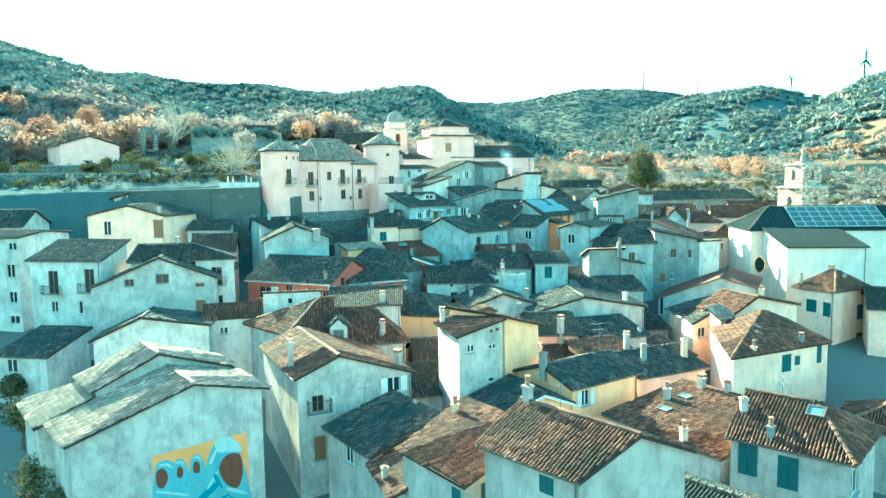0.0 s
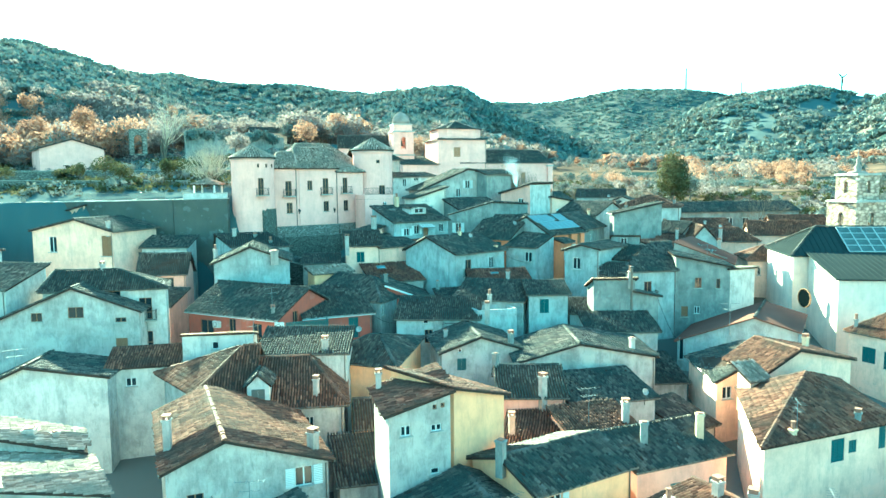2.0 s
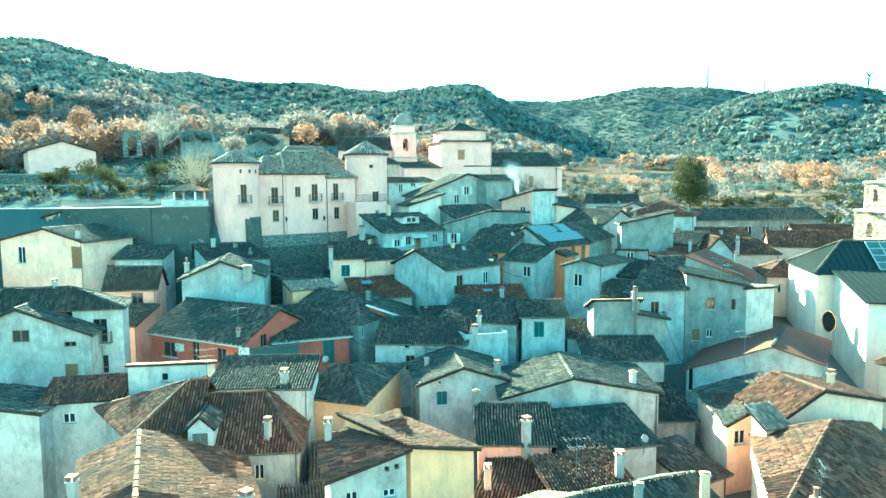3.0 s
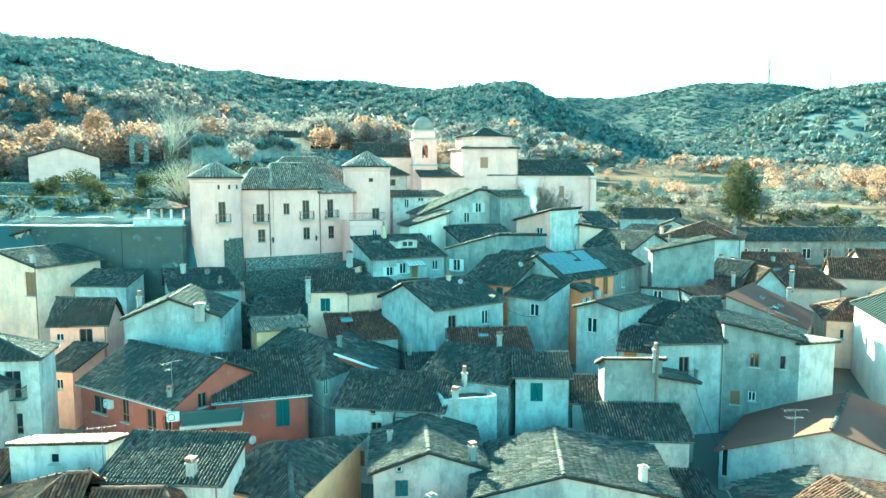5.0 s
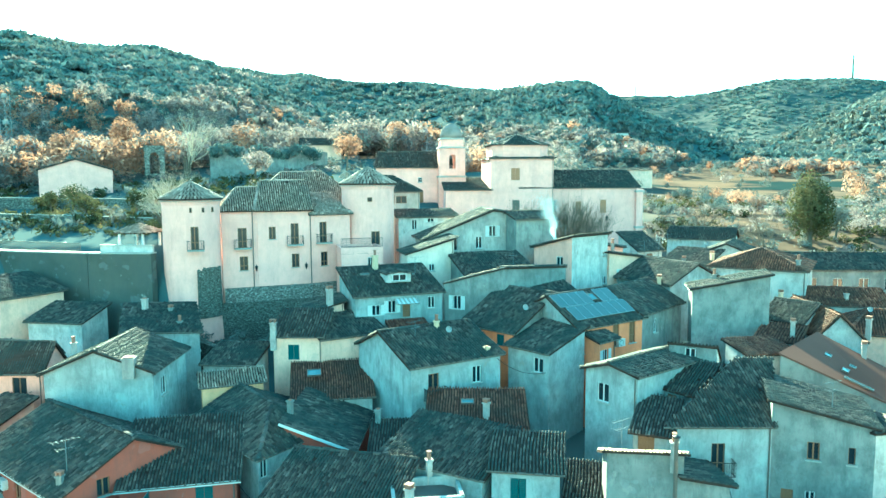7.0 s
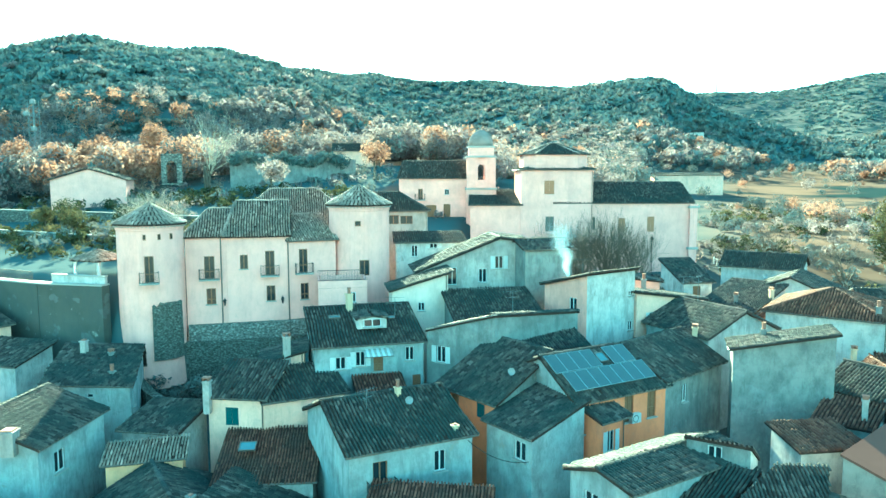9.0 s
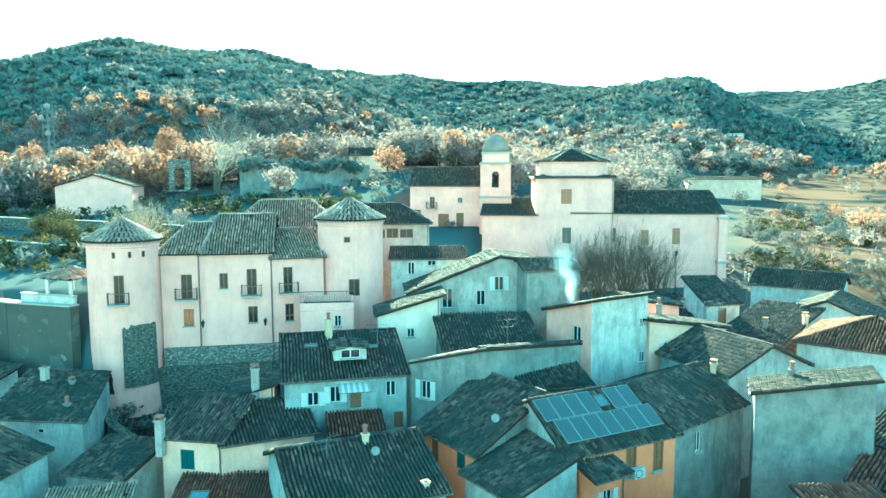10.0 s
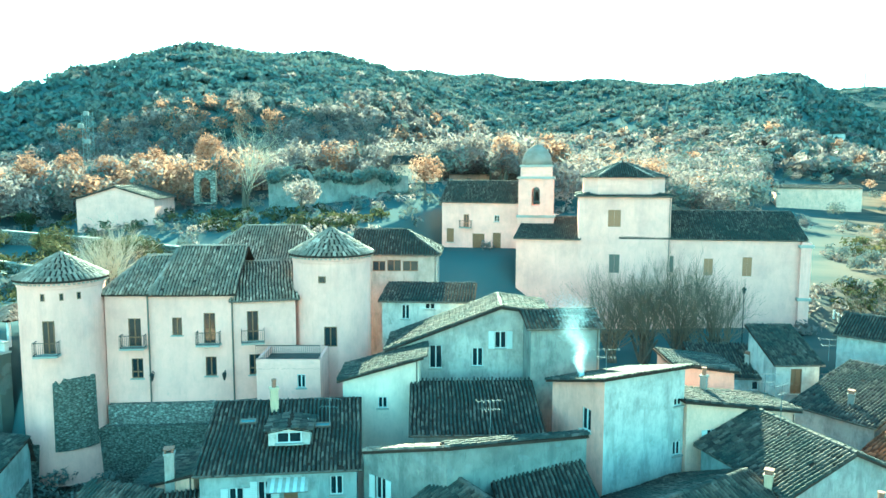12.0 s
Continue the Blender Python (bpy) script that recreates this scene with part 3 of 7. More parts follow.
def house(key, a, b, depth, z0, zr, k=0.5, z1=None, ridge="x", hip=(0, 0), wall="white", tile="old", label="", wins="", chims=(), over=0.3, c=None, d=None, base=None, pipe=True, flat=False, right="", left="", fascia=False):
    """A house on the front edge a to b (left to right as one faces it), depth metres deep. Eaves at z0 (front or left) and z1 (back or right),
    ridge at zr, k of the way in, along the front ("x") or away from it ("y"); hip: the shares of the ridge cut off at its two ends."""
    z1 = z0 if z1 is None else z1
    A, B = Vector((*a, 0)), Vector((*b, 0))
    e = (B - A).normalized()
    inn = Vector((-e.y, e.x, 0))
    C = Vector((*c, 0)) if c else B + inn * depth
    D = Vector((*d, 0)) if d else A + inn * depth
    W, Dp = (B - A).length, max(0.1, ((C + D) / 2 - (A + B) / 2).length)
    foot = min(gz(p.x, p.y) for p in (A, B, C, D)) - 0.6 if base is None else base
    mid = (A + B + C + D) / 4
    th = empty("house", mid.x, mid.y, foot)
    tagged(th, label or "old plastered village house with a clay tile roof", "house", "village houses")
    mat = stucco(wall, *WALLS[wall])
    tmat = TILES.get(tile, TILES["old"])
    sheet = SHEETS.get(tile)

    def at(u, v):
        return A * (1 - u) * (1 - v) + B * u * (1 - v) + C * u * v + D * (1 - u) * v

    def lerp3(s):
        if k <= 0:
            return zr + (z1 - zr) * s
        if k >= 1:
            return z0 + (zr - z0) * s
        return z0 + (zr - z0) * s / k if s <= k else zr + (z1 - zr) * (s - k) / (1 - k)

    hipped = hip[0] > 0 or hip[1] > 0
    def top(u, v):
        if hipped:
            return z0
        return lerp3(v) if ridge == "x" else lerp3(u)

    # walls with openings
    faces = {"f": ((0, 0), (1, 0)), "r": ((1, 0), (1, 1)), "b": ((1, 1), (0, 1)), "l": ((0, 1), (0, 0))}
    todo = {f: [] for f in faces}
    for w in [w.split() for w in wins.split(";") if w.strip()]:
        todo[w[0]].append(([float(v) for v in w[1:5]], w[5]))
    bm = main = bmesh.new()
    made = []
    for f, (p, q) in faces.items():
        own = {"r": right, "l": left}.get(f, "")
        bm = bmesh.new() if own else main
        P, Q = at(*p), at(*q)
        L = (Q - P).length
        ee = (Q - P).normalized()
        nn = Vector((ee.y, -ee.x, 0))
        poly = [(0.0, foot), (L, foot), (L, top(*q))]
        along = (ridge == "y" and f in "fb") or (ridge == "x" and f in "rl")
        if along and 0 < k < 1 and not hipped:
            s = k if f in "fr" else 1 - k
            poly.append((L * s, zr))
        poly.append((0.0, top(*p)))
        polys = [poly]
        for (u, z, w, h), kind in todo[f]:
            if u < 0.05 or u + w > L - 0.05 or z + h > min(top(*p), top(*q)) + (0.5 * abs(top(*p) - top(*q)) if not along else max(0.0, zr - z0) * 0.6) - 0.05:
                continue
            polys = split_rect(polys, u, u + w, z, z + h)
            made.append((Vector((P.x, P.y, 0)), ee, nn, u, z, w, h, kind))
            o = P
            rect = [(u, z), (u + w, z), (u + w, z + h), (u, z + h)]
            for i in range(4):
                (u0, w0), (u1, w1) = rect[i], rect[(i + 1) % 4]
                add_poly(bm, [o + ee * u0 + Vector((0, 0, w0)), o + ee * u0 + Vector((0, 0, w0)) - nn * 0.2, o + ee * u1 + Vector((0, 0, w1)) - nn * 0.2, o + ee * u1 + Vector((0, 0, w1))])
            add_poly(bm, [o + ee * uu + Vector((0, 0, ww)) - nn * 0.2 for uu, ww in rect])
        for pl in polys:
            add_poly(bm, [P + ee * u + Vector((0, 0, z)) for u, z in pl])
        if bm is not main:
            adopt(part("wall", bm, stucco(own, *WALLS[own])), th)
    adopt(part("wall", main, mat), th)
    for spec in made:
        window(th, *spec)
    # roof
    o = over
    ou, ov = o / W, o / Dp
    slopes, lines = [], []

    def rp(u, v, z):
        p = at(u, v)
        return Vector((p.x, p.y, z + 0.05))
    if flat:
        slopes.append([rp(0, 0, z0), rp(1, 0, z0), rp(1, 1, z0), rp(0, 1, z0)])
    elif hipped:
        kk = k
        dz = (zr - z0) / max(0.5, kk * Dp) * o
        e0 = z0 - dz
        u0, u1 = hip[0], 1 - hip[1]
        l0 = rp(u0, kk, zr) if hip[0] else rp(-ou, kk, zr)
        l1 = rp(u1, kk, zr) if hip[1] else rp(1 + ou, kk, zr)
        c1, c2, c3, c4 = rp(-ou, -ov, e0), rp(1 + ou, -ov, e0), rp(1 + ou, 1 + ov, e0), rp(-ou, 1 + ov, e0)
        same = (l0 - l1).length < 0.05
        slopes.append([c1, c2, l1] if same else [c1, c2, l1, l0])
        slopes.append([c3, c4, l0] if same else [c3, c4, l0, l1])
        if hip[0]:
            slopes.append([c4, c1, l0])
            lines += [(c4, l0), (c1, l0)]
        if hip[1]:
            slopes.append([c2, c3, l1])
            lines += [(c2, l1), (c3, l1)]
        if not same:
            lines.append((l0, l1))
    else:
        def ext(s, os):
            return lerp3(0) - (lerp3(0.02) - lerp3(0)) / 0.02 * os if s < 0 else lerp3(1) + (lerp3(1) - lerp3(0.98)) / 0.02 * os
        if ridge == "x":
            ze, zf = ext(-1, ov), ext(2, ov)
            if k > 0:
                kk = min(k, 1) if k < 1 else 1 + ov
                zz = zr if k < 1 else zf
                slopes.append([rp(-ou, -ov, ze), rp(1 + ou, -ov, ze), rp(1 + ou, kk, zz), rp(-ou, kk, zz)])
            if k < 1:
                kk = k if k > 0 else -ov
                zz = zr if k > 0 else ze
                slopes.append([rp(1 + ou, 1 + ov, zf), rp(-ou, 1 + ov, zf), rp(-ou, kk, zz), rp(1 + ou, kk, zz)])
            if 0 < k < 1:
                lines.append((rp(-ou, k, zr), rp(1 + ou, k, zr)))
        else:
            ze, zf = ext(-1, ou), ext(2, ou)
            if k > 0:
                kk = k if k < 1 else 1 + ou
                zz = zr if k < 1 else zf
                slopes.append([rp(-ou, 1 + ov, ze), rp(-ou, -ov, ze), rp(kk, -ov, zz), rp(kk, 1 + ov, zz)])
            if k < 1:
                kk = k if k > 0 else -ou
                zz = zr if k > 0 else ze
                slopes.append([rp(1 + ou, -ov, zf), rp(1 + ou, 1 + ov, zf), rp(kk, 1 + ov, zz), rp(kk, -ov, zz)])
            if 0 < k < 1:
                lines.append((rp(k, -ov, zr), rp(k, 1 + ov, zr)))
    for i, sl in enumerate(slopes):
        bm = bmesh.new()
        hi = [v for v in sl]
        lo = [v - Vector((0, 0, 0.14)) for v in sl]
        n = len(sl)
        tv, bv = [bm.verts.new(v) for v in hi], [bm.verts.new(v) for v in lo]
        bm.faces.new(tv)
        bm.faces.new(bv[::-1])
        for j in range(n):
            bm.faces.new((tv[j], bv[j], bv[(j + 1) % n], tv[(j + 1) % n]))
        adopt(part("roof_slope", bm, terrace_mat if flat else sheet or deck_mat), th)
        if flat:
            for p, q in zip(sl, sl[1:] + sl[:1]):
                d = (q - p).normalized()
                m = Vector((-d.y, d.x, 0))
                bm = bmesh.new()
                add_box(bm, (p + q) / 2 + m * 0.09 + Vector((0, 0, 0.2)), d, m, Vector((0, 0, 1)), (q - p).length / 2 - 0.002, 0.1, 0.32)
                adopt(part("parapet", bm, mat), th)
        elif sheet:
            for ob in seams_on(sl, sheet) if tile == "sheet" else ():
                adopt(ob, th)
        else:
            near = mid.y < 100
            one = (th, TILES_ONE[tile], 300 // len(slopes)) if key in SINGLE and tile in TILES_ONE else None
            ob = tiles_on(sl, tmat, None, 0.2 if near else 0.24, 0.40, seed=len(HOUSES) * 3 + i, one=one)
            if ob:
                adopt(ob, th)
            if fascia:
                bm = bmesh.new()
                for p, q in zip(sl, sl[1:] + sl[:1]):
                    if (p - q).length > 0.5 and not (fascia == "eave" and abs(p.z - q.z) > 0.3) and not (p.z > sl[0].z + 0.3 and q.z > sl[0].z + 0.3 and abs(p.z - q.z) < 0.1):
                        d = (q - p).normalized()
                        m = d.cross(Vector((0, 0, 1))).normalized()
                        add_box(bm, (p + q) / 2 - Vector((0, 0, 0.09)) + m * 0.03, d, m, m.cross(d), (q - p).length / 2, 0.02, 0.09)
                adopt(part("fascia", bm, white_paint), th)
            # gutter along the eave
            if sl[0].z < sl[-1].z - 0.05 and pipe:
                bm = bmesh.new()
                add_tube(bm, [sl[0] - Vector((0, 0, 0.06)), sl[1] - Vector((0, 0, 0.06))], [0.07, 0.07], 6)
                adopt(part("gutter", bm, zinc), th)
    for p, q in lines:
        if (p - q).length > 0.6:
            adopt(ridge_tiles(p, q, tmat, None), th)
    if pipe and len(HOUSES) % 3 == 0:
        bm = bmesh.new()
        n0 = Vector((e.y, -e.x, 0))
        p = at(1, 0) + n0 * 0.09 - e * 0.15
        add_tube(bm, [(p.x, p.y, foot), (p.x, p.y, top(1, 0) - 0.2)], [0.045, 0.045], 6)
        adopt(part("downpipe", bm, zinc), th)
    for ch in chims:
        u, v, h = ch[:3]
        p = at(u, v)
        if hipped:
            zz = z0 + (zr - z0) * min(1, v / k if v < k else (1 - v) / (1 - k))
        else:
            zz = top(u, v)
        chimney(th, p.x, p.y, zz, h, *ch[3:])
    HOUSES[key] = th
    return th


# ---- village: nearest rows ----
house("M1", (-23.2, 42.9), (-12.2, 46.55), 5, 9.1, 12.15, 0.63, 11.45, "y", c=(-15.4, 50.9), d=(-26.4, 46.8), wall="grey", tile="pale", over=0.4, pipe=False, label="tall grey plastered house with a mural and a pale tile roof")
house("M2", (-24.0, 48.2), (-15.6, 50.95), 4, 11.0, 13.1, 0.46, 11.8, "y", c=(-17.6, 54.1), d=(-26.8, 51.5), wall="grey", tile="pale", pipe=False, chims=((0.72, 0.35, 0.45, 0.6, None, "bare"), (0.86, 0.4, 0.4, 0.35, None, "bare")))
house("M3", (-27.5, 47.0), (-24.5, 48.0), 4.5, 8.8, 10.3, 1, 10.3, "y", c=(-27.4, 51.5), d=(-31.5, 52.3), wall="grey", tile="pale", pipe=False)
house("B", (-10.5, 49.9), (-2.6, 53.8), 11, 11.1, 12.35, 0.35, 10.4, "y", wall="grey", tile="brown", chims=((0.93, 0.1, 1.1, 0.5), (0.03, 0.25, 1.9, 0.4)),
      wins="f 1.02 8.40 0.88 1.20 B; f 6.87 9.00 1.04 1.15 O; f 1.08 4.74 0.88 1.81 d")
house("C", (1.1, 52.9), (4.5, 54.5), 5.4, 13.3, 14.2, 1, 14.2, "y", c=(3.0, 59.7), d=(-0.5, 58.0), wall="grey", tile="brown", pipe=False, chims=((0.06, 0.9, 1.1, 0.35),),
      wins="f 0.70 11.9 0.62 0.62 w; f 2.55 11.95 0.66 0.42 w; f 2.5 9.39 0.54 0.38 w; f 2.65 13.25 0.26 0.28 k; f 3.15 13.3 0.26 0.28 k")
house("C2", (4.7, 54.8), (7.7, 57.8), 6, 14.3, 14.3, 0, 13.1, "y", wall="yellow", tile="red", pipe=False)
house("D2", (1.9, 33.8), (5.7, 29.6), 6, 12.2, 13.6, 0.5, 12.4, c=(11.1, 32.2), wall="dull", tile="brown", chims=((0.02, 0.5, 0.9, 0.4, None, "pot"),),
      wins="f 3.41 10.87 0.85 0.83 s")
house("D1", (-2.4, 38.9), (0.9, 34.2), 5, 10.0, 11.2, 1, c=(4.6, 37.8), d=(1.2, 43.6), wall="dull", tile="brown", pipe=False,
      wins="f 4.6 7.9 0.8 1.6 s; r 1.2 8.6 0.8 1.0 s")
house("MM", (-8.2, 48.4), (-4.6, 43), 5, 8, 9.4, 1, wall="dull",
      wins="f 2.71 6.45 1.11 1.23 w")
house("MN", (-4.6, 43), (-3, 38.5), 5, 7.5, 9.3, 1, wall="dull", tile="brown")
house("E", (16.7, 40.7), (21.4, 36.6), 6.5, 9.9, 11.7, 0.5, hip=(0, 0.4), wall="dull", tile="brown",
      wins="f 0.42 7.68 1.10 1.91 s; f 2.59 7.44 1.11 1.90 s; r 0.15 7.57 1.80 1.53 w")
house("G", (11.5, 49.6), (16.4, 41.5), 9, 8.2, 9.3, 0.9, wall="white", tile="brown", chims=((0.15, 0.5, 0.9, 0.45, None, "pot"), (0.2, 0.85, 0.9), (0.4, 0.9, 0.8)))
house("YEL", (9.2, 50.5), (14.9, 54.5), 6, 9.9, 10.9, 0.5, wall="yellow",
      wins="f 0.91 8.32 0.85 1.18 O")
house("YEL2", (3.5, 48), (9, 50.2), 5, 8.5, 9.8, 0.62, 8.9, "y", wall="yellow", fascia=True,
      wins="f 2.6 6.6 1.1 1.5 O")
house("PK", (15.5, 55.5), (21.7, 58.5), 6, 9.2, 10.3, 0.6, wall="pink",
      wins="f 2.49 6.94 0.94 0.95 s; f 5.49 6.83 1.05 0.99 s")
house("F", (23, 56), (33.1, 60.8), 10, 10.6, 12.6, 0.6, hip=(0.5, 0.5), c=(34, 70), d=(25.6, 67.6), wall="cream", tile="brown", pipe=False,
      wins="f 5.57 8.58 1.14 1.48 s; f 7.1 8.97 0.69 0.82 s; f 9.82 8.83 0.64 1.50 s; l 3.14 8.46 1.78 1.12 s")
house("FB", (28, 68.6), (35.5, 71.2), 4.6, 11.6, 13.1, 0.36, 12.0, "y", wall="cream", tile="brown", pipe=False)
house("FBH", (25.9, 66.2), (27.3, 66.7), 1.4, 11.7, 12.3, 1, wall="cream", tile="pale", base=9)
house("R1", (40, 80.6), (42.2, 76.6), 6.1, 12.4, 14.2, 0.5, hip=(0.5, 0.4), wall="cream", tile="brown", chims=((0.4, 0.6, 0.6),),
      wins="f 1.33 9.70 1.24 1.41 s; f 3.32 9.46 0.90 1.56 s; r 4.28 8.78 1.67 1.69 s; r 4.27 5.10 1.49 2.17 d")
house("CR", (25.5, 84.2), (35, 79.5), 9.5, 10.6, 13.4, 0.65, 12.4, "y", wall="blue", tile="brown_sheet",
      wins="f 0.15 8.64 0.44 2.12 w")
house("RF", (25, 78.4), (24.8, 70.2), 5, 10.4, 11.5, 1, c=(27.5, 71.2), d=(30, 79.3), wall="cream",
      wins="r 0.56 8.89 0.90 1.00 w")
house("K1", (-11, 67.9), (-4.2, 68.4), 4, 13.1, 14.2, 1, wall="white", tile="old", chims=((0.75, 0.1, 0.9),))
house("K1b", (-17.6, 69.2), (-12.2, 70.3), 3.0, 14.2, 14.2, 0, 13.5, wall="white", tile="pale", over=0.15, pipe=False,
      wins="f 2.3 13.0 0.5 0.6 w")
house("K1c", (-22.5, 66.8), (-17.7, 68.2), 3.0, 12.2, 13.0, 1, wall="white", tile="brown", pipe=False,
      wins="f 1.2 10.6 0.8 0.7 w")
house("DOR", (-9.4, 62.1), (-3.5, 63.3), 7, 10.7, 13.0, 0.68, hip=(0, 0.42), wall="blue", tile="brown", chims=((0.68, 0.12, 1.2, 0.35),),
      wins="f 1.6 8.8 0.6 1.0 w; f 3.3 8.8 0.6 1.0 w")
house("DORL", (-13.8, 62.2), (-10.1, 62.9), 7, 11.7, 14.1, 0.5, hip=(0.85, 0), c=(-11.4, 69.6), d=(-18.5, 67.6), wall="blue", tile="brown", pipe=False)
house("G4", (2.9, 74.5), (9.6, 76), 7, 11.6, 12.8, 0.5, 11.7, "y", wall="grey",
      wins="f 1.34 9.95 0.80 1.04 s; f 1.45 11.52 0.30 0.31 w")
house("S1", (9.3, 72.8), (20.8, 73.6), 7.5, 11.2, 12.7, 0.45, 11.6, "y", wall="grey",
      wins="f 6.54 11.58 0.45 1.03 w; f 6.37 10.79 0.64 1.31 w; f 3.40 9.56 0.96 0.82 w")
house("S1b", (16.5, 81.3), (23, 81.8), 4, 12.0, 13.0, 1, wall="grey")
house("RED", (-22.8, 83), (-12.5, 78.3), 9, 13.8, 16, 0.5, wall="red", fascia="eave",
      wins="f 1.57 11.64 1.75 1.34 b; f 5.29 11.55 0.90 1.80 b; f 8.29 11.07 1.15 2.06 b; f 10.27 11.35 0.90 1.60 b; r 2.2 13.0 0.8 1.1 b")
house("REDR", (-10.6, 81.0), (-4.6, 84), 6.2, 13.4, 15.3, 1, wall="red", fascia="eave",
      wins="f 4.3 10.95 1.02 2.07 s")
house("HIP", (-12, 90.6), (-3.9, 85.5), 8, 14.2, 16.0, 0.5, hip=(0, 0.35), c=(-1.8, 91.0), d=(-7.5, 97.0), wall="blue",
      wins="f 2.05 13.00 0.92 0.56 w; r 0.18 12.64 0.59 1.21 w")
house("RD2", (-3.6, 88.6), (0.9, 89.5), 7.5, 15.3, 15.3, 0, 13.6, "y", wall="red", fascia=True,
      wins="f 1.09 12.48 0.66 0.87 w; f 2.82 12.72 1.19 1.09 d")
house("W4", (-1.9, 82.2), (6.0, 82.05), 6, 13.1, 14.4, 0.8, wall="blue",
      wins="f 2.70 10.66 0.80 1.33 b; f 2.59 12.58 0.48 0.43 w; f 1.62 8.56 0.56 1.22 d; f 6.06 12.66 0.82 1.19 w")
house("TB", (6, 82.5), (9.8, 84), 3, 13.2, 13.2, flat=True, wall="blue",
      wins="r 1.41 10.01 0.30 1.48 w; r 0.15 11.06 0.30 1.43 w")
house("H5", (11.1, 85.5), (15, 85.8), 3.6, 14.9, 15.7, 1, wall="blue",
      wins="f 1.09 12.98 0.91 1.41 s")
house("H5b", (15.3, 86.5), (17.6, 86.5), 4, 12.8, 13.6, 1, wall="blue",
      wins="f 0.15 12.00 0.67 0.82 w")
house("H6", (17.6, 86), (21.8, 86.5), 2.4, 16.3, 16.3, 0, 15.4, wall="cement", tile="pale",
      wins="f 2.12 11.93 0.51 0.53 w")
house("H6b", (21.8, 86.5), (24.4, 87.5), 3, 15, 15, 0, 14.4, "y", wall="cement",
      wins="f 0.15 12.00 0.66 0.47 w")
house("H7", (21.4, 90.8), (27.4, 92.2), 7, 16.5, 18.8, 1, c=(28.5, 99.2), d=(26.0, 98.6), wall="blue",
      wins="f 2.48 13.41 0.84 1.91 B")
house("H8", (27.4, 92.4), (33, 91.8), 6, 18, 18, 0, 16.9, "y", wall="cement",
      wins="f 2.02 14.49 0.69 1.13 b; f 4.24 14.47 0.40 1.06 b; f 2.01 11.70 0.57 0.80 w; f 0.66 11.32 0.70 1.14 d")
house("H8c", (33, 91.8), (36, 93), 4, 16.6, 16.6, 0, 16.2, wall="white")
house("H8b", (29.8, 102.4), (36.1, 99.6), 8, 18.6, 18.6, 0, 16.2, "y", c=(39.3, 107.9), d=(34.3, 110.6), wall="cement", tile="brown_sheet", over=0.12, pipe=False, label="cement-rendered house with a smooth brown sloping roof",
      chims=((0.62, 0.95, 1.2, 0.35),))
house("H8d", (28.0, 104.4), (31.4, 106.2), 3.0, 17.9, 18.4, 1, wall="white", tile="red", pipe=False)
house("H8e", (29.4, 110.6), (32.6, 109.4), 4, 17.9, 18.6, 1, wall="blue", tile="red", pipe=False, over=0.2, chims=((0.8, 0.3, 1.4, 0.35),))
house("H9", (15.9, 96.5), (19.4, 93.8), 9, 18.3, 19, 0.5, 18.6, "y", wall="blue",
      wins="f 1.05 16.16 1.00 1.33 w")
house("H9b", (20.8, 96.6), (22.9, 95.0), 3.3, 17.3, 18.4, 1, c=(25.0, 98.5), d=(22.3, 98.9), wall="blue", pipe=False,
      wins="f 0.8 15.6 0.7 1.3 d")
house("H9w", (21.7, 99.6), (24.9, 98.9), 2.6, 19.6, 19.6, 0, 18.2, wall="cement", right="white", tile="old", over=0.12, pipe=False,
      wins="f 1.1 18.5 0.75 0.9 w")
house("H9c", (19.1, 90.6), (21.3, 90.2), 4.4, 16.0, 16.9, 1, wall="blue", pipe=False,
      wins="f 0.3 13.9 1.0 1.9 d")
house("H10", (9.4, 102.7), (12.9, 100.4), 4.6, 18.2, 19.5, 1, wall="blue",
      wins="f 2.64 16.43 1.00 1.18 w")
house("H11", (14.9, 104.2), (20.1, 110.3), 8, 19.5, 21.6, 0.45, wall="orange", left="blue",
      wins="f 0.6 17.2 0.7 1.2 O; f 4.2 17.3 0.8 1.9 d; f 6.3 17.3 0.8 2.0 d")
house("H11P", (16.6, 103.9), (17.8, 105.6), 2.6, 18.5, 19.2, 1, wall="orange", tile="old", over=0.35, label="low orange plastered annexe with a small tile roof",
      wins="f 0.5 16.3 0.7 1.4 O")
house("H11c", (20.1, 110.3), (23.9, 117.4), 8, 19.7, 21.6, 0.45, wall="cement",
      wins="f 2.2 17.6 0.7 1.3 w")
house("H12", (4.7, 106.6), (9.75, 103.6), 9, 19.0, 21.6, 0.6, wall="orange", right="cement",
      wins="f 1.35 17.2 0.78 1.4 d; f 4.0 17.6 0.8 1.0 s")
house("RW", (1.95, 111.2), (7.8, 110.2), 0.6, 21.7, 23.4, 1, 23.4, "y", wall="cement", tile="pale", over=0.1, pipe=False, label="roofless cement-rendered wall with a broken tile coping",
      wins="f 0.9 19.3 0.8 1.3 O")
house("RW2", (7.8, 110.2), (12.95, 116.6), 0.6, 23.4, 23.4, 0, 22.9, "y", wall="cement", tile="old", over=0.1, pipe=False, label="roofless cement-rendered wall with a tile coping")
house("H13", (3.5, 94.8), (9.1, 100.5), 9, 18, 19.7, 0.55, wall="blue",
      wins="f 1.43 15.25 0.92 1.98 B; f 5.39 15.94 0.79 1.32 w")
house("H14", (-10, 99.7), (-6, 100.6), 4, 18.6, 20, 1, wall="cream",
      wins="f 1.23 16.52 0.94 1.28 s")
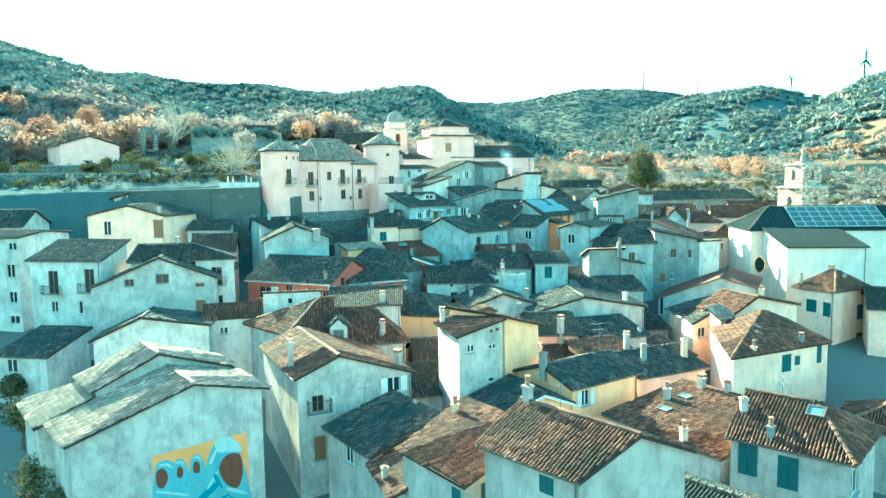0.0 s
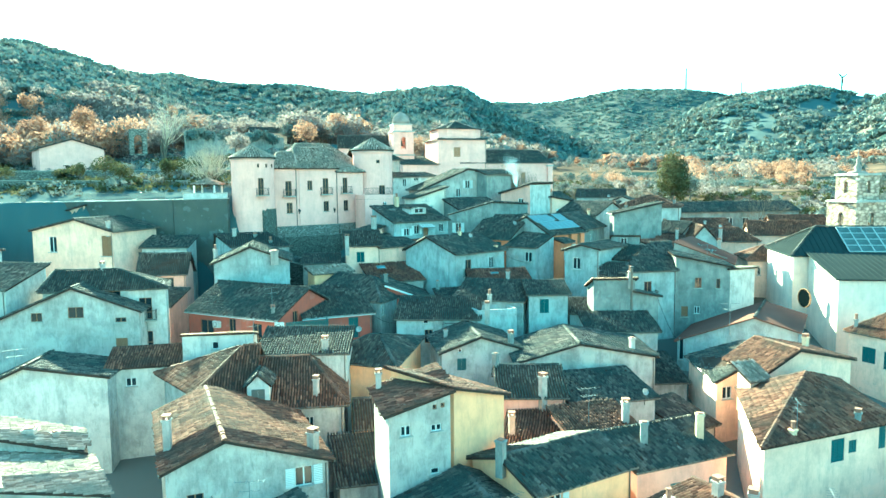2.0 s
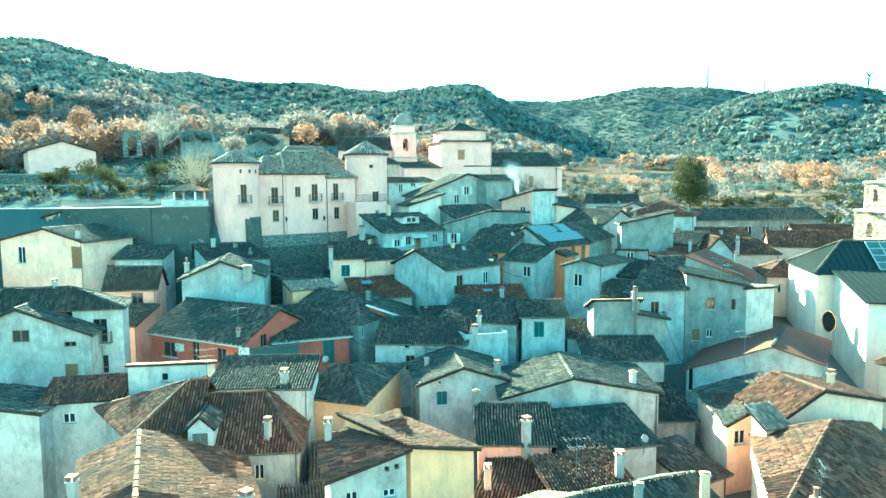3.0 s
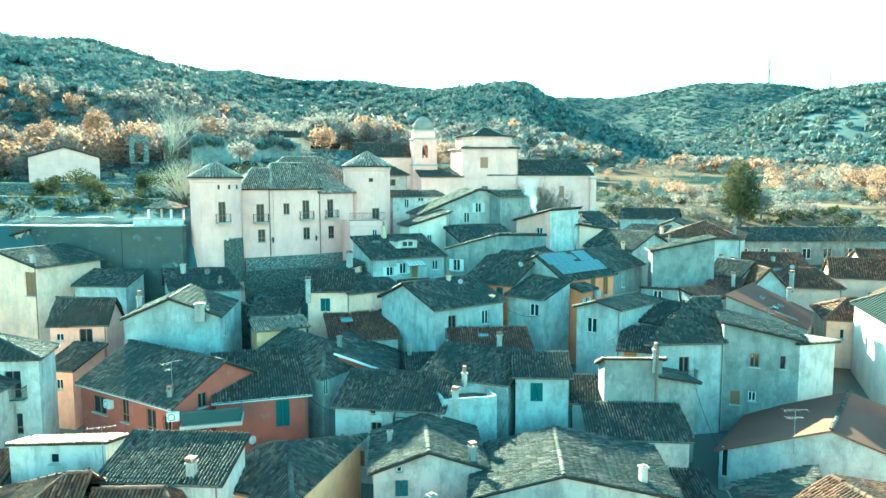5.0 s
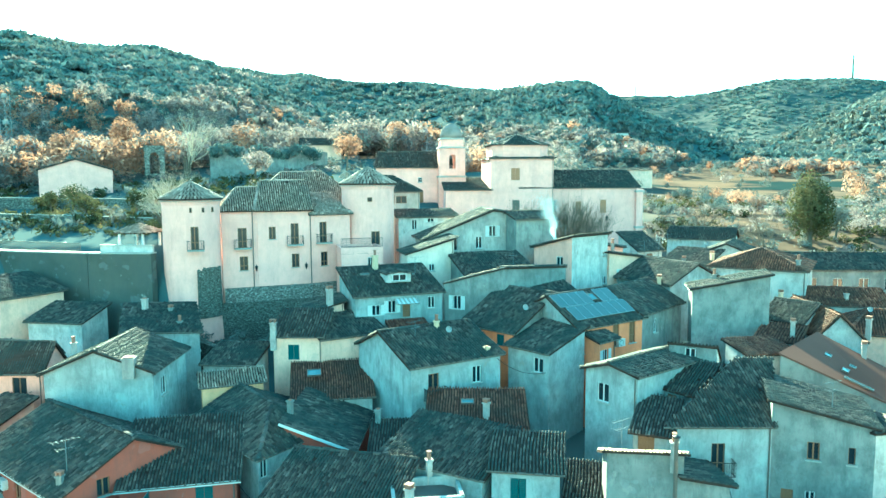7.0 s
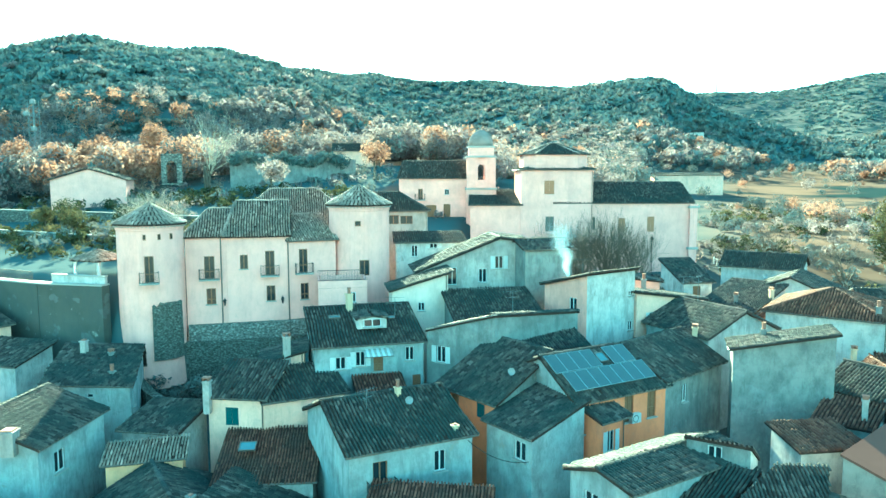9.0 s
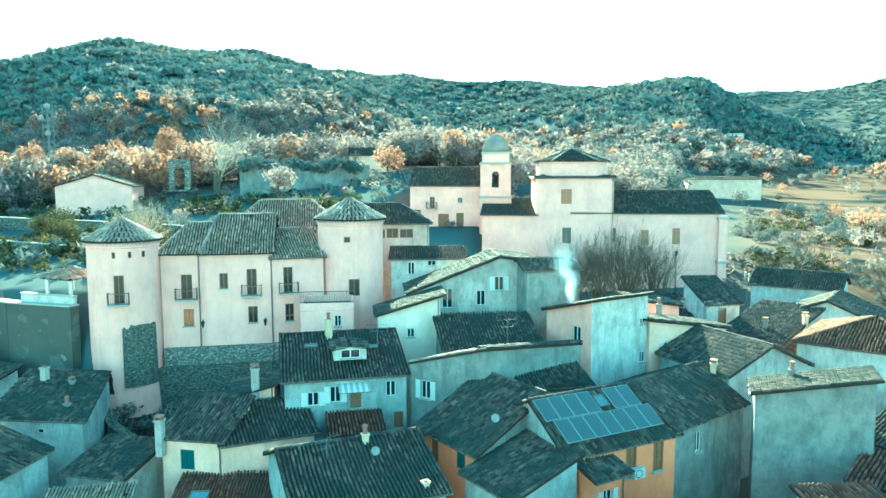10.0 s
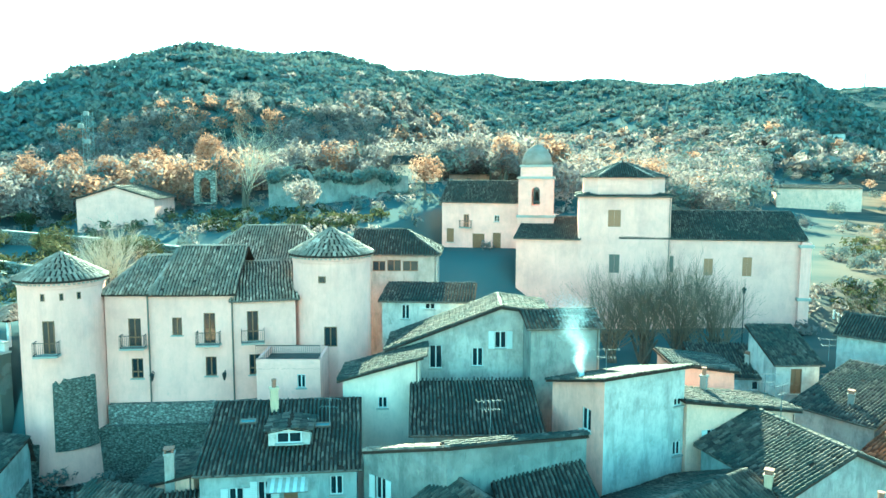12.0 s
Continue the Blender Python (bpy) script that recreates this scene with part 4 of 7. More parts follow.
house("H14b", (-6, 100.6), (-2, 104.8), 4, 18.3, 19.4, 1, wall="cream",
      wins="f 3.39 15.18 1.17 1.17 w")
house("H15", (-4.9, 105.7), (1.9, 110.6), 6, 21.1, 22.9, 1, wall="blue",
      wins="f 1.51 19.20 0.79 0.97 O; f 3.05 19.34 0.75 1.15 O; f 4.43 18.85 0.76 1.68 d; f 6.94 19.52 0.70 1.10 w; f 7.50 17.21 0.66 1.14 d")
house("G2", (-3.1, 116), (1.2, 118.4), 3.6, 23.9, 25.3, 1, 25.3, "y", wall="ivory",
      wins="f 2.26 22.0 0.60 0.75 w")
house("G2b", (3.5, 114), (9.8, 117.8), 5, 22.2, 23.6, 1, wall="cement", tile="old")
house("G1", (-2.5, 120.5), (7.0, 125.5), 5, 25.0, 28, 0.72, 27.6, "y", wall="grey",
      wins="f 2.79 23.67 0.88 1.65 w; f 5.74 23.84 0.76 1.31 w; f 6.97 27.52 1.10 1.12 O; f 7.29 25.11 0.80 1.21 O")
house("G1r", (7.2, 122.5), (11, 125), 6, 27.2, 27.8, 0.4, 26.5, wall="cement")
house("G1w", (-7.5, 127), (-1, 130), 5, 27.0, 27.6, 1, wall="white",
      wins="f 3.47 26.32 0.80 0.50 O; f 1.58 25.47 0.64 1.20 w")
house("WH", (9.3, 121), (13.4, 118.2), 6, 24.4, 25.7, 1, 25.7, "y", wall="pink", right="white",
      wins="f 2.97 22.28 0.86 1.33 w; r 5.24 20.37 0.61 0.86 w; r 5.22 23.41 0.63 0.47 w")
house("WHx", (17.0, 123), (22.5, 128), 3, 23.7, 23.7, 0, 22.6, "y", wall="cream",
      wins="f 1.39 20.48 0.70 1.36 O; f 1.81 23.02 0.30 0.45 k; f 3.42 21.73 0.30 0.43 k")
house("H16", (22.9, 118.3), (28.2, 123.8), 7, 21.2, 22.9, 0.5, 21.2, "y", wall="blue")
house("H17", (24.5, 113.3), (31, 113.5), 2.8, 21.6, 23, 1, 23, "y", wall="cement", right="ivory")
house("H18", (27.7, 128), (36.6, 125.3), 9, 22, 23.7, 0.5, hip=(0.5, 0.5), wall="white", tile="brown")
house("H20", (-21.8, 87.6), (-14.3, 89.6), 7, 17.9, 19.5, 0.48, 18.0, "y", wall="blue", chims=((0.8, -0.03, 0.5, 0.8, None, "bare"),),
      wins="r 1.50 15.70 1.04 1.37 w")
house("H21", (-23.3, 97.9), (-17.0, 99.8), 8, 18.6, 19.7, 0.95, c=(-22.0, 106.6), d=(-28.0, 104.8), wall="blue", tile="old",
      wins="f 3.25 17.6 0.48 0.31 w; r 1.2 16.6 0.67 1.23 w")
house("H19", (-32.2, 92.0), (-27.2, 93.1), 3.0, 16.3, 18.2, 0.5, c=(-27.6, 96.2), d=(-33.2, 96.4), wall="pink",
      wins="f 2.6 13.6 1.2 2.1 B; f 0.5 14.6 0.7 0.7 w; f 3.0 11.4 1.0 1.2 w")
house("H22", (-14.5, 96.3), (-10.5, 97), 4, 16.8, 17.5, 1, wall="grey",
      wins="f 2.56 15.78 0.79 1.18 s")
house("H23", (-6, 95), (-0.5, 97.5), 5, 14.8, 16.2, 1, wall="grey", tile="red")
house("H24", (5.8, 90.8), (12.3, 92.2), 5, 14.3, 16.0, 1, wall="blue", tile="red", chims=((0.6, 0.4, 1.2, 0.35),))
house("W4b", (3.5, 87.5), (10.5, 85.6), 5, 14.2, 15.4, 1, wall="blue")
house("L1", (-62, 86), (-50, 84), 9, 18.9, 19.4, 0.5, wall="white",
      wins="f 10.93 17.41 1.09 0.90 w; f 10.58 11.09 1.06 1.39 w; f 10.45 8.62 1.33 0.96 w; f 10.49 14.18 1.10 1.58 w")
house("L2", (-44.5, 76.7), (-36.3, 75.4), 5, 17, 18.6, 1, wall="white",
      wins="f 2.10 13.34 1.18 2.50 B; f 6.37 13.57 1.16 2.49 B; f 5.51 11.23 0.47 1.36 w; f 2.26 11.36 0.79 1.19 w; f 4.17 9.19 0.79 0.83 w")
house("L3", (-36.5, 73.5), (-24.4, 76), 4, 14.3, 17.2, 0.55, 15, "y", wall="grey",
      wins="f 3.29 14.31 0.94 0.77 b; f 6.37 14.51 1.31 0.98 b; f 10.31 13.99 0.94 0.43 b; f 10.27 11.06 1.01 1.50 d")
house("L3b", (-33.5, 76.4), (-23.2, 79.0), 4.6, 16.8, 18.2, 0.5, hip=(0.05, 0.42), c=(-24.6, 82.6), d=(-34.6, 80.6), wall="white",
      wins="f 5.3 15.5 1.33 0.96 b; f 8.2 13.7 1.14 2.04 B; f 8.2 11.0 1.11 1.57 b")
house("L4", (-50, 101), (-38.2, 98.3), 8, 20.6, 22, 0.55, ridge="y", wall="cream",
      wins="f 2.52 17.90 1.17 1.95 w; f 10.42 17.56 1.53 2.50 d")
house("L5", (-42, 66), (-36.8, 65), 6, 9.2, 10.6, 1, wall="white",
      wins="f 1.03 7.58 1.14 1.27 w")
house("L6", (-31.6, 63.5), (-21.7, 65.1), 4.5, 11, 12.9, 0.42, 12, "y", wall="white")
house("RL1", (38.5, 117), (45, 116), 8, 17.5, 19, 0.5, hip=(0.3, 0.3), wall="cream", tile="brown")
house("RL2", (36, 124), (44, 124), 7, 18.8, 20, 0.5, wall="white", tile="brown")
house("RL3", (46, 122), (54, 120), 8, 18, 19.7, 0.5, wall="cream", tile="brown")
house("RL4", (40, 106), (46, 105), 7, 16, 17.5, 0.5, hip=(0.4, 0.4), wall="cream", tile="brown",
      wins="f 2.04 15.99 0.73 0.90 w; f 1.16 14.06 0.38 0.94 w; f 2.43 15.53 1.13 1.13 w")
house("RL5", (38, 139), (62, 143), 8, 20.5, 22, 0.5, wall="cement", label="long low row of plastered houses with small windows", wins="f 2.0 17.9 1.2 1.5 w;f 5.0 17.9 1.2 1.5 w;f 8.0 17.9 1.2 1.5 w;f 11.0 17.9 1.2 1.5 w;f 14.0 17.9 1.2 1.5 w;f 17.0 17.9 1.2 1.5 w;f 20.0 17.9 1.2 1.5 w")
house("RH1", (20.4, 141.6), (23.4, 143.4), 5, 22.1, 24.0, 1, wall="white",
      wins="f 1.2 19.6 0.92 2.05 d")
house("CH2A", (41.6, 86.2), (50.6, 85.2), 9, 16.3, 18, 1, wall="ivory", tile="sheet")
house("CH2N", (41, 95.2), (66, 92.5), 10, 17.8, 20.5, 0.5, hip=(0.15, 0.1), wall="ivory", tile="sheet")
# palace
house("PAL", (-19.4, 114.85), (-14.6, 117.9), 9, 28.4, 31.3, 0.5, hip=(0.12, 0), wall="palace", tile="pale", base=13, pipe=False,
      wins="f 1.2 25.16 0.72 1.34 b; f 3.5 24.54 0.85 2.28 B; f 3.55 22.05 0.81 1.47 b; f 3.7 19.62 0.46 0.58 w")
house("PALL", (-22.5, 112.95), (-19.45, 114.9), 8, 28.4, 30.6, 0.5, hip=(0.5, 0), wall="palace", tile="pale", base=13, pipe=False,
      wins="f 1.63 24.34 0.92 2.11 B; f 1.75 21.92 0.85 1.51 b; f 1.9 19.40 0.60 0.68 w")
house("PAL3", (-14.6, 117.9), (-11.3, 121), 8, 27.8, 29.8, 0.8, wall="palace", tile="pale",
      wins="f 0.96 24.62 0.82 2.27 B; f 1.06 22.04 0.77 1.56 b")
house("PALB", (-24, 122), (-13, 128.5), 9, 29, 32.3, 0.5, hip=(0.3, 0.3), wall="palace", tile="pale")
house("LOG", (-14, 132), (-7.3, 135.5), 6, 30.0, 31.8, 0.5, hip=(0, 0.4), wall="dull",
      wins="f 1.73 28.32 1.18 0.94 k; f 3.07 28.33 1.24 1.03 k; f 4.47 28.34 1.40 0.94 k")
house("FW", (-23.7, 165.5), (-13, 167.5), 7, 33.5, 36, 0.5, wall="palace",
      wins="f 0.67 27.80 1.03 1.88 d; f 4.37 27.12 1.67 1.94 d; f 7.20 26.73 1.11 2.50 d; f 3.09 29.90 0.76 1.73 B; f 7.37 30.72 0.74 0.87 w")
house("CHU", (2.2, 161.4), (20.8, 168.2), 12, 29.9, 32.6, 0.5, wall="palace", over=0.25,
      wins="f 4.86 25.95 1.04 1.88 g; f 9.22 25.72 0.99 1.89 y; f 13.36 25.69 1.01 2.15 y")
house("DRUM", (-2.3, 159.6), (7.4, 163.0), 10, 34.6, 35.4, 0.5, hip=(0.45, 0.45), wall="palace",
      wins="f 3.57 25.77 1.17 2.13 g; f 3.34 31.08 1.42 1.94 y")
house("BARN", (-78, 148), (-69, 155), 14, 33.2, 35, 0.5, ridge="y", wall="palace")
house("RW3", (10.4, 111.2), (14.2, 114.0), 3.0, 20.8, 21.6, 1, wall="cement", tile="old")
house("N1", (7.7, 65.2), (12.4, 65.4), 6, 10.6, 11.8, 0.7, wall="pink", chims=((0.65, -0.02, 1.6, 0.45),))
house("N2", (7.7, 60.6), (12, 59.9), 5, 8.6, 9.6, 1, wall="pink", tile="brown", chims=((0.1, 0.3, 1.4, 0.4),))
house("N3", (13, 66), (19.5, 68), 5, 9.8, 10.8, 1, wall="blue", tile="old")
house("N4", (12.5, 60), (17, 61.5), 4, 9.4, 10.2, 1, wall="cream", tile="brown", chims=((0.9, 0.3, 1.5, 0.45),))
house("D3", (11.3, 29.4), (15.7, 33.2), 5.8, 9.2, 10.3, 0.5, 9.2, "y", wall="dull", tile="old")
house("TERR", (-10.2, 115.6), (-6.4, 117.8), 4, 23.8, 23.8, flat=True, wall="palace",
      wins="f 2.79 22.37 0.57 0.95 w")
house("CG", (-9.2, 105), (-6.4, 106.6), 4, 19.6, 20.4, 1, 20.4, "y", wall="cream", chims=((0.6, 0.0, 1.6, 0.5),))
house("CHL", (-9.2, 157.6), (-2.3, 159.7), 12, 29.6, 31.4, 1, wall="palace")
house("PKB", (14.6, 130.5), (18.4, 132.5), 4, 23.9, 23.9, 0, 23.4, "y", wall="pink")
house("RH2", (14.5, 142), (19.3, 144), 5, 20.2, 21.6, 1, wall="blue",
      wins="f 2.90 18.93 0.89 1.25 w; f 4.29 19.09 0.55 0.77 w")
house("RH3", (22, 136.5), (27, 134), 8, 20.5, 22.4, 1, wall="grey")
house("RH4", (24.5, 152), (33, 150), 6, 23.0, 24.3, 0.5, wall="white")
house("RH5", (27, 142), (35, 140), 7, 21.5, 23.2, 0.5, ridge="y", wall="white")
house("RH6", (26.5, 131.5), (31, 129), 4, 19.5, 20.6, 1, wall="cream", tile="brown")
house("RL6", (34.7, 112), (38.4, 112.7), 9, 18.2, 19.9, 0.45, 17.8, "y", wall="blue", tile="brown", label="plastered house with a low gable and a dark roof",
      wins="f 1.2 17.4 0.6 1.6 d")
house("RL7", (30.7, 115.4), (33.6, 113.2), 6, 18.9, 20.2, 0.5, wall="white", tile="old", pipe=False)
house("RL8", (52, 128), (60, 127), 8, 18.5, 20.2, 0.5, wall="cream", tile="brown")
house("RL9", (47, 111), (54, 109), 8, 16.5, 18.5, 0.5, hip=(0.35, 0.35), wall="white", tile="brown")
house("LB1", (-40.5, 105.6), (-35.4, 106.2), 4, 17.6, 18.4, 1, wall="cream",
      wins="f 1.6 15.4 0.9 1.4 w")
house("LB2", (-36, 101), (-30.5, 101.5), 4, 18.4, 19.4, 1, wall="white")
house("LB3", (-70, 96), (-57, 97), 8, 19.5, 21.5, 0.5, wall="white")
house("LB4", (-58.6, 112.6), (-48.0, 109.6), 4, 20.8, 23.4, 1, 23.4, "y", wall="cream")
house("LB5", (-29.5, 87.4), (-26.6, 87.2), 4, 13.4, 14.6, 1, wall="pink",
      wins="f 1.2 11.6 0.7 0.9 w")
house("FR1", (36, 54), (44, 50), 7, 8.3, 9.2, 1, wall="white", tile="pale")
house("FR2", (29, 51.5), (35, 47), 6, 6.6, 8.2, 0.5, hip=(0.5, 0.4), wall="dull", tile="brown")
house("R2", (44.5, 74), (51, 71), 7, 11, 12.6, 0.5, wall="cream", tile="old")
house("HK", (-6.3, 71.2), (-0.6, 69.7), 9, 11.7, 13.1, 0.5, ridge="x", hip=(0.42, 0.42), c=(0.6, 79.9), d=(-5.5, 76.8), wall="yellow", tile="old")
house("V1", (21.5, 66.5), (24.2, 68.5), 4, 7.6, 8.8, 1, wall="white", tile="old")
house("V2", (20.5, 76), (24.3, 76.5), 5, 8.6, 9.8, 1, wall="grey", tile="old")
house("V3", (10.5, 77.5), (16, 78.5), 5, 9.8, 10.8, 1, wall="blue", tile="old")
house("V4", (-2.5, 56.5), (0.8, 57.5), 5, 7.6, 8.8, 1, wall="white", tile="old")
house("V5", (-2.5, 63), (5.5, 64.6), 5, 9.0, 10.2, 0.5, wall="yellow", tile="old")
house("V6", (2.2, 89.5), (5.2, 90.3), 4, 13.2, 14.2, 1, wall="grey", tile="old")
house("AWR", (-1.18, 105.67), (1.5, 107.6), 1.9, 17.9, 18.5, 1, wall="ochre", tile="red", pipe=False, label="low lean-to porch with a red tiled roof")
house("HY", (-12.3, 92.6), (-8.6, 95.2), 2.0, 16.1, 16.5, 1, wall="yellow", tile="pale")


# ---- round palace towers ----
def ring_pts(cx, cy, r, z, n=28, a0=0.0):
    return [Vector((cx + r * math.cos(a0 + 2 * math.pi * i / n), cy + r * math.sin(a0 + 2 * math.pi * i / n), z)) for i in range(n)]


def lathe(bm, cx, cy, prof, n=28, a0=0.0, cap=True):
    rings = [[bm.verts.new(p) for p in ring_pts(cx, cy, max(r, 0.001), z, n, a0)] for r, z in prof]
    for a, b in zip(rings, rings[1:]):
        for i in range(n):
            bm.faces.new((a[i], a[(i + 1) % n], b[(i + 1) % n], b[i]))
    if cap:
        bm.faces.new(rings[0][::-1])
        bm.faces.new(rings[-1])


def cone_tiles(cx, cy, r, z0, z1, mat, thing, n=40):
    """Courses of half-round tiles on a conical roof."""
    rng = np.random.RandomState(int(r * 100))
    L = math.hypot(r, z1 - z0)
    V, Q = [], []
    rows = int(L / 0.4)
    for j in range(rows):
        f0, f1 = j / rows, min(1.0, (j + 1.25) / rows)
        cnt = max(6, int(n * (1 - f0)))
        for i in range(cnt):
            a = 2 * math.pi * (i + 0.25 * (j % 2) + rng.normal(0, 0.04)) / cnt
            da = 0.36 * 2 * math.pi / cnt
            b = len(V)
            for f, sc, lift in ((f0, 1.0, 0.06), (f1, 0.75, 0.02)):
                rr, zz = r * (1 - f), z0 + (z1 - z0) * f
                for k, h in ((-1, 0), (-0.5, 0.10), (0.5, 0.10), (1, 0)):
                    aa = a + da * k * sc
                    V.append((cx + rr * math.cos(aa), cy + rr * math.sin(aa), zz + h + lift + rng.normal(0, 0.006)))
            Q += [(b, b + 1, b + 5, b + 4), (b + 1, b + 2, b + 6, b + 5), (b + 2, b + 3, b + 7, b + 6), (b + 3, b + 2, b + 1, b)]
    adopt(mesh_np("roof_tiles", V, Q, mat, None, "", "stuff"), thing)


def round_tower(cx, cy, r, foot, eave, apex, label, openings):
    th = tagged(empty("tower", cx, cy, foot), label, "tower", "palace towers")
    mat = stucco("palace", *WALLS["palace"])
    bm = bmesh.new()
    lathe(bm, cx, cy, [(r * 1.06, foot), (r * 1.0, foot + 4), (r, eave - 0.5), (r + 0.06, eave - 0.45), (r + 0.06, eave - 0.3), (r + 0.12, eave - 0.25), (r + 0.12, eave)], 40)
    adopt(part("wall", bm, mat), th)
    bm = bmesh.new()
    lathe(bm, cx, cy, [(r + 0.3, eave - 0.02), (r + 0.3, eave + 0.08), (0.02, apex)], 40)
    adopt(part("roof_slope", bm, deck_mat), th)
    cone_tiles(cx, cy, r + 0.32, eave + 0.08, apex, TILES["pale"], th, 52)
    bm = bmesh.new()
    for i in range(60):
        a = 2 * math.pi * i / 60
        o = Vector((math.cos(a), math.sin(a), 0))
        add_box(bm, Vector((cx, cy, eave - 0.12)) + o * (r + 0.16), o, Vector((-o.y, o.x, 0)), Vector((0, 0, 1)), 0.06, 0.07, 0.05)
    adopt(part("cornice", bm, stone_trim, None, "", "stuff"), th)
    for az, z, w, h, kind in openings:
        o = Vector((math.cos(radians(az)), math.sin(radians(az)), 0))
        e = Vector((-o.y, o.x, 0))
        p = Vector((cx, cy, 0)) + o * (r + 0.16) - e * w / 2
        window(th, p, e, o, 0, z, w, h, kind)
    return th


round_tower(-24.9, 111.3, 2.85, 15, 29.55, 31.4, "round cream palace tower with a conical tiled roof", ((-52, 24.6, 0.75, 2.3, "B"), (-12, 28.3, 0.25, 0.5, "k"), (-34, 28.3, 0.25, 0.5, "k"), (-58, 28.3, 0.25, 0.5, "k")))
round_tower(-10.3, 124.2, 3.0, 18, 30.9, 32.9, "round cream palace tower with small openings", ((-66, 29.0, 0.55, 0.5, "k"), (-55, 24.2, 0.95, 1.5, "k")))


# ---- church drum and bell towers ----
def drum():
    th = tagged(empty("church_drum", 2.6, 165.5, 28), "cream church lantern block with a low tiled pyramid roof", "church")
    mat = stucco("palace", *WALLS["palace"])
    e, n = Vector((0.944, 0.331, 0)), Vector((0.331, -0.944, 0))
    c = Vector((2.55, 161.3, 0)) - n * 5
    bm = bmesh.new()
    w, ch = 4.6, 1.6
    pts = [c + e * x + n * y for x, y in ((-w, ch - w), (ch - w, -w), (w - ch, -w), (w, ch - w), (w, w - ch), (w - ch, w), (ch - w, w), (-w, w - ch))]
    lo, hi = [bm.verts.new(p + Vector((0, 0, 34))) for p in pts], [bm.verts.new(p + Vector((0, 0, 36.7))) for p in pts]
    for i in range(8):
        bm.faces.new((lo[i], lo[(i + 1) % 8], hi[(i + 1) % 8], hi[i]))
    bm.faces.new(hi)
    adopt(part("wall", bm, mat), th)
    top = c + Vector((0, 0, 38.6))
    for i in range(8):
        a, b = pts[i], pts[(i + 1) % 8]
        sl = [a + (a - c) * 0.07 + Vector((0, 0, 36.7)), b + (b - c) * 0.07 + Vector((0, 0, 36.7)), top]
        bm = bmesh.new()
        add_poly(bm, sl)
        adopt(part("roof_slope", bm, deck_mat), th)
        ob = tiles_on(sl, TILES["old"], None, seed=400 + i)
        if ob:
            adopt(ob, th)
        adopt(ridge_tiles(sl[0], top, TILES["pale"], None), th)


drum()


def wall_with_arch(bm, o, e, n, L, z0, z1, u, zs, w, h):
    """A wall face with one arched hole and its reveal."""
    seg = 8
    arc = [(u + w / 2 * math.cos(math.pi * i / seg), zs + h - w / 2 + w / 2 * math.sin(math.pi * i / seg)) for i in range(seg + 1)]
    P = lambda x, z: o + e * x + Vector((0, 0, z))
    add_poly(bm, [P(0, z0), P(L, z0), P(L, zs), P(0, zs)])
    add_poly(bm, [P(0, zs), P(u - w / 2, zs), P(u - w / 2, zs + h - w / 2), P(0, zs + h - w / 2)])
    add_poly(bm, [P(u + w / 2, zs), P(L, zs), P(L, zs + h - w / 2), P(u + w / 2, zs + h - w / 2)])
    half = seg // 2
    add_poly(bm, [P(L, zs + h - w / 2), P(L, z1), P(u, z1)] + [P(*a) for a in arc[:half + 1]][::-1])
    add_poly(bm, [P(u, z1), P(0, z1), P(0, zs + h - w / 2)] + [P(*a) for a in arc[half:]][::-1])
    rim = [(u - w / 2, zs), (u + w / 2, zs)] + arc
    for a, b in zip(rim, rim[1:] + rim[:1]):
        if a != b:
            add_poly(bm, [P(*a), P(*a) - n * 0.45, P(*b) - n * 0.45, P(*b)])


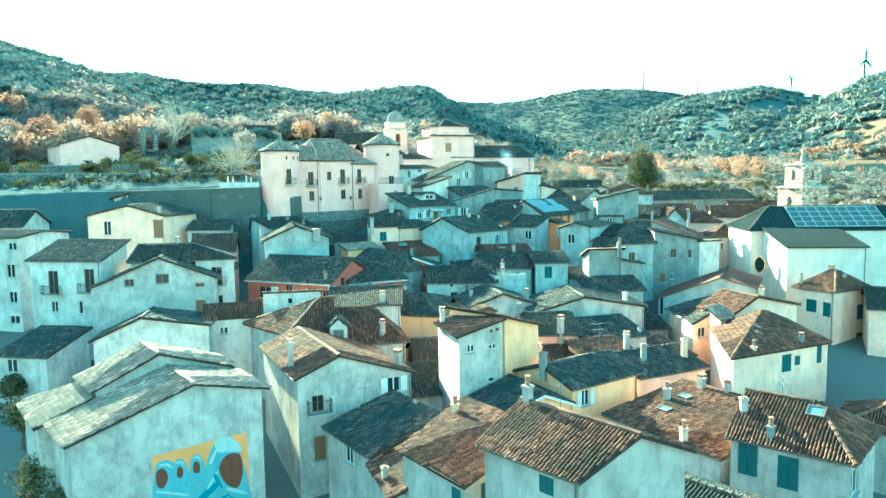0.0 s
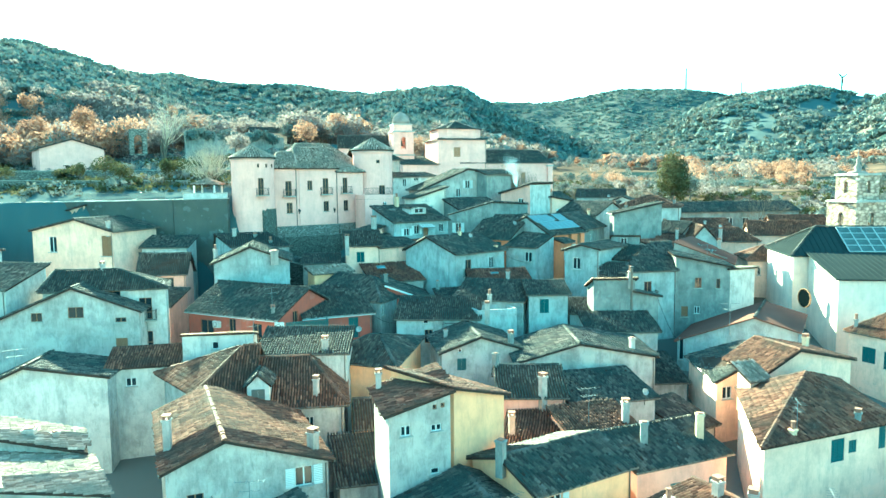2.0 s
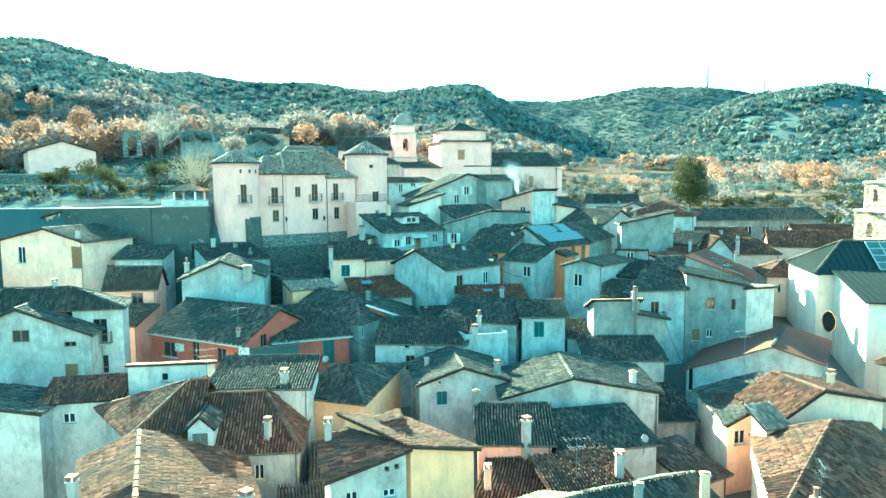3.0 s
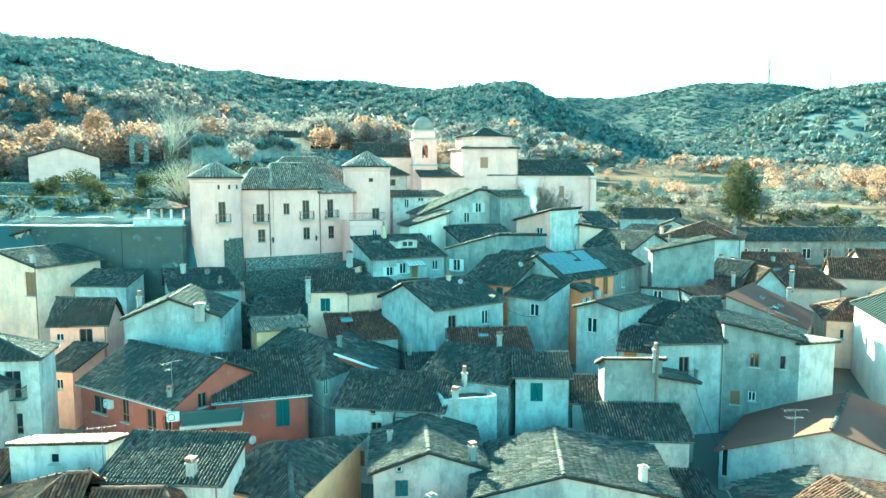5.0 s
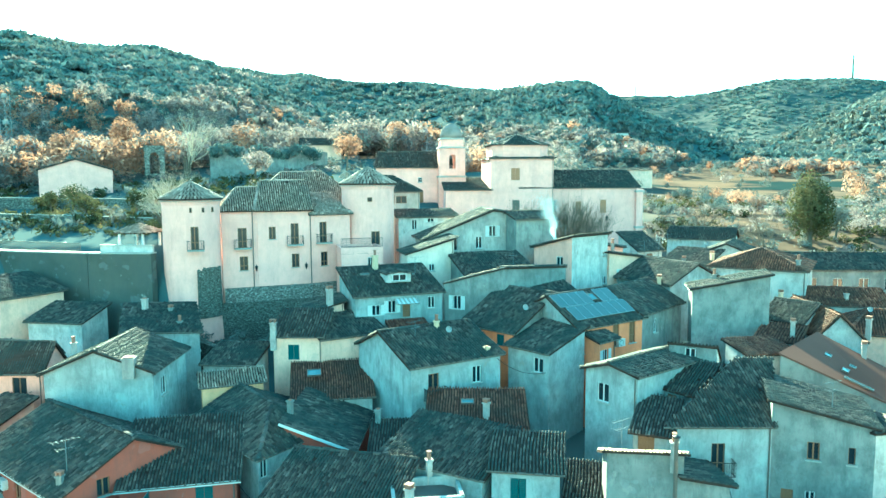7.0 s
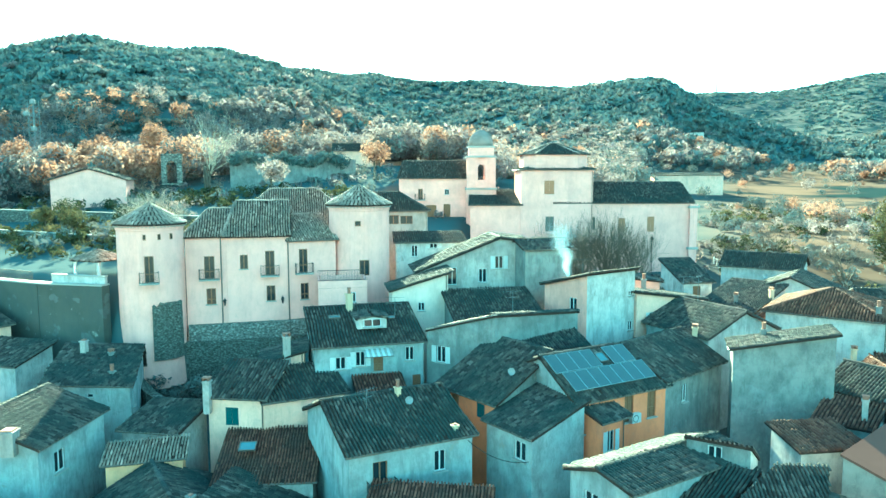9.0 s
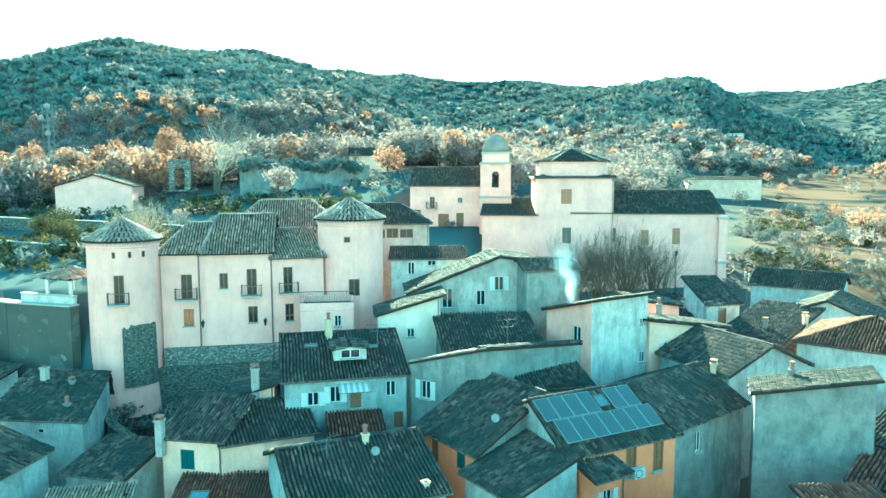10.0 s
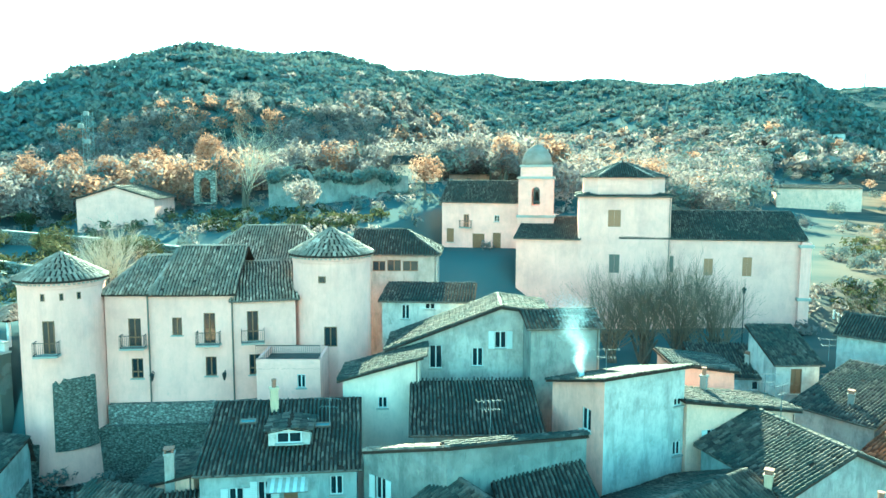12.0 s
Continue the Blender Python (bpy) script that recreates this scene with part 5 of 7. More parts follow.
def belfry(name, cx, cy, yaw, half, foot, stages, label, arches, dome, mat):
    """A square bell tower: stages of (top, half width), arched bell openings, and a cupola."""
    th = tagged(empty(name, cx, cy, foot), label, "bell tower")
    e0 = Vector((math.cos(radians(yaw)), math.sin(radians(yaw)), 0))
    z = foot
    for i, (top, hw) in enumerate(stages):
        bm = bmesh.new()
        for q in range(4):
            e = Matrix.Rotation(math.pi / 2 * q, 3, "Z") @ e0
            n = Vector((e.y, -e.x, 0))
            o = Vector((cx, cy, 0)) + n * hw - e * hw
            if i in arches:
                aw, ah, up = arches[i]
                wall_with_arch(bm, o, e, n, 2 * hw, z, top, hw, z + up, aw, ah)
            else:
                add_poly(bm, [o + Vector((0, 0, z)), o + e * 2 * hw + Vector((0, 0, z)), o + e * 2 * hw + Vector((0, 0, top)), o + Vector((0, 0, top))])
        if i in arches:
            for zz in (z + 0.02, top - 0.02):
                add_poly(bm, [Vector((cx, cy, zz)) + (Matrix.Rotation(math.pi / 2 * q, 3, "Z") @ e0) * hw * 1.41 for q in range(4)])
        adopt(part("stage", bm, mat), th)
        bm = bmesh.new()
        s = Vector((-e0.y, e0.x, 0))
        add_box(bm, (cx, cy, top + 0.06), e0, s, Vector((0, 0, 1)), hw + 0.16, hw + 0.16, 0.10)
        add_box(bm, (cx, cy, top + 0.2), e0, s, Vector((0, 0, 1)), hw + 0.06, hw + 0.06, 0.06)
        adopt(part("cornice", bm, stone_trim), th)
        if i in arches:
            bm = bmesh.new()
            aw, ah, up = arches[i]
            lathe(bm, cx, cy, [(0.05, z + up + ah * 0.75), (0.22, z + up + ah * 0.7), (0.3, z + up + ah * 0.4), (0.42, z + up + ah * 0.25)], 14)
            adopt(part("bell", bm, iron), th)
        z = top + 0.26
    bm = bmesh.new()
    lathe(bm, cx, cy, [(r, z + h) for r, h in dome], 20)
    ob = adopt(part("cupola", bm, plain("tarnished_dome", (0.26, 0.21, 0.18), 0.92, 0.0, 0.35, 2.5)), th)
    for f in ob.data.polygons:
        f.use_smooth = True
    zt = z + dome[-1][1]
    bm = bmesh.new()
    add_tube(bm, [(cx, cy, zt - 0.1), (cx, cy, zt + 0.9)], [0.03, 0.03], 5)
    add_tube(bm, [Vector((cx, cy, zt + 0.65)) - e0 * 0.25, Vector((cx, cy, zt + 0.65)) + e0 * 0.25], [0.03, 0.03], 5)
    adopt(part("cross", bm, iron), th)


belfry("bell_tower", -10.6, 167.3, 19, 2.25, 22, [(31.6, 2.3), (36.5, 2.2), (38.0, 1.95)], "cream church bell tower with a small dome", {1: (1.05, 2.4, 1.2)},
       [(1.95, 0), (1.9, 0.6), (1.7, 1.3), (1.2, 2.0), (0.5, 2.45), (0.05, 2.6)], stucco("palace", *WALLS["palace"]))
belfry("bell_tower", 59.2, 118.2, 18, 2.6, 10, [(18.5, 2.7), (22.8, 2.6), (26.5, 1.9)], "pale stone bell tower with arched bell openings and a pinnacle", {1: (1.0, 1.9, 0.7), 2: (0.75, 1.6, 1.0)},
       [(1.3, 0), (1.25, 0.2), (0.38, 0.35), (0.48, 0.9), (0.22, 1.4), (0.3, 1.9), (0.1, 2.4), (0.05, 3.4)], masonry("ashlar", (0.40, 0.30, 0.235), 1.6))


# ---- terrace wall beside the palace, old garden walls, ruin and arch ----
rubble = plain("rubble_stone", (0.34, 0.31, 0.27), 0.95, 0, 0.55, 2.2)
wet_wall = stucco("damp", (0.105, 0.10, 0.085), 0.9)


def wall_run(name, pts, thick, foot, label, mat, category="wall", kind="structure", cap=None):
    """A wall along the points (x, y, top)."""
    bm = bmesh.new()
    for (x0, y0, t0), (x1, y1, t1) in zip(pts, pts[1:]):
        a, b = Vector((x0, y0, 0)), Vector((x1, y1, 0))
        e = (b - a).normalized()
        n = Vector((e.y, -e.x, 0)) * thick / 2
        fa, fb = (foot, foot) if foot is not None else (gz(x0, y0) - 0.6, gz(x1, y1) - 0.6)
        P = [a + n, b + n, b - n, a - n]
        lo = [bm.verts.new(p + Vector((0, 0, f))) for p, f in zip(P, (fa, fb, fb, fa))]
        hi = [bm.verts.new(p + Vector((0, 0, t))) for p, t in zip(P, (t0, t1, t1, t0))]
        for i in range(4):
            bm.faces.new((lo[i], lo[(i + 1) % 4], hi[(i + 1) % 4], hi[i]))
        bm.faces.new(hi)
    ob = tagged(part(name, bm, mat), label, category, "", kind)
    if cap:
        bm = bmesh.new()
        for (x0, y0, t0), (x1, y1, t1) in zip(pts, pts[1:]):
            a, b = Vector((x0, y0, t0 + 0.06)), Vector((x1, y1, t1 + 0.06))
            e = (b - a).normalized()
            n = Vector((e.y, -e.x, 0)).normalized()
            add_box(bm, (a + b) / 2, e, n, e.cross(n), (b - a).length / 2, thick / 2 + 0.08, 0.06)
        part("coping", bm, cap, ob)
    return ob


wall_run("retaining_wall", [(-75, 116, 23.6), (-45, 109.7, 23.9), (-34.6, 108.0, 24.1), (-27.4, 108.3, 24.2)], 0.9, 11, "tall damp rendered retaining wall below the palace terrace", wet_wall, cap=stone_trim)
wall_run("parapet", [(-33.5, 108.3, 24.9), (-27.6, 108.6, 24.9)], 0.3, 23.5, "low white terrace parapet", stucco("white", *WALLS["white"]), "parapet", cap=stone_trim)
for pts in ([(-95, 128, 27.2), (-60, 127, 26.8), (-40, 126, 26.6)], [(-100, 140, 28.8), (-60, 139, 28.6), (-33, 137, 28.4)]):
    wall_run("garden_wall", pts, 0.5, None, "dry stone garden wall on a terrace", masonry("dry_stone", (0.19, 0.175, 0.15), 3.2), cap=rubble)


def ruin():
    """A long roofless wall with a broken top, and ivy hanging on it."""
    a, b = Vector((-58, 168.5, 0)), Vector((-40.5, 183.5, 0))
    e = (b - a).normalized()
    L = (b - a).length
    n = Vector((e.y, -e.x, 0))
    bm = bmesh.new()
    k = 44
    tops = [37.1 + 0.9 * noise.noise(Vector((i * 0.35, 3, 0))) + (0.5 if i % 9 < 4 else -0.3) for i in range(k + 1)]
    rows = []
    for side in (0.4, -0.4):
        rows.append(([bm.verts.new(a + e * L * i / k + n * side + Vector((0, 0, 29))) for i in range(k + 1)], [bm.verts.new(a + e * L * i / k + n * side + Vector((0, 0, tops[i]))) for i in range(k + 1)]))
    for i in range(k):
        (f0, f1), (g0, g1) = rows
        bm.faces.new((f0[i], f0[i + 1], f1[i + 1], f1[i]))
        bm.faces.new((g0[i + 1], g0[i], g1[i], g1[i + 1]))
        bm.faces.new((f1[i], f1[i + 1], g1[i + 1], g1[i]))
    for i in (0, k):
        bm.faces.new((rows[0][0][i], rows[0][1][i], rows[1][1][i], rows[1][0][i]))
    tagged(part("ruined_wall", bm, stucco("cement", *WALLS["cement"])), "long roofless ruined wall with a broken top and ivy", "ruin")


ruin()


def garden_arch(x, y, yaw, w, h, t, foot):
    bm = bmesh.new()
    e = Vector((math.cos(radians(yaw)), math.sin(radians(yaw)), 0))
    n = Vector((e.y, -e.x, 0))
    o = Vector((x, y, 0)) - e * w / 2
    for s, off in ((1, 0.0), (-1, t)):
        wall_with_arch(bm, o - n * off if s == 1 else o - n * off, e, n, w, foot, foot + h, w / 2, foot + 0.3, w * 0.5, h * 0.72)
    for u in (0, w):
        add_poly(bm, [o + e * u + Vector((0, 0, foot)), o + e * u - n * t + Vector((0, 0, foot)), o + e * u - n * t + Vector((0, 0, foot + h)), o + e * u + Vector((0, 0, foot + h))])
    add_poly(bm, [o + Vector((0, 0, foot + h)), o + e * w + Vector((0, 0, foot + h)), o + e * w - n * t + Vector((0, 0, foot + h)), o - n * t + Vector((0, 0, foot + h))])
    tagged(part("stone_arch", bm, masonry("gateway", (0.2, 0.18, 0.155), 2.4)), "small old stone gateway arch in the garden", "arch")


garden_arch(-65, 161.5, 35, 3.4, 5.4, 0.9, 32.2)


def pergola(x, y, z):
    th = tagged(empty("gazebo", x, y, z), "small white gazebo with a tiled roof on the terrace", "gazebo")
    for dx in (-1.4, 1.4):
        for dy in (-1.4, 1.4):
            bm = bmesh.new()
            add_tube(bm, [(x + dx, y + dy, z), (x + dx, y + dy, z + 2.0)], [0.16, 0.14], 8)
            adopt(part("post", bm, white_paint), th)
    c = [Vector((x + dx, y + dy, z + 2.05)) for dx, dy in ((-1.8, -1.8), (1.8, -1.8), (1.8, 1.8), (-1.8, 1.8))]
    top = Vector((x, y, z + 2.9))
    for i in range(4):
        sl = [c[i], c[(i + 1) % 4], top]
        bm = bmesh.new()
        add_poly(bm, sl)
        add_poly(bm, [v - Vector((0, 0, 0.1)) for v in sl][::-1])
        adopt(part("roof_slope", bm, deck_mat), th)
        adopt(tiles_on(sl, TILES["pale"], None, seed=500 + i), th)


pergola(-31.3, 111.5, 24.05)


# ---- plants ----
def leaf_mat(key, cols, glow=0.3):
    """Leaves: colour drifts from tree to tree and a little from leaf to leaf."""
    m, t, b = nodes_of("foliage_" + key, 0.95)
    g = t.nodes.new("ShaderNodeNewGeometry")
    drift = ramp(t, noise_tex(t, 0.16, 3, place(t)), [(0.32 + 0.36 * i / (len(cols) - 1), c) for i, c in enumerate(cols)])
    c = mix(t, 0.7, drift, ramp(t, g.outputs["Random Per Island"], [(0.0, (0.72, 0.72, 0.72)), (1.0, (1.0, 1.0, 1.0))]), "MULTIPLY")
    t.links.new(c, b.inputs["Base Color"])
    tr = t.nodes.new("ShaderNodeBsdfTranslucent")
    t.links.new(c, tr.inputs["Color"])
    mx = t.nodes.new("ShaderNodeMixShader")
    mx.inputs[0].default_value = glow
    out = t.nodes["Material Output"]
    t.links.new(b.outputs[0], mx.inputs[1])
    t.links.new(tr.outputs[0], mx.inputs[2])
    t.links.new(mx.outputs[0], out.inputs["Surface"])
    return m


# green and olive are paled: haze over the hills is put into their colour
LEAF = {
    "orange": leaf_mat("orange", [(0.22, 0.12, 0.08), (0.32, 0.18, 0.125), (0.40, 0.25, 0.18)], 0.38),
    "tan": leaf_mat("tan", [(0.15, 0.125, 0.118), (0.23, 0.185, 0.17), (0.33, 0.265, 0.24)], 0.34),
    "green": leaf_mat("green", [(0.105, 0.132, 0.130), (0.125, 0.148, 0.142), (0.15, 0.158, 0.146)], 0.12),
    "olive": leaf_mat("olive", [(0.135, 0.145, 0.135), (0.165, 0.164, 0.148), (0.21, 0.188, 0.165)], 0.15),
}
LEAF["shrub"] = leaf_mat("shrub", [(0.035, 0.04, 0.022), (0.07, 0.068, 0.034), (0.16, 0.13, 0.065)], 0.2)
bark = plain("bark", (0.12, 0.10, 0.08), 0.9, 0, 0.4, 6)
twig_mat = plain("bare_twigs", (0.20, 0.15, 0.11), 0.9, 0, 0.4, 3)


def crown_cards(rng, cx, cy, cz, rx, rz, count, size, ruffle=0.42):
    """Small folded leaf clumps scattered in an uneven crown: vertices and quads."""
    lob = rng.normal(0, 1, (5, 3))
    lob[:, 2] = np.abs(lob[:, 2]) * 0.6
    lob /= np.linalg.norm(lob, axis=1)[:, None] + 1e-6
    k = rng.randint(0, 5, count)
    d = rng.normal(0, 1, (count, 3))
    d /= np.linalg.norm(d, axis=1)[:, None]
    r = rng.rand(count, 1) ** 0.3
    p = lob[k] * 0.45 + d * r * 0.62
    c = np.stack([cx + p[:, 0] * rx, cy + p[:, 1] * rx, cz + p[:, 2] * rz], 1)
    nrm = p - lob[k] * 0.42
    nrm = nrm / (np.linalg.norm(nrm, axis=1)[:, None] + 1e-6) + rng.normal(0, ruffle, (count, 3))
    a = np.cross(nrm, rng.normal(0, 1, (count, 3)))
    a /= np.linalg.norm(a, axis=1)[:, None] + 1e-6
    b = np.cross(nrm, a)
    b /= np.linalg.norm(b, axis=1)[:, None] + 1e-6
    s = size * (0.5 + rng.rand(count, 1))
    V = np.stack([c - a * s * 1.2 - b * s * 0.2, c + a * s * 0.3 - b * s * 0.42, c + a * s * 1.2 + b * s * 0.15, c - a * s * 0.2 + b * s * 0.45], 1)
    return V.reshape(-1, 3)


def quads_for(n):
    return np.arange(n * 4).reshape(n, 4)


def forest(name, label, mat, spots, seed):
    rng = np.random.RandomState(seed)
    vs = []
    for x, y, z, r, h in spots:
        far = math.hypot(x - CX, y - CY)
        k = 280 if far < 230 else 170 if far < 330 else 64 if far < 450 else 26
        vs.append(crown_cards(rng, x, y, z + h * 0.55, r, h * 0.5, k, (1.6 if far < 330 else 2.1) * r / k ** 0.5, ruffle=0.35 if far < 330 else 0.12))
    V = np.concatenate(vs)
    return tagged(mesh_np(name, V, quads_for(len(V) // 4), mat), label, "trees", "", "stuff")


def terrain_z(x, y):
    r = math.hypot(x - CX, y - CY)
    rough = noise.fractal(Vector((x * 0.012, y * 0.012, 0)), 0.9, 2.1, 5)
    return gz(x, y) + rough * min(1, max(0, (r - 180) / 300)) * 4


def scatter():
    """Where the woods stand: a pale belt round the town, closed dark woods on the hills, hedges and autumn trees in the fields."""
    rng = np.random.RandomState(5)
    out = {"orange": [], "tan": [], "green": [], "olive": []}
    for _ in range(38000):
        az = rng.uniform(-37, 68)
        r = math.sqrt(rng.uniform(150 ** 2, 960 ** 2))
        x, y = CX - math.sin(radians(az)) * r, CY + math.cos(radians(az)) * r
        if (-30 < az < 12 and r < 190) or (-66 < x < -12 and 150 < y < 196):
            continue
        n = noise.noise(Vector((x * 0.017, y * 0.017, 7)))
        n2 = noise.noise(Vector((x * 0.006, y * 0.008, 2)))
        pick = rng.rand()
        wood_side = az > 5 * n + (3 if r < 330 else -4)
        edge = (np.interp(az, (14, 30, 40), (450, 400, 300)) + 60 * n2 + 30 * n) if wood_side else (440 + 60 * n2)
        if r > edge:
            # hills under closed woods, barer here and there
            kind = "green" if pick < 0.52 else "olive" if pick < 0.95 else "tan"
            if rng.rand() > (0.95 if n2 < 0.2 else 0.3) * (1 if wood_side else 0.6 + 0.8 * n):
                continue
            h = rng.uniform(3, 4.6)
            rad = h * rng.uniform(0.95, 1.3)
        elif wood_side:
            pale = np.interp(az, (4, 14), (0.46, 0.74))
            kind = "tan" if pick < pale else "orange" if pick < pale + 0.06 + 0.2 * max(0, n) else "olive" if pick < 0.9 else "green"
            if rng.rand() > 0.95:
                continue
            h = rng.uniform(5.5, 10.5)
            rad = h * rng.uniform(0.36, 0.5)
        else:
            hedge = abs(noise.noise(Vector((x * 0.010, y * 0.024, 3)))) < (0.045 if r < 330 else 0.07)
            clump = n > (0.36 if r < 330 else 0.2)
            if not (hedge or clump) and rng.rand() > 0.08:
                continue
            kind = ("orange" if pick < 0.5 else "tan" if pick < 0.85 else "green") if clump else ("olive" if pick < 0.45 else "tan" if pick < 0.65 else "green" if pick < 0.85 else "orange")
            h = rng.uniform(4, 8.5) if clump else rng.uniform(2.2, 5.5)
            rad = h * rng.uniform(0.4, 0.55)
        out[kind].append((x, y, terrain_z(x, y) - 0.5, rad, h))
    # the near wood edge, where single trees can be told apart
    for _ in range(1500):
        az, r = rng.uniform(3, 66), rng.uniform(150, 330)
        x, y = CX - math.sin(radians(az)) * r, CY + math.cos(radians(az)) * r
        if (az < 12 and r < 190) or (-66 < x < -12 and 150 < y < 196):
            continue
        n = noise.noise(Vector((x * 0.02, y * 0.02, 9)))
        h = rng.uniform(6, 11)
        out["orange" if n > 0.2 else "tan" if rng.rand() < 0.85 else "olive"].append((x, y, terrain_z(x, y) - 0.5, h * rng.uniform(0.33, 0.46), h))
    for _ in range(16):
        x, y = rng.normal(96, 16), rng.normal(250, 12)
        h = rng.uniform(5, 9)
        out["orange" if rng.rand() < 0.8 else "tan"].append((x, y, terrain_z(x, y) - 0.5, h * rng.uniform(0.4, 0.5), h))
    for _ in range(4200):
        # far slopes across the valley
        az, r = rng.uniform(-22, 4), rng.uniform(850, 1520)
        x, y = CX - math.sin(radians(az)) * r, CY + math.cos(radians(az)) * r
        n = noise.noise(Vector((x * 0.006, y * 0.006, 6)))
        if r < 1330 and n < -0.02 and rng.rand() > 0.25:
            continue
        h = rng.uniform(1.4, 2.4)
        out["green" if rng.rand() < 0.7 else "olive"].append((x, y, terrain_z(x, y) - 1, h * 2.2, h))
    for _ in range(90):
        x, y = rng.uniform(23, 120), rng.uniform(156, 265)
        if y < 168 and x < 30 or math.hypot(x - 40, y - 146) < 14:
            continue
        n = noise.noise(Vector((x * 0.03, y * 0.03, 4)))
        h = rng.uniform(1.4, 3.6) + max(0.0, n) * 6
        pick = rng.rand()
        out["orange" if n > 0.2 and pick < 0.35 else "tan" if pick < 0.4 else "olive" if pick < 0.75 else "green"].append((x, y, terrain_z(x, y) - 0.5, h * rng.uniform(0.4, 0.6), h))
    return out


spots = scatter()
for kind, lab in (("orange", "autumn woodland with orange leaves on the hillside"), ("tan", "nearly bare pale brown woodland on the hillside"), ("green", "dark evergreen trees on the hillside"), ("olive", "dull green scrub and trees on the hillside")):
    forest("woodland", lab, LEAF[kind], spots[kind], 11)


def limb(bm, rng, p, d, length, r, depth, twigs):
    q = p + d * length
    m = p + d * length * 0.5 + Vector(rng.normal(0, 0.06 * length, 3))
    add_tube(bm, [p, m, q], [r, r * 0.8, r * 0.55], 5 if depth > 1 else 3)
    if depth == 0:
        return
    for _ in range(rng.randint(2, 4) + (1 if depth == 1 else 0)):
        t = rng.uniform(0.35, 1.0)
        s = p.lerp(q, t)
        nd = (d + Vector(rng.normal(0, 0.5, 3)) + Vector((0, 0, twigs))).normalized()
        limb(bm, rng, s, nd, length * rng.uniform(0.5, 0.75), r * 0.5, depth - 1, twigs)


def bare_tree(x, y, z, h, stems, label, seed, spread=0.45, lift=0.18, mat=None, depth=3):
    rng = np.random.RandomState(seed)
    th = tagged(empty("tree", x, y, z), label, "tree")
    bm = bmesh.new()
    for i in range(stems):
        d = Vector((rng.normal(0, spread), rng.normal(0, spread), 1)).normalized()
        base = Vector((x + rng.normal(0, 0.25), y + rng.normal(0, 0.25), z - 0.3))
        add_tube(bm, [base, base + d * h * 0.18, base + d * h * 0.36], [0.02 * h, 0.016 * h, 0.012 * h], 6)
    adopt(part("trunk", bm, bark), th)
    bm = bmesh.new()
    rng = np.random.RandomState(seed)
    for i in range(stems):
        d = Vector((rng.normal(0, spread), rng.normal(0, spread), 1)).normalized()
        base = Vector((x + rng.normal(0, 0.25), y + rng.normal(0, 0.25), z - 0.3))
        for j in range(5):
            nd = (d + Vector(rng.normal(0, 0.35, 3))).normalized()
            limb(bm, rng, base + d * h * (0.2 + 0.04 * j), nd, h * 0.42, 0.005 * h, depth, lift)
    adopt(part("crown", bm, mat or twig_mat, None, "", "stuff"), th)


def leafy_tree(x, y, z, h, r, kind, label, seed, count=900, size=0.22):
    rng = np.random.RandomState(seed)
    th = tagged(empty("tree", x, y, z), label, "tree")
    bm = bmesh.new()
    top = Vector((x, y, z + h * 0.7))
    add_tube(bm, [(x, y, z - 0.4), (x + 0.1, y, z + h * 0.35), top], [0.035 * h, 0.025 * h, 0.008 * h], 7)
    for i in range(6):
        a = rng.uniform(0, 6.28)
        s = Vector((x, y, z + h * rng.uniform(0.3, 0.6)))
        e = s + Vector((math.cos(a) * r * 0.7, math.sin(a) * r * 0.7, h * 0.2))
        add_tube(bm, [s, (s + e) / 2 + Vector((0, 0, 0.1)), e], [0.012 * h, 0.009 * h, 0.004 * h], 5)
    adopt(part("trunk", bm, bark), th)
    V = crown_cards(rng, x, y, z + h * 0.58, r, h * 0.45, count, size)
    adopt(mesh_np("crown", V, quads_for(count), LEAF[kind], None, "", "stuff"), th)


for i, (px, py, s, h) in enumerate(((-1.5, 147, 4, 6.0), (4.8, 149.5, 6, 9.0), (7.8, 150.5, 6, 9.5), (11.0, 151.5, 7, 10.5), (14.2, 152, 6, 9.0))):
    bare_tree(px, py, 18.6, h * 0.95, s + 8, "bare many-stemmed tree beside the church wall", 30 + i, 0.17, 0.5, depth=3)
bare_tree(-35, 122.5, gz(-35, 122.5), 7.0, 15, "pale bare bushy tree behind the palace tower", 41, 0.45, 0.2, plain("pale_twigs", (0.42, 0.36, 0.28), 0.9, 0, 0.3, 3))
bare_tree(-62.5, 167.5, gz(-62.5, 167.5), 14.5, 3, "tall bare tree with fine branches beside the ruined wall", 42, 0.3, 0.15, plain("pale_twigs", (0.42, 0.36, 0.28), 0.9, 0, 0.3, 3), 4)
bare_tree(53, 137, 14.5, 9, 4, "bare tree behind the low row of houses", 43, 0.35, 0.2)
bare_tree(40, 165, 19.5, 7, 5, "bare bushy tree on the slope", 44, 0.4, 0.2)
bare_tree(27, 170, 19.5, 6, 5, "bare bushy tree below the church", 45, 0.4, 0.2)
bare_tree(33, 178, 20.5, 7, 6, "bare bushy tree below the church", 46, 0.4, 0.2)
leafy_tree(47, 169.5, 15.6, 17.4, 3.5, "shrub", "tall dark pine above the houses", 50, 7000, 0.2)
leafy_tree(52, 174, 20.5, 7, 2.6, "olive", "dull green garden tree", 51, 1200, 0.22)
leafy_tree(-44, 160, gz(-44, 160), 6.5, 3.0, "tan", "small pale autumn tree by the ruin", 52, 900, 0.22)
leafy_tree(-34, 178, gz(-34, 178), 7.5, 3.2, "orange", "autumn tree with pinkish leaves behind the wall", 53, 1000, 0.24)
rng = np.random.RandomState(77)
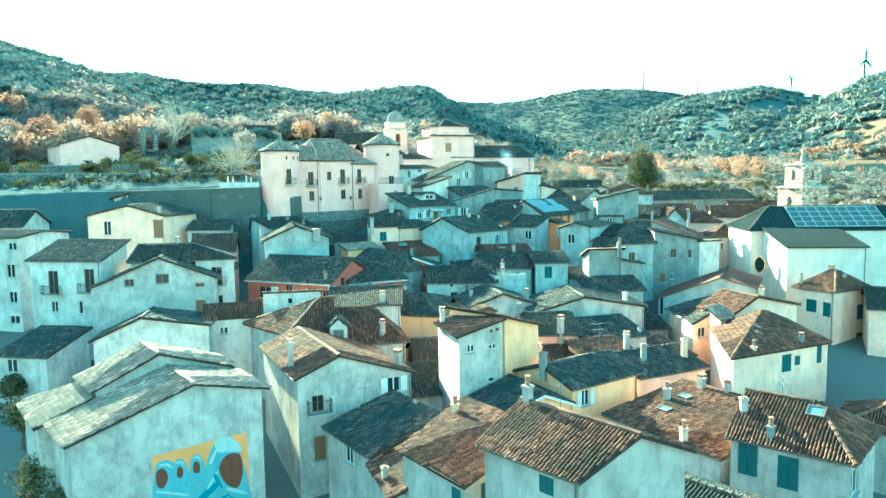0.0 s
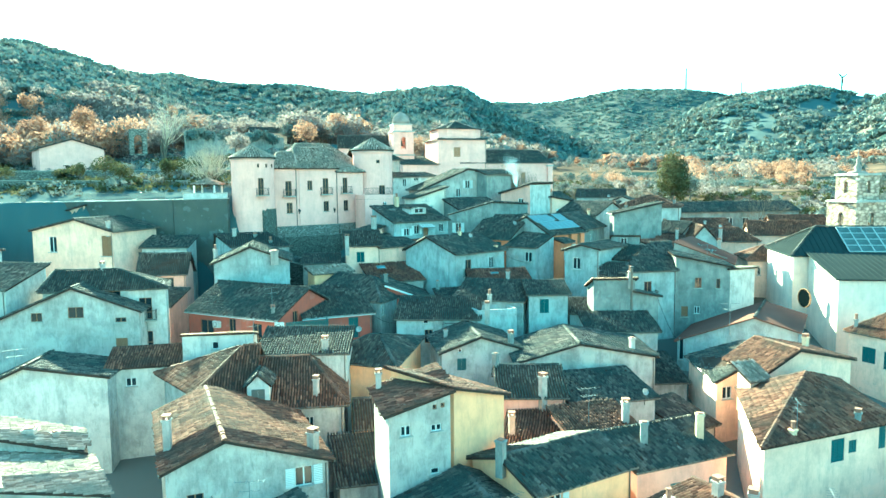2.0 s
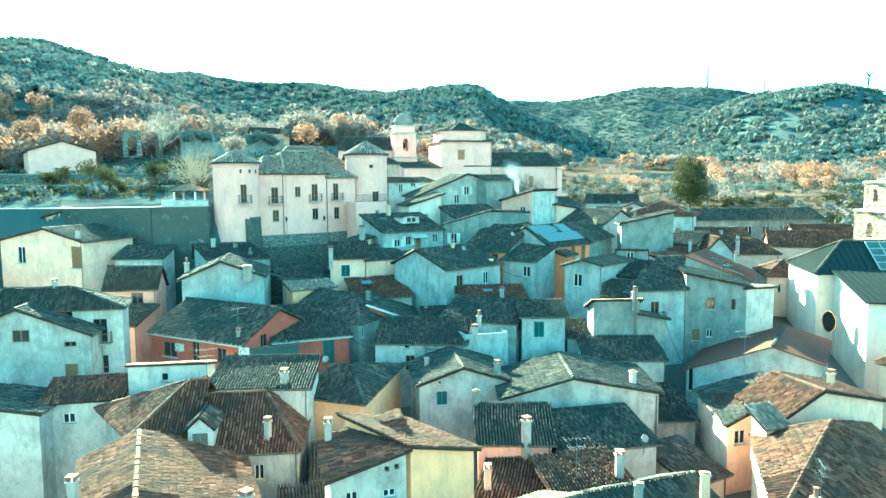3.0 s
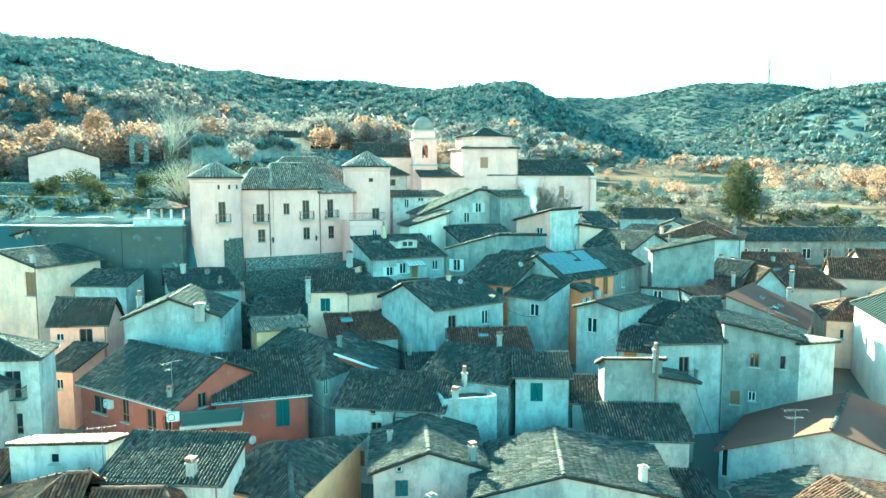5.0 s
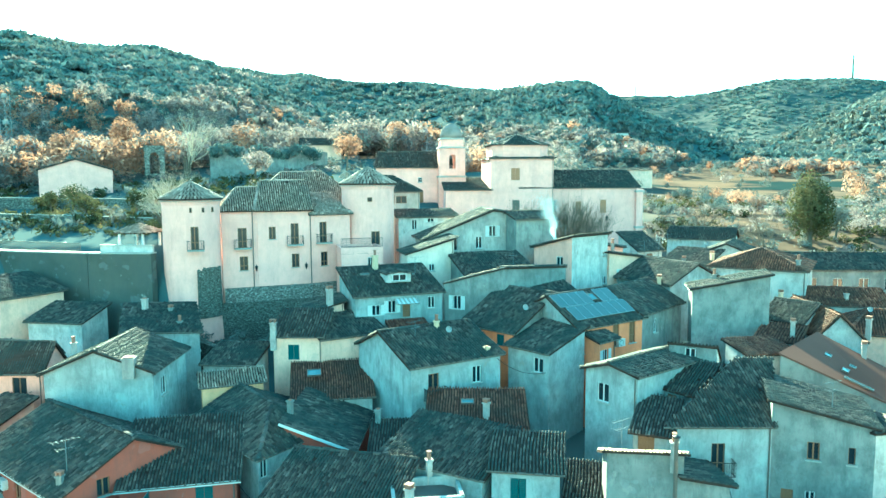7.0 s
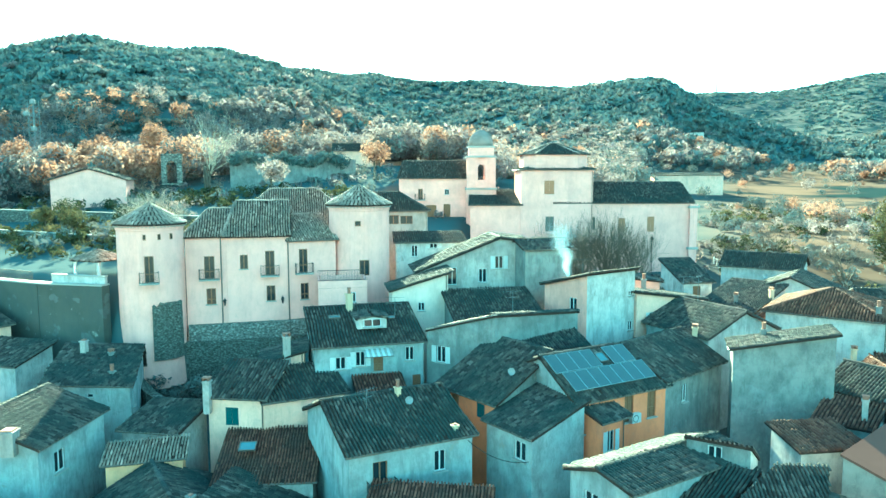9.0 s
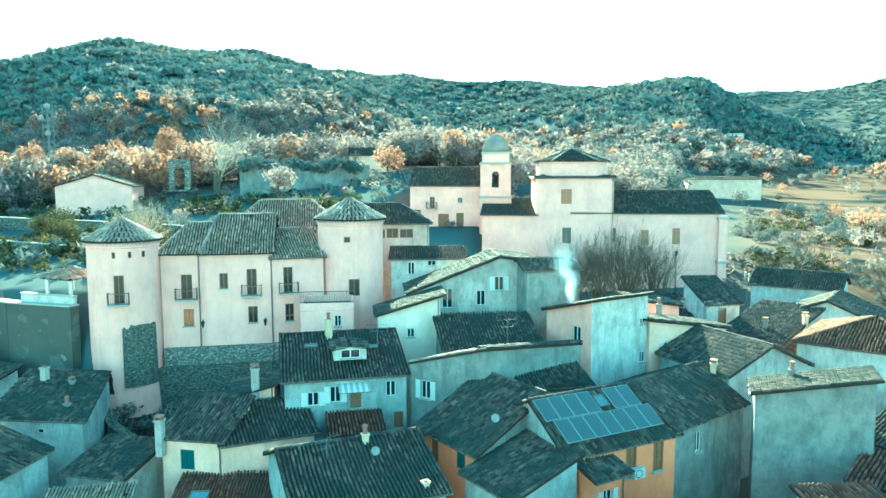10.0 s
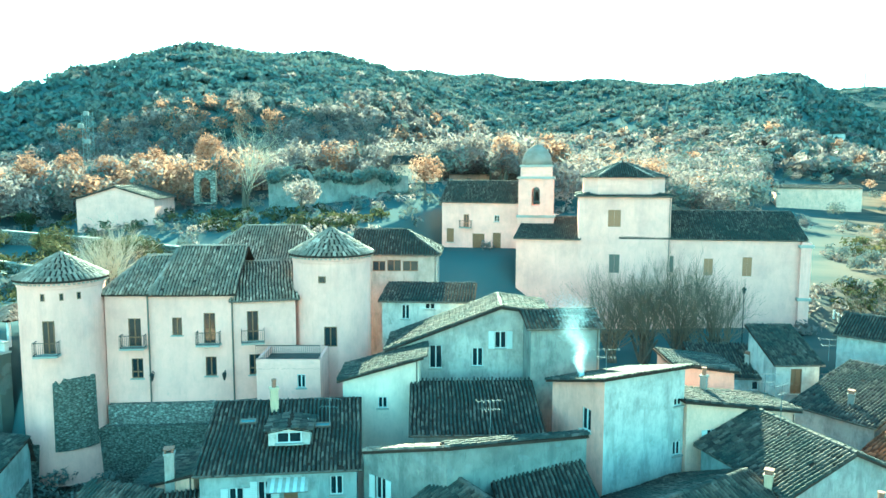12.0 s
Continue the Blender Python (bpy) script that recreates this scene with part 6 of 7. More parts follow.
for i, (x, y) in enumerate(((-108.4, 159.6), (-105.9, 165.5), (-102, 171.5), (-98.5, 174), (-96, 178.5), (-112, 155), (-90, 186))):
    leafy_tree(x, y, terrain_z(x, y), rng.uniform(10.5, 13), rng.uniform(3, 3.8), "orange", "tall autumn tree with pale orange leaves", 60 + i, 2200, 0.24)
for i in range(16):
    x, y = rng.uniform(-95, -42), rng.uniform(119, 158)
    leafy_tree(x, y, gz(x, y), rng.uniform(2.2, 5.0), rng.uniform(1.3, 2.6), "shrub", "dark evergreen shrub on the garden terrace", 90 + i, 700, 0.16)
for i in range(14):
    x, y = rng.uniform(-100, -20), rng.uniform(196, 222)
    leafy_tree(x, y, terrain_z(x, y), rng.uniform(6, 10), rng.uniform(2.4, 4.0), ("tan", "olive", "orange")[i % 3], "autumn tree behind the ruined wall", 120 + i, 700, 0.3)


def ivy(name, label, spots2, seed, mat, size=0.2):
    r2 = np.random.RandomState(seed)
    V = np.concatenate([crown_cards(r2, x, y, z, rx, rz, n, size) for x, y, z, rx, rz, n in spots2])
    tagged(mesh_np(name, V, quads_for(len(V) // 4), mat), label, "ivy", "", "stuff")


ivy("ivy", "dark ivy hanging over the ruined wall", [(-57 + 16.5 * f, 168.2 + 14.6 * f, 36.4 + 0.5 * math.sin(f * 19), 1.6, 1.7, 420) for f in (0.0, 0.06, 0.13, 0.2, 0.34, 0.42, 0.5, 0.56, 0.62, 0.68, 0.74, 0.8, 0.86, 0.92)], 7, LEAF["green"])
ivy("undergrowth", "overgrown shrubs and weeds on the slope below the palace", [(-24 + 1.1 * i, 107.5 + 0.55 * i + 1.2 * math.sin(i * 2.1), 15.2 + 0.5 * math.sin(i * 1.7), 1.3, 0.9, 160) for i in range(12)], 8, LEAF["olive"], 0.16)
ivy("undergrowth", "wild bushes beside the painted house", [(-32 + 2.2 * i, 42 + 1.5 * math.sin(i * 2.3), 3.2 + 0.8 * math.sin(i), 1.9, 1.7, 420) for i in range(5)], 9, LEAF["shrub"], 0.13)


def brush(name, label, mat, boxes, seed, density, rad, cards):
    """Low bushes and weeds over stretches of open ground."""
    r2 = np.random.RandomState(seed)
    vs = []
    for x0, x1, y0, y1 in boxes:
        for _ in range(int((x1 - x0) * (y1 - y0) * density)):
            x, y = r2.uniform(x0, x1), r2.uniform(y0, y1)
            if noise.noise(Vector((x * 0.06, y * 0.06, seed))) < -0.05:
                continue
            r = r2.uniform(*rad)
            vs.append(crown_cards(r2, x, y, terrain_z(x, y) + r * 0.4, r, r * 0.8, cards, r * 0.22))
    V = np.concatenate(vs)
    tagged(mesh_np(name, V, quads_for(len(V) // 4), mat), label, "bushes", "", "stuff")


brush("bushes", "dark bushes and brambles on the garden slopes", LEAF["shrub"], [(-100, -30, 118, 165), (-62, -14, 150, 166), (24, 110, 146, 260)], 21, 0.11, (0.5, 1.6), 40)
brush("bushes", "low dark shrubs and rough grass on the garden terraces", LEAF["shrub"], [(-90, -33, 117, 137)], 24, 0.5, (0.3, 1.0), 26)
brush("bushes", "dull olive bushes and weeds on the slopes", LEAF["olive"], [(-100, -26, 112, 190), (22, 110, 140, 260), (60, 160, 130, 240)], 22, 0.06, (0.5, 1.8), 36)
brush("bushes", "dry pale weeds and thin bushes on the slopes", LEAF["tan"], [(-100, -14, 140, 200), (20, 110, 146, 260), (60, 160, 120, 240)], 23, 0.07, (0.4, 1.5), 36)

for i, (x, y, h, r) in enumerate(((-35, 57.5, 4.6, 2.2), (-29.2, 53.6, 4.8, 2.3), (-28.3, 47.4, 5.6, 2.6), (-25.2, 45.6, 4.6, 2.0), (-40.4, 65, 3.4, 1.8))):
    leafy_tree(x, y, gz(x, y) - 0.2, h, r, "shrub", "wild overgrown bush beside the painted house", 160 + i, 1600, 0.14)


# ---- masonry below the palace ----
rubble_wall = masonry("rubble", (0.15, 0.14, 0.12), 5.5)
base_wall = masonry("base", (0.24, 0.215, 0.19), 5.0)
wall_run("stone_wall", [(-25.0, 108.0, 17.9), (-22.2, 112.3, 18.6), (-14.4, 117.3, 18.7), (-10.8, 120.6, 18.9)], 0.9, 11, "old rubble stone wall below the palace front", rubble_wall)
wall_run("stone_wall", [(-22.2, 112.75, 20.1), (-14.45, 117.6, 20.2), (-11.2, 120.7, 20.3)], 0.5, 17, "rough stone base course of the palace", base_wall)
wall_run("stone_wall", [(-25, 107.6, 17.6), (-19.5, 104.6, 16.4), (-15, 103.5, 15.6)], 0.8, 9, "crumbling rubble wall under the palace tower", rubble_wall)


def tower_patch():
    """Bare stonework showing on the foot of the round tower."""
    bm = bmesh.new()
    cx, cy, r = -24.9, 111.3, 3.05
    k = 16
    lo, hi = [], []
    for i in range(k + 1):
        a = radians(-50 + 54 * i / k)
        hi.append(bm.verts.new((cx + r * math.cos(a), cy + r * math.sin(a), 22.5 + 0.3 * noise.noise(Vector((i * 0.7, 1, 0))) + 0.2 * (i > 3))))
        lo.append(bm.verts.new((cx + (r + 0.12) * math.cos(a), cy + (r + 0.12) * math.sin(a), 17.6)))
    for i in range(k):
        bm.faces.new((lo[i], lo[i + 1], hi[i + 1], hi[i]))
    geo = bmesh.ops.extrude_face_region(bm, geom=bm.faces[:])
    for v in geo["geom"]:
        if isinstance(v, bmesh.types.BMVert):
            v.co += (Vector((cx, cy, v.co.z)) - v.co).normalized() * 0.4
    tagged(part("stone_facing", bm, rubble_wall), "bare stone facing on the foot of the round tower", "wall", "", "structure")


tower_patch()


# ---- wall painting ----
def rounded(pts, k):
    """A closed outline with its corners rounded by a spline."""
    if k == 1:
        return pts
    out, n = [], len(pts)
    for i in range(n):
        p0, p1, p2, p3 = (pts[(i + j) % n] for j in (-1, 0, 1, 2))
        for q in range(k):
            t = q / k
            out.append(tuple(0.5 * (2 * b + (c - a) * t + (2 * a - 5 * b + 4 * c - d) * t * t + (3 * b - a - 3 * c + d) * t ** 3) for a, b, c, d in zip(p0, p1, p2, p3)))
    return out


def mural():
    A, B = Vector((-23.2, 42.9, 0)), Vector((-12.2, 46.55, 0))
    e = (B - A).normalized()
    n = Vector((e.y, -e.x, 0))
    cols = {"orange": (0.62, 0.28, 0.10), "blue": (0.21, 0.31, 0.34), "light": (0.42, 0.44, 0.42), "brown": (0.12, 0.05, 0.03), "deep": (0.09, 0.19, 0.24)}
    shapes = [
        ("orange", [(0.15, 3.2), (7.9, 2.6), (7.75, 8.25), (0.1, 7.3)]),
        ("blue", [(3.0, 2.8), (7.6, 2.6), (7.75, 4.4), (7.3, 6.2), (6.9, 7.6), (6.0, 8.1), (5.1, 7.7), (4.5, 6.6), (4.1, 5.4), (3.4, 4.2)]),
        ("light", [(5.1, 7.7), (6.0, 8.1), (6.9, 7.6), (7.3, 6.9), (6.2, 6.95), (5.4, 7.0)]),
        ("brown", [(5.6, 5.0), (6.2, 4.3), (6.9, 4.2), (7.3, 5.2), (7.2, 6.5), (6.6, 6.8), (5.9, 6.6), (5.4, 5.9)]),
        ("blue", [(0.2, 3.3), (3.2, 2.9), (3.6, 4.6), (2.6, 5.0), (1.8, 6.6), (1.0, 6.9), (0.3, 6.3)]),
        ("brown", [(0.4, 5.1), (0.9, 4.9), (1.3, 5.6), (1.0, 6.3), (0.4, 6.1)]),
        ("blue", [(1.6, 5.0), (2.9, 4.9), (2.8, 6.3), (2.3, 6.9), (1.7, 6.4)]),
        ("brown", [(2.0, 5.6), (2.4, 5.5), (2.5, 6.1), (2.1, 6.3)]),
        ("blue", [(3.0, 4.8), (4.3, 5.2), (4.1, 6.6), (3.6, 7.1), (3.1, 6.5)]),
        ("brown", [(3.3, 5.8), (3.8, 5.7), (3.8, 6.4), (3.4, 6.5)]),
        ("deep", [(0.4, 3.6), (2.9, 3.2), (3.1, 3.5), (0.5, 4.0)]), ("deep", [(3.6, 3.3), (5.2, 4.4), (5.1, 4.8), (3.7, 3.9)]), ("deep", [(4.2, 2.8), (6.0, 3.6), (5.9, 3.75), (4.1, 3.0)]),
        ("light", [(4.6, 6.4), (5.2, 7.3), (5.3, 7.2), (4.8, 6.2)]), ("light", [(4.4, 4.6), (5.2, 5.6), (5.25, 5.45), (4.5, 4.4)]), ("deep", [(4.9, 5.2), (5.5, 4.3), (5.6, 4.4), (5.1, 5.4)]),
        ("light", [(0.5, 4.6), (2.6, 4.1), (2.6, 4.25), (0.6, 4.75)]), ("light", [(0.5, 6.6), (1.3, 6.7), (1.7, 6.3), (1.2, 6.5)]), ("light", [(1.9, 6.6), (2.3, 6.8), (2.7, 6.3), (2.3, 6.6)]), ("light", [(3.3, 6.8), (3.7, 7.0), (4.0, 6.5), (3.7, 6.8)]),
        ("light", [(6.0, 4.1), (7.4, 3.6), (7.5, 3.75), (6.2, 4.25)]), ("deep", [(6.2, 3.4), (7.4, 2.9), (7.4, 3.05), (6.3, 3.55)]),
    ]
    th = tagged(empty("mural", -16, 45, 3), "blue and orange mural of plain draped shapes on a house wall", "mural")
    for i, (c, pts) in enumerate(shapes):
        bm = bmesh.new()
        off = 0.012 + 0.006 * i
        f = add_poly(bm, [A + e * u + n * off + Vector((0, 0, z)) for u, z in rounded([(4.55 + 0.77 * u, 8.5 + 0.9 * (z - 8.25)) for u, z in pts], 1 if c == "orange" else 5)])
        g = bmesh.ops.extrude_face_region(bm, geom=[f])
        for v in g["geom"]:
            if isinstance(v, bmesh.types.BMVert):
                v.co -= n * 0.005
        adopt(part("painted_shape", bm, plain("mural_" + c, cols[c], 0.85, 0, 0.18, 3)), th)


mural()


# ---- more chimneys ----
def stacks(rows):
    for key, x, y, z, h, w, paint, kind in rows:
        chimney(HOUSES[key], x, y, z, h, w, stucco(paint, *WALLS[paint]), kind)


stacks([
    ("H21", -25.0, 103.4, 19.35, 1.20, 0.45, "grey", "bare"),
    ("H20", -23.41, 92.45, 17.98, 0.98, 0.38, "grey", "pot"),
    ("L4", -38.92, 98.71, 20.96, 0.87, 0.38, "grey", "bare"),
    ("L3b", -29.5, 79.6, 17.9, 0.92, 0.38, "grey", "slab"),
    ("RED", -13.14, 79.24, 14.25, 0.46, 0.32, "cement", "slab"),
    ("HIP", -3.96, 90.30, 15.74, 0.65, 0.32, "cement", "bare"),
    ("V6", 1.45, 93.28, 14.21, 0.98, 0.38, "cement", "bare"),
    ("W4", 6.90, 82.81, 13.42, 1.03, 0.38, "grey", "slab"),
    ("G4", 8.88, 76.08, 12.04, 0.96, 0.38, "cement", "slab"),
    ("W4", 7.15, 86.16, 14.27, 0.56, 0.32, "grey", "pot"),
])
stacks([
    ("G4", 3.03, 78.54, 12.08, 0.68, 0.32, "grey", "bare"),
    ("S1", 19.07, 74.54, 12.08, 0.87, 0.38, "grey", "bare"),
    ("H6", 21.23, 86.13, 16.39, 0.76, 0.38, "grey", "pot"),
    ("RL6", 39.18, 114.18, 18.46, 0.87, 0.38, "grey", "slab"),
    ("RL7", 33.86, 123.16, 19.46, 0.61, 0.32, "ochre", "slab"),
    ("H18", 36.06, 126.33, 22.51, 0.52, 0.32, "cement", "pot"),
    ("RH3", 28.92, 137.43, 21.55, 0.84, 0.38, "ochre", "slab"),
    ("RL2", 40.36, 125.11, 19.33, 0.52, 0.32, "grey", "bare"),
])
stacks([
    ("H21", -22.4, 103.6, 19.3, 0.48, 0.32, "cement", "slab"),
    ("H21", -19.6, 100.8, 18.75, 0.46, 0.32, "cement", "pot"),
    ("H14", -9.82, 99.38, 18.44, 1.35, 0.45, "grey", "slab"),
    ("H15", -5.21, 111.93, 22.72, 1.43, 0.45, "ochre", "pot"),
    ("H13", 8.09, 100.13, 18.21, 0.31, 0.32, "ochre", "bare"),
    ("H13", 3.72, 101.36, 19.65, 0.49, 0.32, "ochre", "pot"),
    ("RH2", 17.86, 145.61, 20.84, 0.82, 0.38, "grey", "slab"),
])
stacks([
    ("H17", 26.62, 115.82, 22.22, 0.44, 0.32, "cement", "pot"),
    ("WHx", 17.26, 126.94, 23.39, 0.97, 0.38, "cement", "pot"),
    ("RH3", 25.61, 136.69, 21.04, 0.76, 0.38, "cement", "slab"),
    ("H16", 21.88, 118.83, 21.11, 0.74, 0.38, "ochre", "slab"),
    ("D1", 0.6, 42.2, 10.9, 0.62, 0.32, "ochre", "pot"),
    ("MN", -3.60, 40.54, 7.67, 0.65, 0.32, "cement", "bare"),
    ("PK", 16.47, 58.17, 9.85, 1.36, 0.45, "cement", "bare"),
])
stacks([
    ("PK", 20.29, 59.51, 9.84, 1.50, 0.45, "ochre", "bare"),
    ("E", 17.91, 41.90, 10.99, 0.73, 0.38, "grey", "bare"),
    ("G", 15.06, 44.00, 8.33, 0.83, 0.38, "grey", "pot"),
    ("E", 18.48, 39.55, 10.27, 0.54, 0.32, "cement", "pot"),
    ("F", 30.37, 59.94, 10.82, 0.55, 0.32, "cement", "slab"),
    ("F", 25.19, 57.31, 10.79, 0.35, 0.32, "ochre", "pot"),
    ("FB", 32.92, 73.42, 12.5, 0.80, 0.38, "ochre", "slab"),
    ("R1", 40.51, 80.42, 12.81, 0.58, 0.32, "cement", "pot"),
    ("N1", 7.43, 69.29, 11.99, 0.84, 0.38, "cement", "bare"),
    ("YEL", 7.37, 52.63, 10.89, 1.13, 0.45, "cement", "bare"),
])


def flue(x, y, z, h, r, label):
    """A thin metal stove pipe with a cowl."""
    th = tagged(empty("flue_pipe", x, y, z), label, "flue")
    bm = bmesh.new()
    add_tube(bm, [(x, y, z - 3.0), (x, y, z + h)], [r, r], 10)
    adopt(part("pipe", bm, zinc), th)
    bm = bmesh.new()
    add_tube(bm, [(x, y, z + h + 0.05), (x, y, z + h + 0.12), (x, y, z + h + 0.2)], [r * 1.8, r * 1.9, r * 0.3], 10)
    adopt(part("cowl", bm, iron), th)


flue(21.3, 85.7, 16.3, 1.2, 0.12, "tall metal stove pipe on a cement wall")
flue(12.9, 119.0, 23.2, 0.6, 0.14, "short metal stove pipe beside a pink wall")


def wall_lamp(x, y, z, yaw):
    th = tagged(empty("wall_lantern", x, y, z), "dark iron lantern on a wall bracket", "lantern", "palace lanterns")
    n = Vector((math.sin(radians(yaw)), -math.cos(radians(yaw)), 0))
    p = Vector((x, y, z))
    bm = bmesh.new()
    add_tube(bm, [p - n * 0.05, p + n * 0.25 + Vector((0, 0, 0.25)), p + n * 0.5 + Vector((0, 0, 0.1))], [0.025, 0.025, 0.02], 6)
    adopt(part("bracket", bm, iron), th)
    bm = bmesh.new()
    q = p + n * 0.5
    lathe(bm, q.x, q.y, [(0.06, z - 0.45), (0.16, z), (0.19, z + 0.03), (0.03, z + 0.2)], 6)
    adopt(part("lamp_head", bm, iron), th)


def street_lamp(x, y, z, h):
    th = tagged(empty("street_lamp", x, y, z), "dark iron street lamp with a lantern head", "street lamp")
    bm = bmesh.new()
    add_tube(bm, [(x, y, z - 0.3), (x, y, z + 0.8), (x, y, z + h)], [0.09, 0.06, 0.045], 8)
    adopt(part("pole", bm, iron), th)
    bm = bmesh.new()
    lathe(bm, x, y, [(0.08, z + h), (0.2, z + h + 0.45), (0.24, z + h + 0.5), (0.03, z + h + 0.75)], 6)
    adopt(part("lamp_head", bm, iron), th)


street_lamp(16.0, 157.5, 18.8, 6.2)
PALDIR = Vector((7.8, 5.0, 0)).normalized()
for u in (3.35, 8.6):
    q = Vector((-22.4, 112.9, 0)) + PALDIR * u
    wall_lamp(q.x, q.y, 22.3, 32.7)
for u, z1 in ((3.1, 28.2), (9.2, 28.0)):
    q = Vector((-22.4, 112.9, 0)) + PALDIR * u + Vector((PALDIR.y, -PALDIR.x, 0)) * 0.09
    bm = bmesh.new()
    add_tube(bm, [(q.x, q.y, 19.0), (q.x, q.y, z1)], [0.06, 0.06], 6)
    adopt(part("downpipe", bm, zinc), HOUSES["PAL"])


# ---- things on roofs ----
def slope_frame(a, b, depth, z0, zr, k=0.5):
    A, B = Vector((*a, z0)), Vector((*b, z0))
    e = (B - A).normalized()
    inn = Vector((-e.y, e.x, 0))
    s = (inn * depth * k + Vector((0, 0, zr - z0))).normalized()
    return A, e, s, e.cross(s)


def solar_roof():
    A, e, s, n = slope_frame((14.9, 104.2), (20.1, 110.3), 8, 19.5, 21.6, 0.45)
    cell = plain("solar_cell", (0.055, 0.06, 0.06), 0.35, 0.0, 0.2, 1.5)
    rim = plain("aluminium", (0.25, 0.26, 0.26), 0.6, 0.2, 0.1)
    first = None
    for r in range(2):
        for i in range(7):
            if r == 1 and i == 4:
                continue
            c = A + e * (0.75 + 1.02 * i - 0.45 * r) + s * (1.35 + 1.72 * r) + n * 0.3
            if first is None:
                first = tagged(empty("solar_panel", *c), "dark blue solar panel on the orange house roof", "solar panel", "solar panels")
                bm = bmesh.new()
                add_box(bm, c, e, s, n, 0.47, 0.8, 0.02)
                adopt(part("panel_face", bm, cell), first)
                bm = bmesh.new()
                lattice(bm, c, e, n, s, [-0.5, -0.47, 0.47, 0.5], [-0.83, -0.8, 0.8, 0.83], 0.03)
                adopt(part("frame", bm, rim), first)
                o = c
            else:
                bpy.context.view_layer.update()
                copy_thing(first, Matrix.Translation(c))


solar_roof()


def glass_roof():
    """Glazed panels on the church roof."""
    A, e, s, n = slope_frame((41, 95.2), (66, 92.5), 10, 17.8, 20.5)
    pane = plain("roof_glazing", (0.10, 0.105, 0.10), 0.6, 0.0, 0.5, 0.5)
    bar = plain("white_bars", (0.36, 0.34, 0.32), 0.7, 0.0, 0.15)
    th = tagged(empty("glazed_roof", 55, 97, 19), "glazed roof panels in a white grid on the church", "skylight")
    for i in range(9):
        for j in range(4):
            bm = bmesh.new()
            add_box(bm, A + e * (6.5 + 1.3 * i) + s * (0.9 + 1.25 * j) + n * 0.22, e, s, n, 0.58, 0.56, 0.02)
            adopt(part("pane", bm, pane), th)
    bm = bmesh.new()
    lattice(bm, A + e * 11.7 + s * 2.78 + n * 0.22, e, n, s, [v for i in range(10) for v in (-5.9 + 1.3 * i, -5.8 + 1.3 * i)], [v for j in range(5) for v in (-2.55 + 1.25 * j, -2.45 + 1.25 * j)], 0.05)
    adopt(part("grille", bm, bar), th)


glass_roof()


def round_window(x, y, z, nx, ny, r):
    n = Vector((nx, ny, 0)).normalized()
    e = Vector((-n.y, n.x, 0))
    # near-black: the unlit church interior is put into the pane colour
    pane = plain("dark_interior_pane", (0.004, 0.006, 0.007), 0.95, 0.0, 0.2, 3)
    pane.node_tree.nodes["Principled BSDF"].inputs["Specular IOR Level"].default_value = 0.0
    th = tagged(empty("round_window", x, y, z), "round window in the church apse wall", "window")
    c = Vector((x, y, z)) + n * 0.02
    for nm, r0, r1, d, mat in (("glass", 0.0, r, 0.02, pane), ("surround", r, r * 1.08, 0.06, wood_brown)):
        bm = bmesh.new()
        rings = [[bm.verts.new(c + (e * math.cos(2 * math.pi * i / 28) + Vector((0, 0, 1)) * math.sin(2 * math.pi * i / 28)) * max(rr, 0.01) + n * dd) for i in range(28)] for rr, dd in ((r0, d), (r1, d), (r1, -0.1), (r0, -0.1))]
        for k in range(4):
            a, b = rings[k], rings[(k + 1) % 4]
            for i in range(28):
                bm.faces.new((a[i], a[(i + 1) % 28], b[(i + 1) % 28], b[i]))
        adopt(part(nm, bm, mat), th)


round_window(40.45, 90.9, 13.6, -0.976, -0.22, 0.95)


def dormer(x, y, z, yaw, w, h, d, gable, label):
    th = tagged(empty("dormer", x, y, z), label, "dormer")
    e = Vector((math.cos(radians(yaw)), math.sin(radians(yaw)), 0))
    n = Vector((e.y, -e.x, 0))
    up = Vector((0, 0, 1))
    c = Vector((x, y, z))
    bm = bmesh.new()
    pts = [(-w / 2, 0), (w / 2, 0), (w / 2, h), (0, h + gable), (-w / 2, h)]
    f = [bm.verts.new(c + e * u + up * v) for u, v in pts]
    k = [bm.verts.new(c + e * u + up * v - n * d) for u, v in pts]
    bm.faces.new(f)
    bm.faces.new(k[::-1])
    for i in range(5):
        bm.faces.new((f[i], k[i], k[(i + 1) % 5], f[(i + 1) % 5]))
    adopt(part("cheek", bm, stucco("white", *WALLS["white"])), th)
    for sg in (-1, 1):
        sl = [c + e * sg * (w / 2 + 0.15) + up * (h - 0.05) + n * 0.15, c + e * sg * (w / 2 + 0.15) + up * (h - 0.05) - n * d, c + up * (h + gable + 0.08) - n * d, c + up * (h + gable + 0.08) + n * 0.15]
        bm = bmesh.new()
        add_poly(bm, sl)
        add_poly(bm, [v - up * 0.08 for v in sl][::-1])
        adopt(part("roof_slope", bm, deck_mat), th)
        ob = tiles_on(sl, TILES["old"], None, seed=700)
        if ob:
            adopt(ob, th)
    window(th, c - e * w * 0.3 - Vector((0, 0, c.z)) + n * 0.14, e, n, 0, z + 0.15, w * 0.6, h * 0.75, "g" if gable > 0.3 else "w")


dormer(-9.3, 62.2, 10.6, 10, 1.5, 1.6, 2.6, 0.7, "white gabled dormer with grey shutters on a brown roof")
dormer(-2.0, 109.6, 21.9, 36, 2.3, 0.85, 2.4, 0.12, "low white dormer on the long tiled roof")


